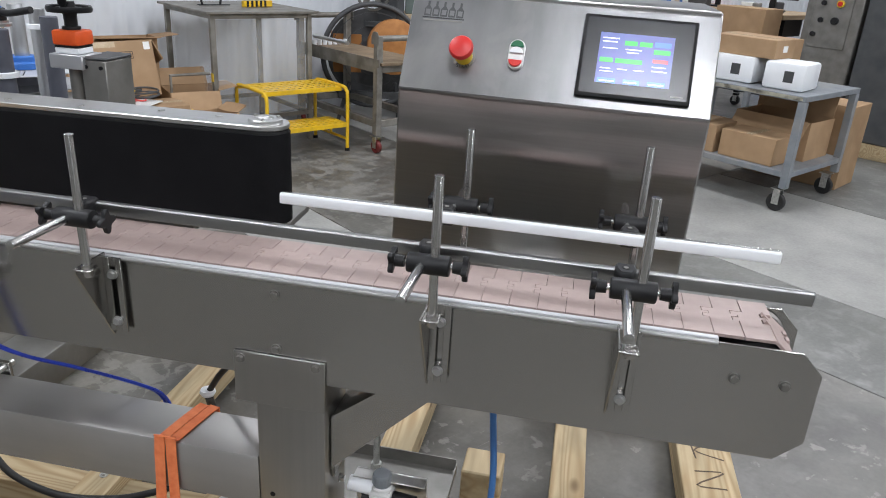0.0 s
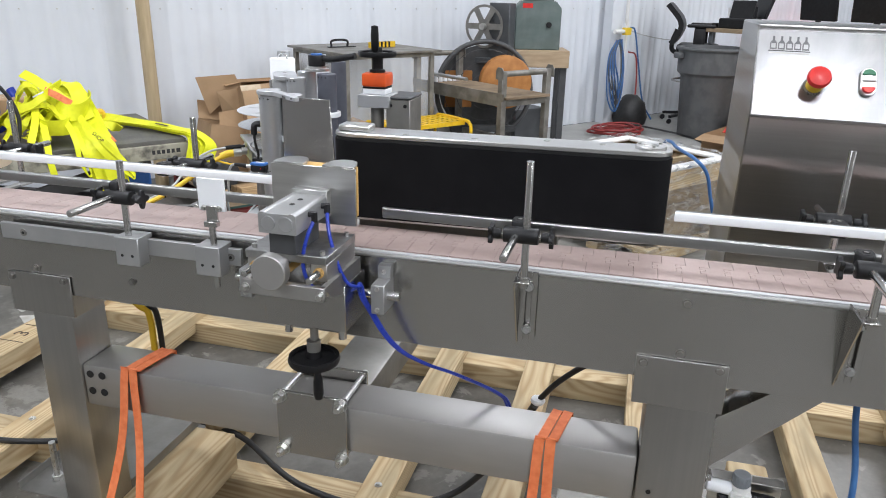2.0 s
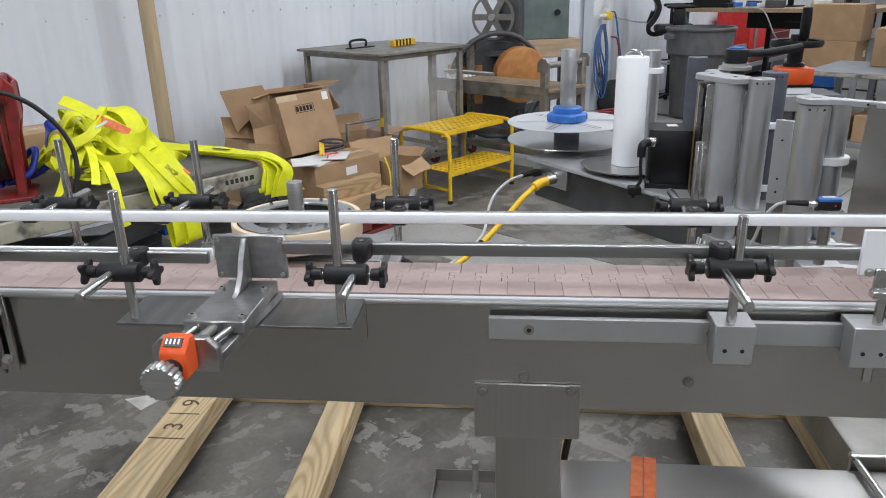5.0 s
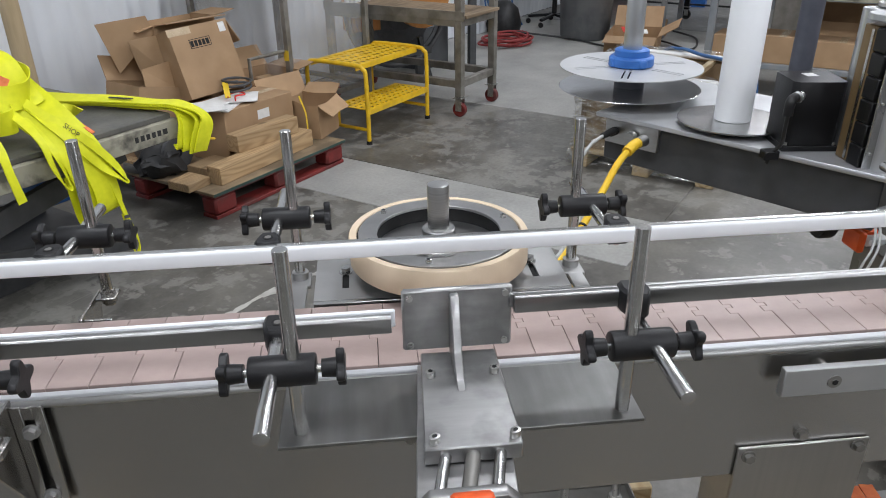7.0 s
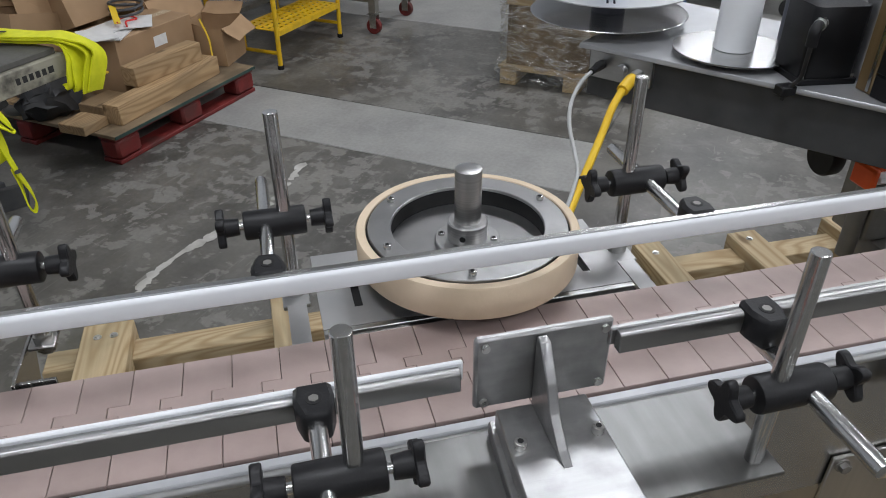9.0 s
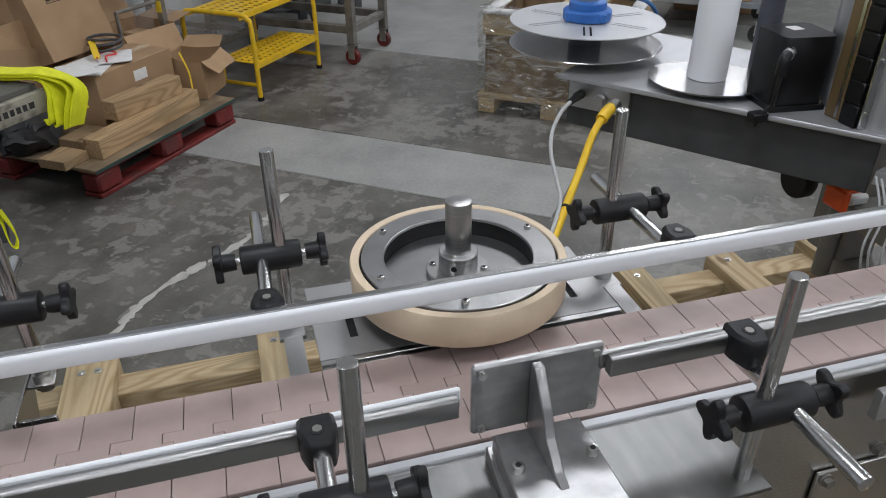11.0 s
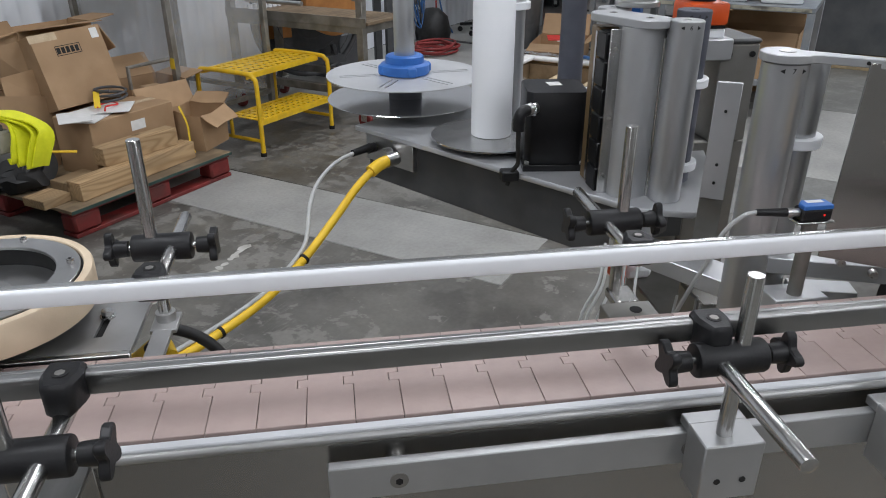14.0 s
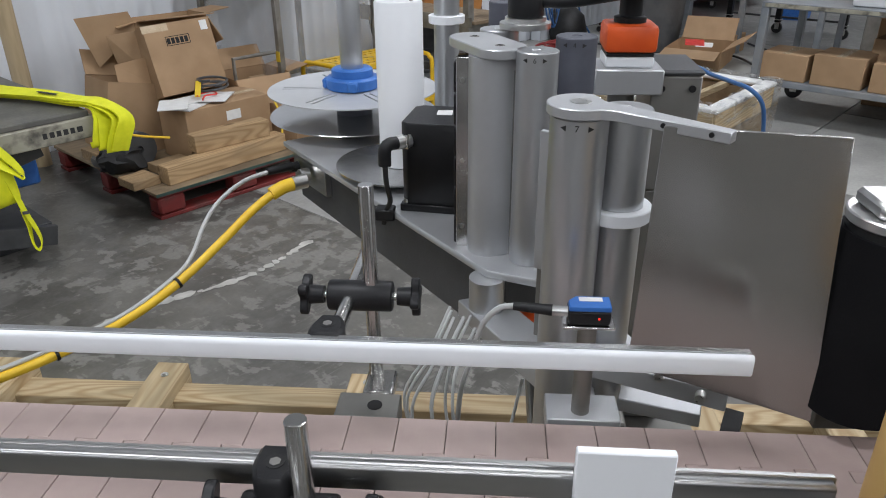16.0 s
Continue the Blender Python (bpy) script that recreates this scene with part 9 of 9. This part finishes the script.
part("red_line", tube([(0.03, -0.03, 0.80), (0.14, -0.05, 0.75), (0.17, -0.07, 0.45), (0.10, -0.12, 0.10), (0.0, -0.2, 0.03)], 0.009, 8, 8), RED_HOSE, pp)
part("wall_lead", tube([(0.04, 0.02, 1.04), (0.3, 0.05, 0.98), (0.7, 0.06, 0.92), (0.95, 0.02, 0.90)], 0.006, 8, 6), GREY_CABLE, pp)
rh = thing("red_hose_coil", "red air hose coiled loosely on the floor", "hose", bpose(5.95, 5.28))
rng = random.Random(8)
pts = []
for k in range(70):
    a = 0.55 * k
    r = 0.20 + 0.05 * math.sin(0.9 * k) + 0.02 * rng.uniform(-1, 1)
    pts.append((r * 1.3 * math.cos(a), r * math.sin(a), 0.012 + 0.0011 * k + 0.004 * rng.uniform(0, 1)))
part("coil", tube(pts, 0.011, 8, 3), RED_HOSE, rh)
part("tail", tube([pts[-1], (0.5, -0.5, 0.02), (0.3, -1.0, 0.02), (0.8, -1.3, 0.02), (0.5, -1.7, 0.02), (1.1, -1.6, 0.02), (1.5, -1.2, 0.02)], 0.010, 8, 8), RUBBER, rh)
solo("dark_bag", lathe([(0.0, 0), (0.18, 0), (0.20, 0.08), (0.16, 0.24), (0.07, 0.32), (0.0, 0.33)], 20), RUBBER, "black bag leaning on the wall", "bag", bpose(6.62, 5.66))

# grey waste bin
bn = thing("waste_bin", "scuffed grey plastic waste bin with rolled rim", "bin", bpose(6.69, 4.74))
part("barrel", lathe([(0.0, 0.0), (0.235, 0.0), (0.25, 0.02), (0.285, 0.62), (0.30, 0.64), (0.325, 0.66), (0.335, 0.90), (0.318, 0.90), (0.300, 0.66), (0.27, 0.60), (0.24, 0.03), (0.0, 0.03)], 40), BIN_GREY, bn)
part("rim", lathe([(0.318, 0.885), (0.35, 0.885), (0.356, 0.90), (0.35, 0.915), (0.318, 0.915)], 40, closed=True), BIN_GREY, bn)
for a in (150, 330):
    c, s_ = math.cos(radians(a)), math.sin(radians(a))
    h = box(-0.07, 0.07, -0.03, 0.03, 0.80, 0.86, 0.01)
    h.transform(Matrix.Translation((0.355 * c, 0.355 * s_, 0)) @ Matrix.Rotation(radians(a + 90), 4, "Z"))
    part("handle", h, BIN_GREY, bn)

# office chair
oc = thing("office_chair", "black drafting chair with curved back and foot ring", "office chair", bpose(7.30, 5.36, 0, 31))
part("seat", box(-0.23, 0.23, -0.24, 0.20, 0.80, 0.89, 0.03, 2), BLACK_PLASTIC, oc)
part("back", ribbon([(0, 0.34, 1.31), (0, 0.27, 1.24), (0, 0.195, 1.15), (0, 0.175, 1.06), (0, 0.22, 0.95), (0, 0.27, 0.89)], 0.40, 0.055, (1, 0, 0), 6), BLACK_PLASTIC, oc)
part("back_stem", tube([(0, 0.10, 0.80), (0, 0.20, 0.785), (0, 0.262, 0.82), (0, 0.262, 0.92), (0, 0.225, 1.04)], 0.026, 10, 6), BLACK_PLASTIC, oc)
part("foot_ring", lathe([(0.208, 0.0), (0.214, 0.010), (0.226, 0.010), (0.232, 0.0), (0.226, -0.010), (0.214, -0.010)], 40, (0, 0, 0.48), closed=True), STEEL_ROD, oc, "chrome foot ring")
part("ring_spoke", tube([(0.22, 0, 0.48), (0.0, 0.02, 0.50), (-0.22, 0, 0.48)], 0.008, 8, 4), STEEL_ROD, oc)
for x in (-0.28, 0.28):
    part("arm_rest", box(x - 0.045, x + 0.045, -0.20, 0.10, 1.075, 1.11, 0.015, 2), BLACK_PLASTIC, oc)
    part("arm_post", box(x * 0.98 - 0.02, x * 0.98 + 0.02, -0.10, 0.02, 0.82, 1.0745, 0.01, 2), BLACK_PLASTIC, oc)
part("gas_column", cyl((0, 0, 0.10), (0, 0, 0.80), 0.028, seg=16), BLACK_PLASTIC, oc)
for k in range(5):
    a = radians(72 * k)
    lg = part("star_leg", add_bar(bmesh.new(), (0, 0, 0.11), (0.30 * math.cos(a), 0.30 * math.sin(a), 0.08), 0.04, 0.03, 0.004), BLACK_PLASTIC, oc)
    part("castor", cyl((0.30 * math.cos(a) - 0.02, 0.30 * math.sin(a), 0.028), (0.30 * math.cos(a) + 0.02, 0.30 * math.sin(a), 0.028), 0.028, seg=14), BLACK_PLASTIC, lg)

# workbench on casters, with screens and clutter
wbn = thing("workbench", "steel workbench with worn wooden top on casters", "workbench", bpose(7.45, 3.35))
part("top", box(0, 0.98, 0, 2.10, 1.02, 1.065, 0.004), BENCH_TOP, wbn)
for x, y, mt_ in ((0.06, 1.95, CART_GREY), (0.90, 1.30, BLACK_PLASTIC), (0.88, 0.76, BLACK_PLASTIC), (0.88, 0.10, BLACK_PLASTIC)):
    part("leg", box(x, x + 0.055, y, y + 0.055, 0.11, 1.0195, 0.003), mt_, wbn)
    caster(wbn, x + 0.027, y + 0.027, 0.055)
part("stretcher", box(0.915, 0.935, 0.16, 1.30, 0.155, 0.175, 0.002), DARK_GREY, wbn)
part("stretcher", box(0.09, 0.90, 1.95, 1.98, 0.155, 0.175, 0.002), DARK_GREY, wbn)
dbx = part("hanging_drawer", box(0.46, 0.86, 0.20, 1.42, 0.83, 1.0195, 0.006), BLACK_PLASTIC, wbn, "black drawer hung under the top")
part("drawer_pull", box(0.452, 0.4595, 0.60, 1.0, 0.90, 0.915, 0.002), DARK_GREY, dbx)
solo("extension_cord", tube([(7.43, 4.72, 1.071), (7.42, 4.55, 1.072), (7.425, 4.40, 1.03), (7.46, 4.28, 0.80), (7.60, 4.22, 0.70), (7.9, 4.0, 0.72), (8.1, 3.7, 0.75)], 0.007, 8, 8), GREY_CABLE, "pale grey cord hanging off the bench", "cord", bpose(0, 0))
# long steel frame table behind the bench
lt = thing("frame_table", "long grey steel frame table with red-edged shelf", "table", bpose(7.98, 4.98, -0.04))
part("front_beam", box(0.0, 2.6, 0.0, 0.05, 0.46, 0.555, 0.004), CART_GREY, lt)
part("back_beam", box(0.0, 2.6, 0.42, 0.47, 0.46, 0.555, 0.004), CART_GREY, lt)
part("end_beam", box(0.0, 0.05, 0.0505, 0.4195, 0.46, 0.555, 0.004), CART_GREY, lt)
part("low_rail", box(0.0, 2.6, 0.006, 0.044, 0.345, 0.395, 0.003), CART_GREY, lt)
part("shelf", box(0.06, 2.58, 0.06, 0.41, 0.38, 0.40, 0.002), RED_PAINT, lt, "dark red shelf board")
for x in (0.0, 2.53):
    for y in (-0.004, 0.404):
        part("leg", box(x - 0.012, x + 0.078, y, y + 0.07, 0.04, 0.459, 0.003), CART_GREY, lt)
tc = thing("tool_chest", "red steel tool chest on casters by the wall", "tool chest", bpose(10.2, 5.62))
part("chest", box(-0.62, 0.90, -0.24, 0.24, 0.20, 0.93, 0.008), RED_PLASTIC, tc)
part("base_cabinet", box(-0.60, 0.88, -0.22, 0.22, 0.10, 0.1995, 0.006), CABINET_DARK, tc)
part("corner_post", box(-0.46, -0.38, -0.252, -0.2405, 0.20, 0.93, 0.003), CART_GREY, tc)
for k in range(5):
    d = part("drawer", box(-0.05, 0.86, -0.2475, -0.2405, 0.22 + 0.14 * k, 0.345 + 0.14 * k, 0.002), RED_PAINT, tc)
    part("pull", box(0.0, 0.80, -0.2575, -0.2478, 0.320 + 0.14 * k, 0.334 + 0.14 * k, 0.001), STEEL_LIGHT, d)
for x in (-0.5, 0.78):
    for y in (-0.17, 0.17):
        caster(tc, x, y, 0.05)
tub = thing("blue_tub", "blue plastic tub on the floor", "tub", bpose(9.55, 4.35, 0, 10))
tb = bmesh.new()
for a in ((-0.20, 0.20, -0.15, -0.143), (-0.20, 0.20, 0.143, 0.15), (-0.20, -0.193, -0.143, 0.143), (0.193, 0.20, -0.143, 0.143), (-0.193, 0.193, -0.143, 0.143)):
    add_box(tb, *a, 0.0, 0.19 if a[1] - a[0] < 0.3 or a[3] - a[2] < 0.1 else 0.008, 0.002)
part("shell", tb, BLUE_PLASTIC, tub)


def monitor(u, n, z, turn, w=0.46, h=0.30, tilt=-8):
    m = thing("monitor", "black flat monitor seen from behind on the bench", "monitor", bpose(u, n, z, turn), group="monitors")
    b = box(-w / 2, w / 2, -0.02, 0.02, 0.12, 0.12 + h, 0.006)
    b.transform(Matrix.Rotation(radians(tilt), 4, "X"))
    part("panel", b, BLACK_PLASTIC, m)
    part("neck", box(-0.03, 0.03, 0.0, 0.03, 0.01, 0.24, 0.004), BLACK_PLASTIC, m)
    part("base", box(-0.11, 0.11, -0.08, 0.10, 0.0, 0.014, 0.004), BLACK_PLASTIC, m)
    return m


monitor(7.75, 4.95, 1.0655, 60, 0.30, 0.24, 18)
monitor(7.9, 4.30, 1.0655, 75)
monitor(8.0, 3.75, 1.0655, 95, 0.5, 0.32)
rng = random.Random(17)
for k in range(14):
    u, n = rng.uniform(7.55, 8.2), rng.uniform(3.5, 5.3)
    sx, sy, sz = rng.uniform(0.03, 0.10), rng.uniform(0.03, 0.10), rng.uniform(0.02, 0.09)
    solo("bench_tool", box(-sx, sx, -sy, sy, 0, sz, 0.008), rng.choice([BLACK_PLASTIC, DARK_GREY, PAPER, BLUE_PLASTIC, STEEL_DULL]), "small tool box lying on the workbench", "tool", bpose(u, n, 1.0655, rng.uniform(0, 90)), group="bench clutter")
kb = thing("printer_block", "black desk printer with folded tray on the bench", "printer", bpose(7.62, 5.05, 1.0655, 10))
part("body", box(-0.12, 0.12, -0.20, 0.20, 0, 0.11, 0.012), BLACK_PLASTIC, kb)
part("tray", add_bar(bmesh.new(), (0.0, 0, 0.11), (0.06, 0, 0.30), 0.26, 0.012), BLACK_PLASTIC, kb)
part("ticket", box(0.01, 0.03, 0.135, 0.16, 0.13, 0.22), PAPER, kb)

# low grey table with boxes
gt = thing("steel_table", "blue-grey steel table with cardboard boxes on it", "table", bpose(6.98, 3.30))
part("top", box(0, 0.70, 0, 0.75, 0.495, 0.535, 0.004), CART_GREY, gt)
for x in (0.0, 0.65):
    for y in (0.0, 0.70):
        part("leg", box(x, x + 0.05, y, y + 0.05, 0, 0.4945, 0.003), CART_GREY, gt)
closed_box("cardboard_box", "taped brown box on the grey table", 7.03, 7.42, 3.36, 3.97, 0.5355, 0.785, PB, "table boxes", "y", (0.1, 0.12, 0.08, 0.06))
closed_box("cardboard_box", "taped brown box stacked on another box", 7.06, 7.40, 3.34, 3.83, 0.7855, 1.12, PB, "table boxes", "y")

# open cartons on the floor
fo = thing("cardboard_box", "open brown carton with papers on the floor", "box", bpose(6.35, 4.10, 0, 12))
open_carton(fo, -0.30, 0.30, -0.24, 0.24, 0, 0.16, [("x0", -8, 0.22), ("y0", 30, 0.2), ("x1", 55, 0.22)], material=KRAFT)
part("red_sheet", add_bar(bmesh.new(), (-0.22, 0.0, 0.19), (0.0, 0.05, 0.20), 0.16, 0.004), RED_PLASTIC, fo)
part("white_sheet", add_bar(bmesh.new(), (-0.24, -0.08, 0.186), (-0.05, -0.05, 0.19), 0.14, 0.003), PAPER, fo)
closed_box("cardboard_box", "flat brown carton on the floor", 6.75, 7.18, 4.02, 4.38, 0.0, 0.17, PB, "", "x")
solo("paper_sheet", box(-0.15, 0.15, -0.11, 0.11, 0, 0.004), PAPER, "white paper sheet dropped on the floor", "paper", bpose(6.15, 3.35, 0.0, 25))
closed_box("cardboard_box", "flat brown carton on the floor", 6.2, 6.7, 2.75, 3.2, 0.0, 0.14, PB, "", "y")

# wrapped crate on a pallet
ck = thing("wrapped_crate", "open wooden crate in clear stretch wrap on a pallet", "crate", bpose(2.97, 2.53))
cu, cn, ct = 0.70, 0.78, 0.54
for y in (0.0, 0.34, 0.69):
    part("pallet_runner", box(-0.02, cu + 0.02, y, y + 0.09, 0.0, 0.08, 0.003), PINE_X, ck)
for k in range(6):
    part("pallet_board", box(-0.02 + 0.127 * k, 0.085 + 0.127 * k, -0.01, cn + 0.01, 0.0802, 0.10, 0.002), PINE, ck)
for nm, b in (("crate_side", (0.02, cu - 0.02, 0.02, 0.04, 0.10, ct - 0.04)), ("crate_side", (0.02, cu - 0.02, cn - 0.04, cn - 0.02, 0.10, ct - 0.04)), ("crate_end", (0.02, 0.04, 0.04, cn - 0.04, 0.10, ct - 0.04)), ("crate_end", (cu - 0.04, cu - 0.02, 0.04, cn - 0.04, 0.10, ct - 0.04))):
    part(nm, box(*b, 0.002), PLY, ck, "brown board crate wall")
for y in (0.22, 0.42):
    part("top_slat", box(0.0, cu, y, y + 0.03, ct - 0.05, ct - 0.02, 0.002), PINE_X, ck)
part("contents", box(0.06, cu - 0.06, 0.08, cn - 0.08, 0.10, 0.34, 0.01), KRAFT_IN, ck)
# added white strips stand for the film's hazy sheen along the rim
rimb = bmesh.new()
for a in ((0.0, cu, 0.0, 0.07), (0.0, cu, cn - 0.07, cn), (0.0, 0.07, 0.07, cn - 0.07), (cu - 0.07, cu, 0.07, cn - 0.07)):
    add_box(rimb, a[0], a[1], a[2], a[3], ct - 0.02, ct, 0.006)
part("foam_rim", rimb, PAPER, ck, "white strips for the hazy film over the rim")
for b in ((0.012, cu - 0.012, 0.008, 0.0195), (0.012, cu - 0.012, cn - 0.0195, cn - 0.008), (0.008, 0.0195, 0.0205, cn - 0.0205), (cu - 0.0195, cu - 0.008, 0.0205, cn - 0.0205)):
    part("edge_board", box(*b, ct - 0.125, ct - 0.022, 0.002), PINE_X if b[1] - b[0] > 0.1 else PINE, ck, "pale pine edge board")
# film wound round the sides and folded in over the rim, drawn into slanting creases
wr = bmesh.new()
loop = [(cu * k / 22, 0.0) for k in range(22)] + [(cu, cn * k / 24) for k in range(24)] + [(cu - cu * k / 22, cn) for k in range(22)] + [(0.0, cn - cn * k / 24) for k in range(24)]
rows = []
for k in range(26):
    z = 0.02 + (ct - 0.012) * min(k / 22, 1.0)
    fold = 0.022 * max(0, k - 22)
    row = []
    for i, (x, y) in enumerate(loop):
        cxn, cyn = (x - cu / 2) / (cu / 2), (y - cn / 2) / (cn / 2)
        crease = 0.010 * math.sin(0.9 * i + 0.7 * k) * noise.noise(Vector((i * 0.31, k * 0.27, 2.0))) + 0.014 * noise.noise(Vector((x * 6, y * 6, z * 9)))
        flare = 0.03 * max(0.0, 0.16 - z) / 0.16
        off = 0.014 + crease + flare - fold
        row.append(wr.verts.new((x + cxn * off, y + cyn * off, z + 0.008 + (0.004 * math.sin(1.7 * i) if k > 21 else 0))))
    rows.append(row)
for a, b in zip(rows, rows[1:]):
    for i in range(len(loop)):
        wr.faces.new((a[i], a[(i + 1) % len(loop)], b[(i + 1) % len(loop)], b[i]))
for f in wr.faces:
    f.smooth = True
part("stretch_wrap", wr, WRAP, ck, "wrinkled clear stretch wrap")
part("yellow_tag", add_bar(bmesh.new(), (-0.02, 0.10, 0.42), (-0.03, 0.16, 0.36), 0.05, 0.006), STRAP_YELLOW, ck)
solo("air_line", tube([(3.58, 2.40, 0.012), (3.52, 2.44, 0.05), (3.47, 2.462, 0.18), (3.40, 2.465, 0.34), (3.33, 2.47, 0.50), (3.28, 2.52, 0.575), (3.36, 2.64, 0.578), (3.50, 2.80, 0.566), (3.64, 2.95, 0.562), (3.78, 3.10, 0.50), (3.84, 3.2, 0.25), (3.88, 3.3, 0.012)], 0.010, 10, 8), BLUE_HOSE, "blue air hose draped over the wrapped crate", "hose", bpose(0, 0))

# two-shelf cart with boxes
cr_ = thing("shelf_cart", "blue-grey steel shelf cart on casters", "cart", bpose(4.88, 1.88))
lw_, ll_ = 0.80, 1.22
part("top_shelf", box(0, lw_, 0, ll_, 0.715, 0.75, 0.003), CART_GREY, cr_)
part("low_shelf", box(0, lw_, 0, ll_, 0.235, 0.272, 0.003), CART_GREY, cr_)
part("yellow_edge", box(-0.003, -0.0005, 0.02, ll_ - 0.02, 0.722, 0.744), LIFT_CREAM, cr_)
for x in (0.0, lw_ - 0.045):
    for y in (0.0, ll_ - 0.045):
        part("corner_post", box(x - 0.003, x + 0.045, y - 0.003, y + 0.045, 0.165, 0.7145, 0.003), CART_GREY, cr_)
        caster(cr_, x + 0.05 if x < 0.1 else x, y + 0.06 if y < 0.1 else y - 0.02, 0.06)
closed_box("cardboard_box", "taped brown box on the cart's lower shelf", 4.92, 5.24, 2.02, 2.40, 0.2725, 0.45, PB, "cart boxes", "x")
closed_box("cardboard_box", "taped brown box on the cart's lower shelf", 4.92, 5.24, 2.44, 2.74, 0.2725, 0.46, PB, "cart boxes", "x")
closed_box("cardboard_box", "taped brown box on the cart's lower shelf", 4.92, 5.22, 2.77, 3.06, 0.2725, 0.44, PB, "cart boxes", "x")
ox_ = thing("cardboard_box", "large open brown box on the cart's lower shelf", "box", bpose(5.42, 2.25, 0.2725))
open_carton(ox_, -0.16, 0.20, -0.28, 0.25, 0, 0.26, [("x0", -50, 0.2), ("x1", 80, 0.2)], material=KRAFT)
ub_ = thing("cardboard_box", "tall brown box standing behind the cart", "box", bpose(5.95, 2.27, 0, 4))
part("carton", carton(bmesh.new(), -0.18, 0.18, -0.34, 0.34, 0, 0.60), KRAFT, ub_)
for n0, w in ((1.98, 0.26), (2.32, 0.30)):
    wbx = thing("white_package", "white plastic-wrapped package on the cart", "package", bpose(5.12, n0 + w / 2, 0.7505, 6), group="white packages")
    part("package", box(-0.14, 0.14, -w / 2, w / 2, 0, 0.17, 0.02, 2), WHITE_PLASTIC, wbx)
    part("label_bars", box(-0.1412, -0.1403, -0.06, 0.0, 0.05, 0.12), DARK_GREY, wbx)
closed_box("cardboard_box", "taped brown box on the white packages", 5.02, 5.28, 2.20, 2.62, 0.921, 1.04, PB, "cart boxes", "y", (0.0, 0.06, 0.06, 0.04))
closed_box("cardboard_box", "taped brown box on the cart", 5.35, 5.62, 2.3, 2.8, 0.7505, 1.02, PB, "cart boxes", "y")

# dark electrical cabinets
for n0, n1, mt_, lbl in ((2.53, 3.0, STEEL_DULL, "grey steel machine cabinet with switches"), (0.4, 2.50, CABINET_DARK, "dark grey electrical cabinet")):
    cb_ = thing("machine_cabinet", lbl, "cabinet", bpose(7.10, n0))
    part("cabinet", box(0, 0.7, 0, n1 - n0, 0.12, 2.2, 0.01), mt_, cb_)
    part("skid", box(-0.05, 0.75, -0.02, n1 - n0 + 0.02, 0, 0.1195, 0.004), PINE_X, cb_, "pine skid")
    if n0 > 1:
        part("switch_strip", box(-0.012, -0.0005, 0.08, 0.40, 0.85, 1.9, 0.003), STEEL_DULL, cb_)
        for k, (y, z, mm) in enumerate(((0.18, 1.22, YELLOW_PLASTIC), (0.32, 1.22, BLACK_PLASTIC), (0.18, 1.38, BLACK_PLASTIC), (0.32, 1.38, BLACK_PLASTIC), (0.20, 1.08, BLACK_PLASTIC), (0.32, 1.08, BLACK_PLASTIC), (0.36, 0.96, BLACK_PLASTIC))):
            s_ = part("switch", cyl((-0.035, y, z), (-0.012, y, z), 0.03 if k in (0, 4) else 0.02, seg=18), mm, cb_)
            if k == 0:
                part("red_cap", cyl((-0.045, y, z), (-0.035, y, z), 0.02, seg=18), RED_PLASTIC, s_)
rk = thing("storage_rack", "grey rack shelf stacked with brown boxes", "rack", bpose(9.6, 0.2))
for z in (0.5, 1.05, 1.6):
    part("shelf", box(0, 0.7, 0, 3.2, z, z + 0.04, 0.003), CART_GREY, rk)
for x in (0.0, 0.66):
    for y in (0.0, 3.16):
        part("upright", box(x, x + 0.04, y, y + 0.04, 0, 2.0, 0.003), CART_GREY, rk)
rng = random.Random(31)
for z in (0.541, 1.091, 1.641):
    y = 0.25
    while y < 2.9:
        w = rng.uniform(0.25, 0.45)
        closed_box("cardboard_box", "taped brown box stored on the rack", 9.65, 10.15, y, y + w, z, z + rng.uniform(0.2, 0.42), PB @ Matrix.Translation((0, 0.2, 0)), "rack boxes", "y")
        y += w + 0.05
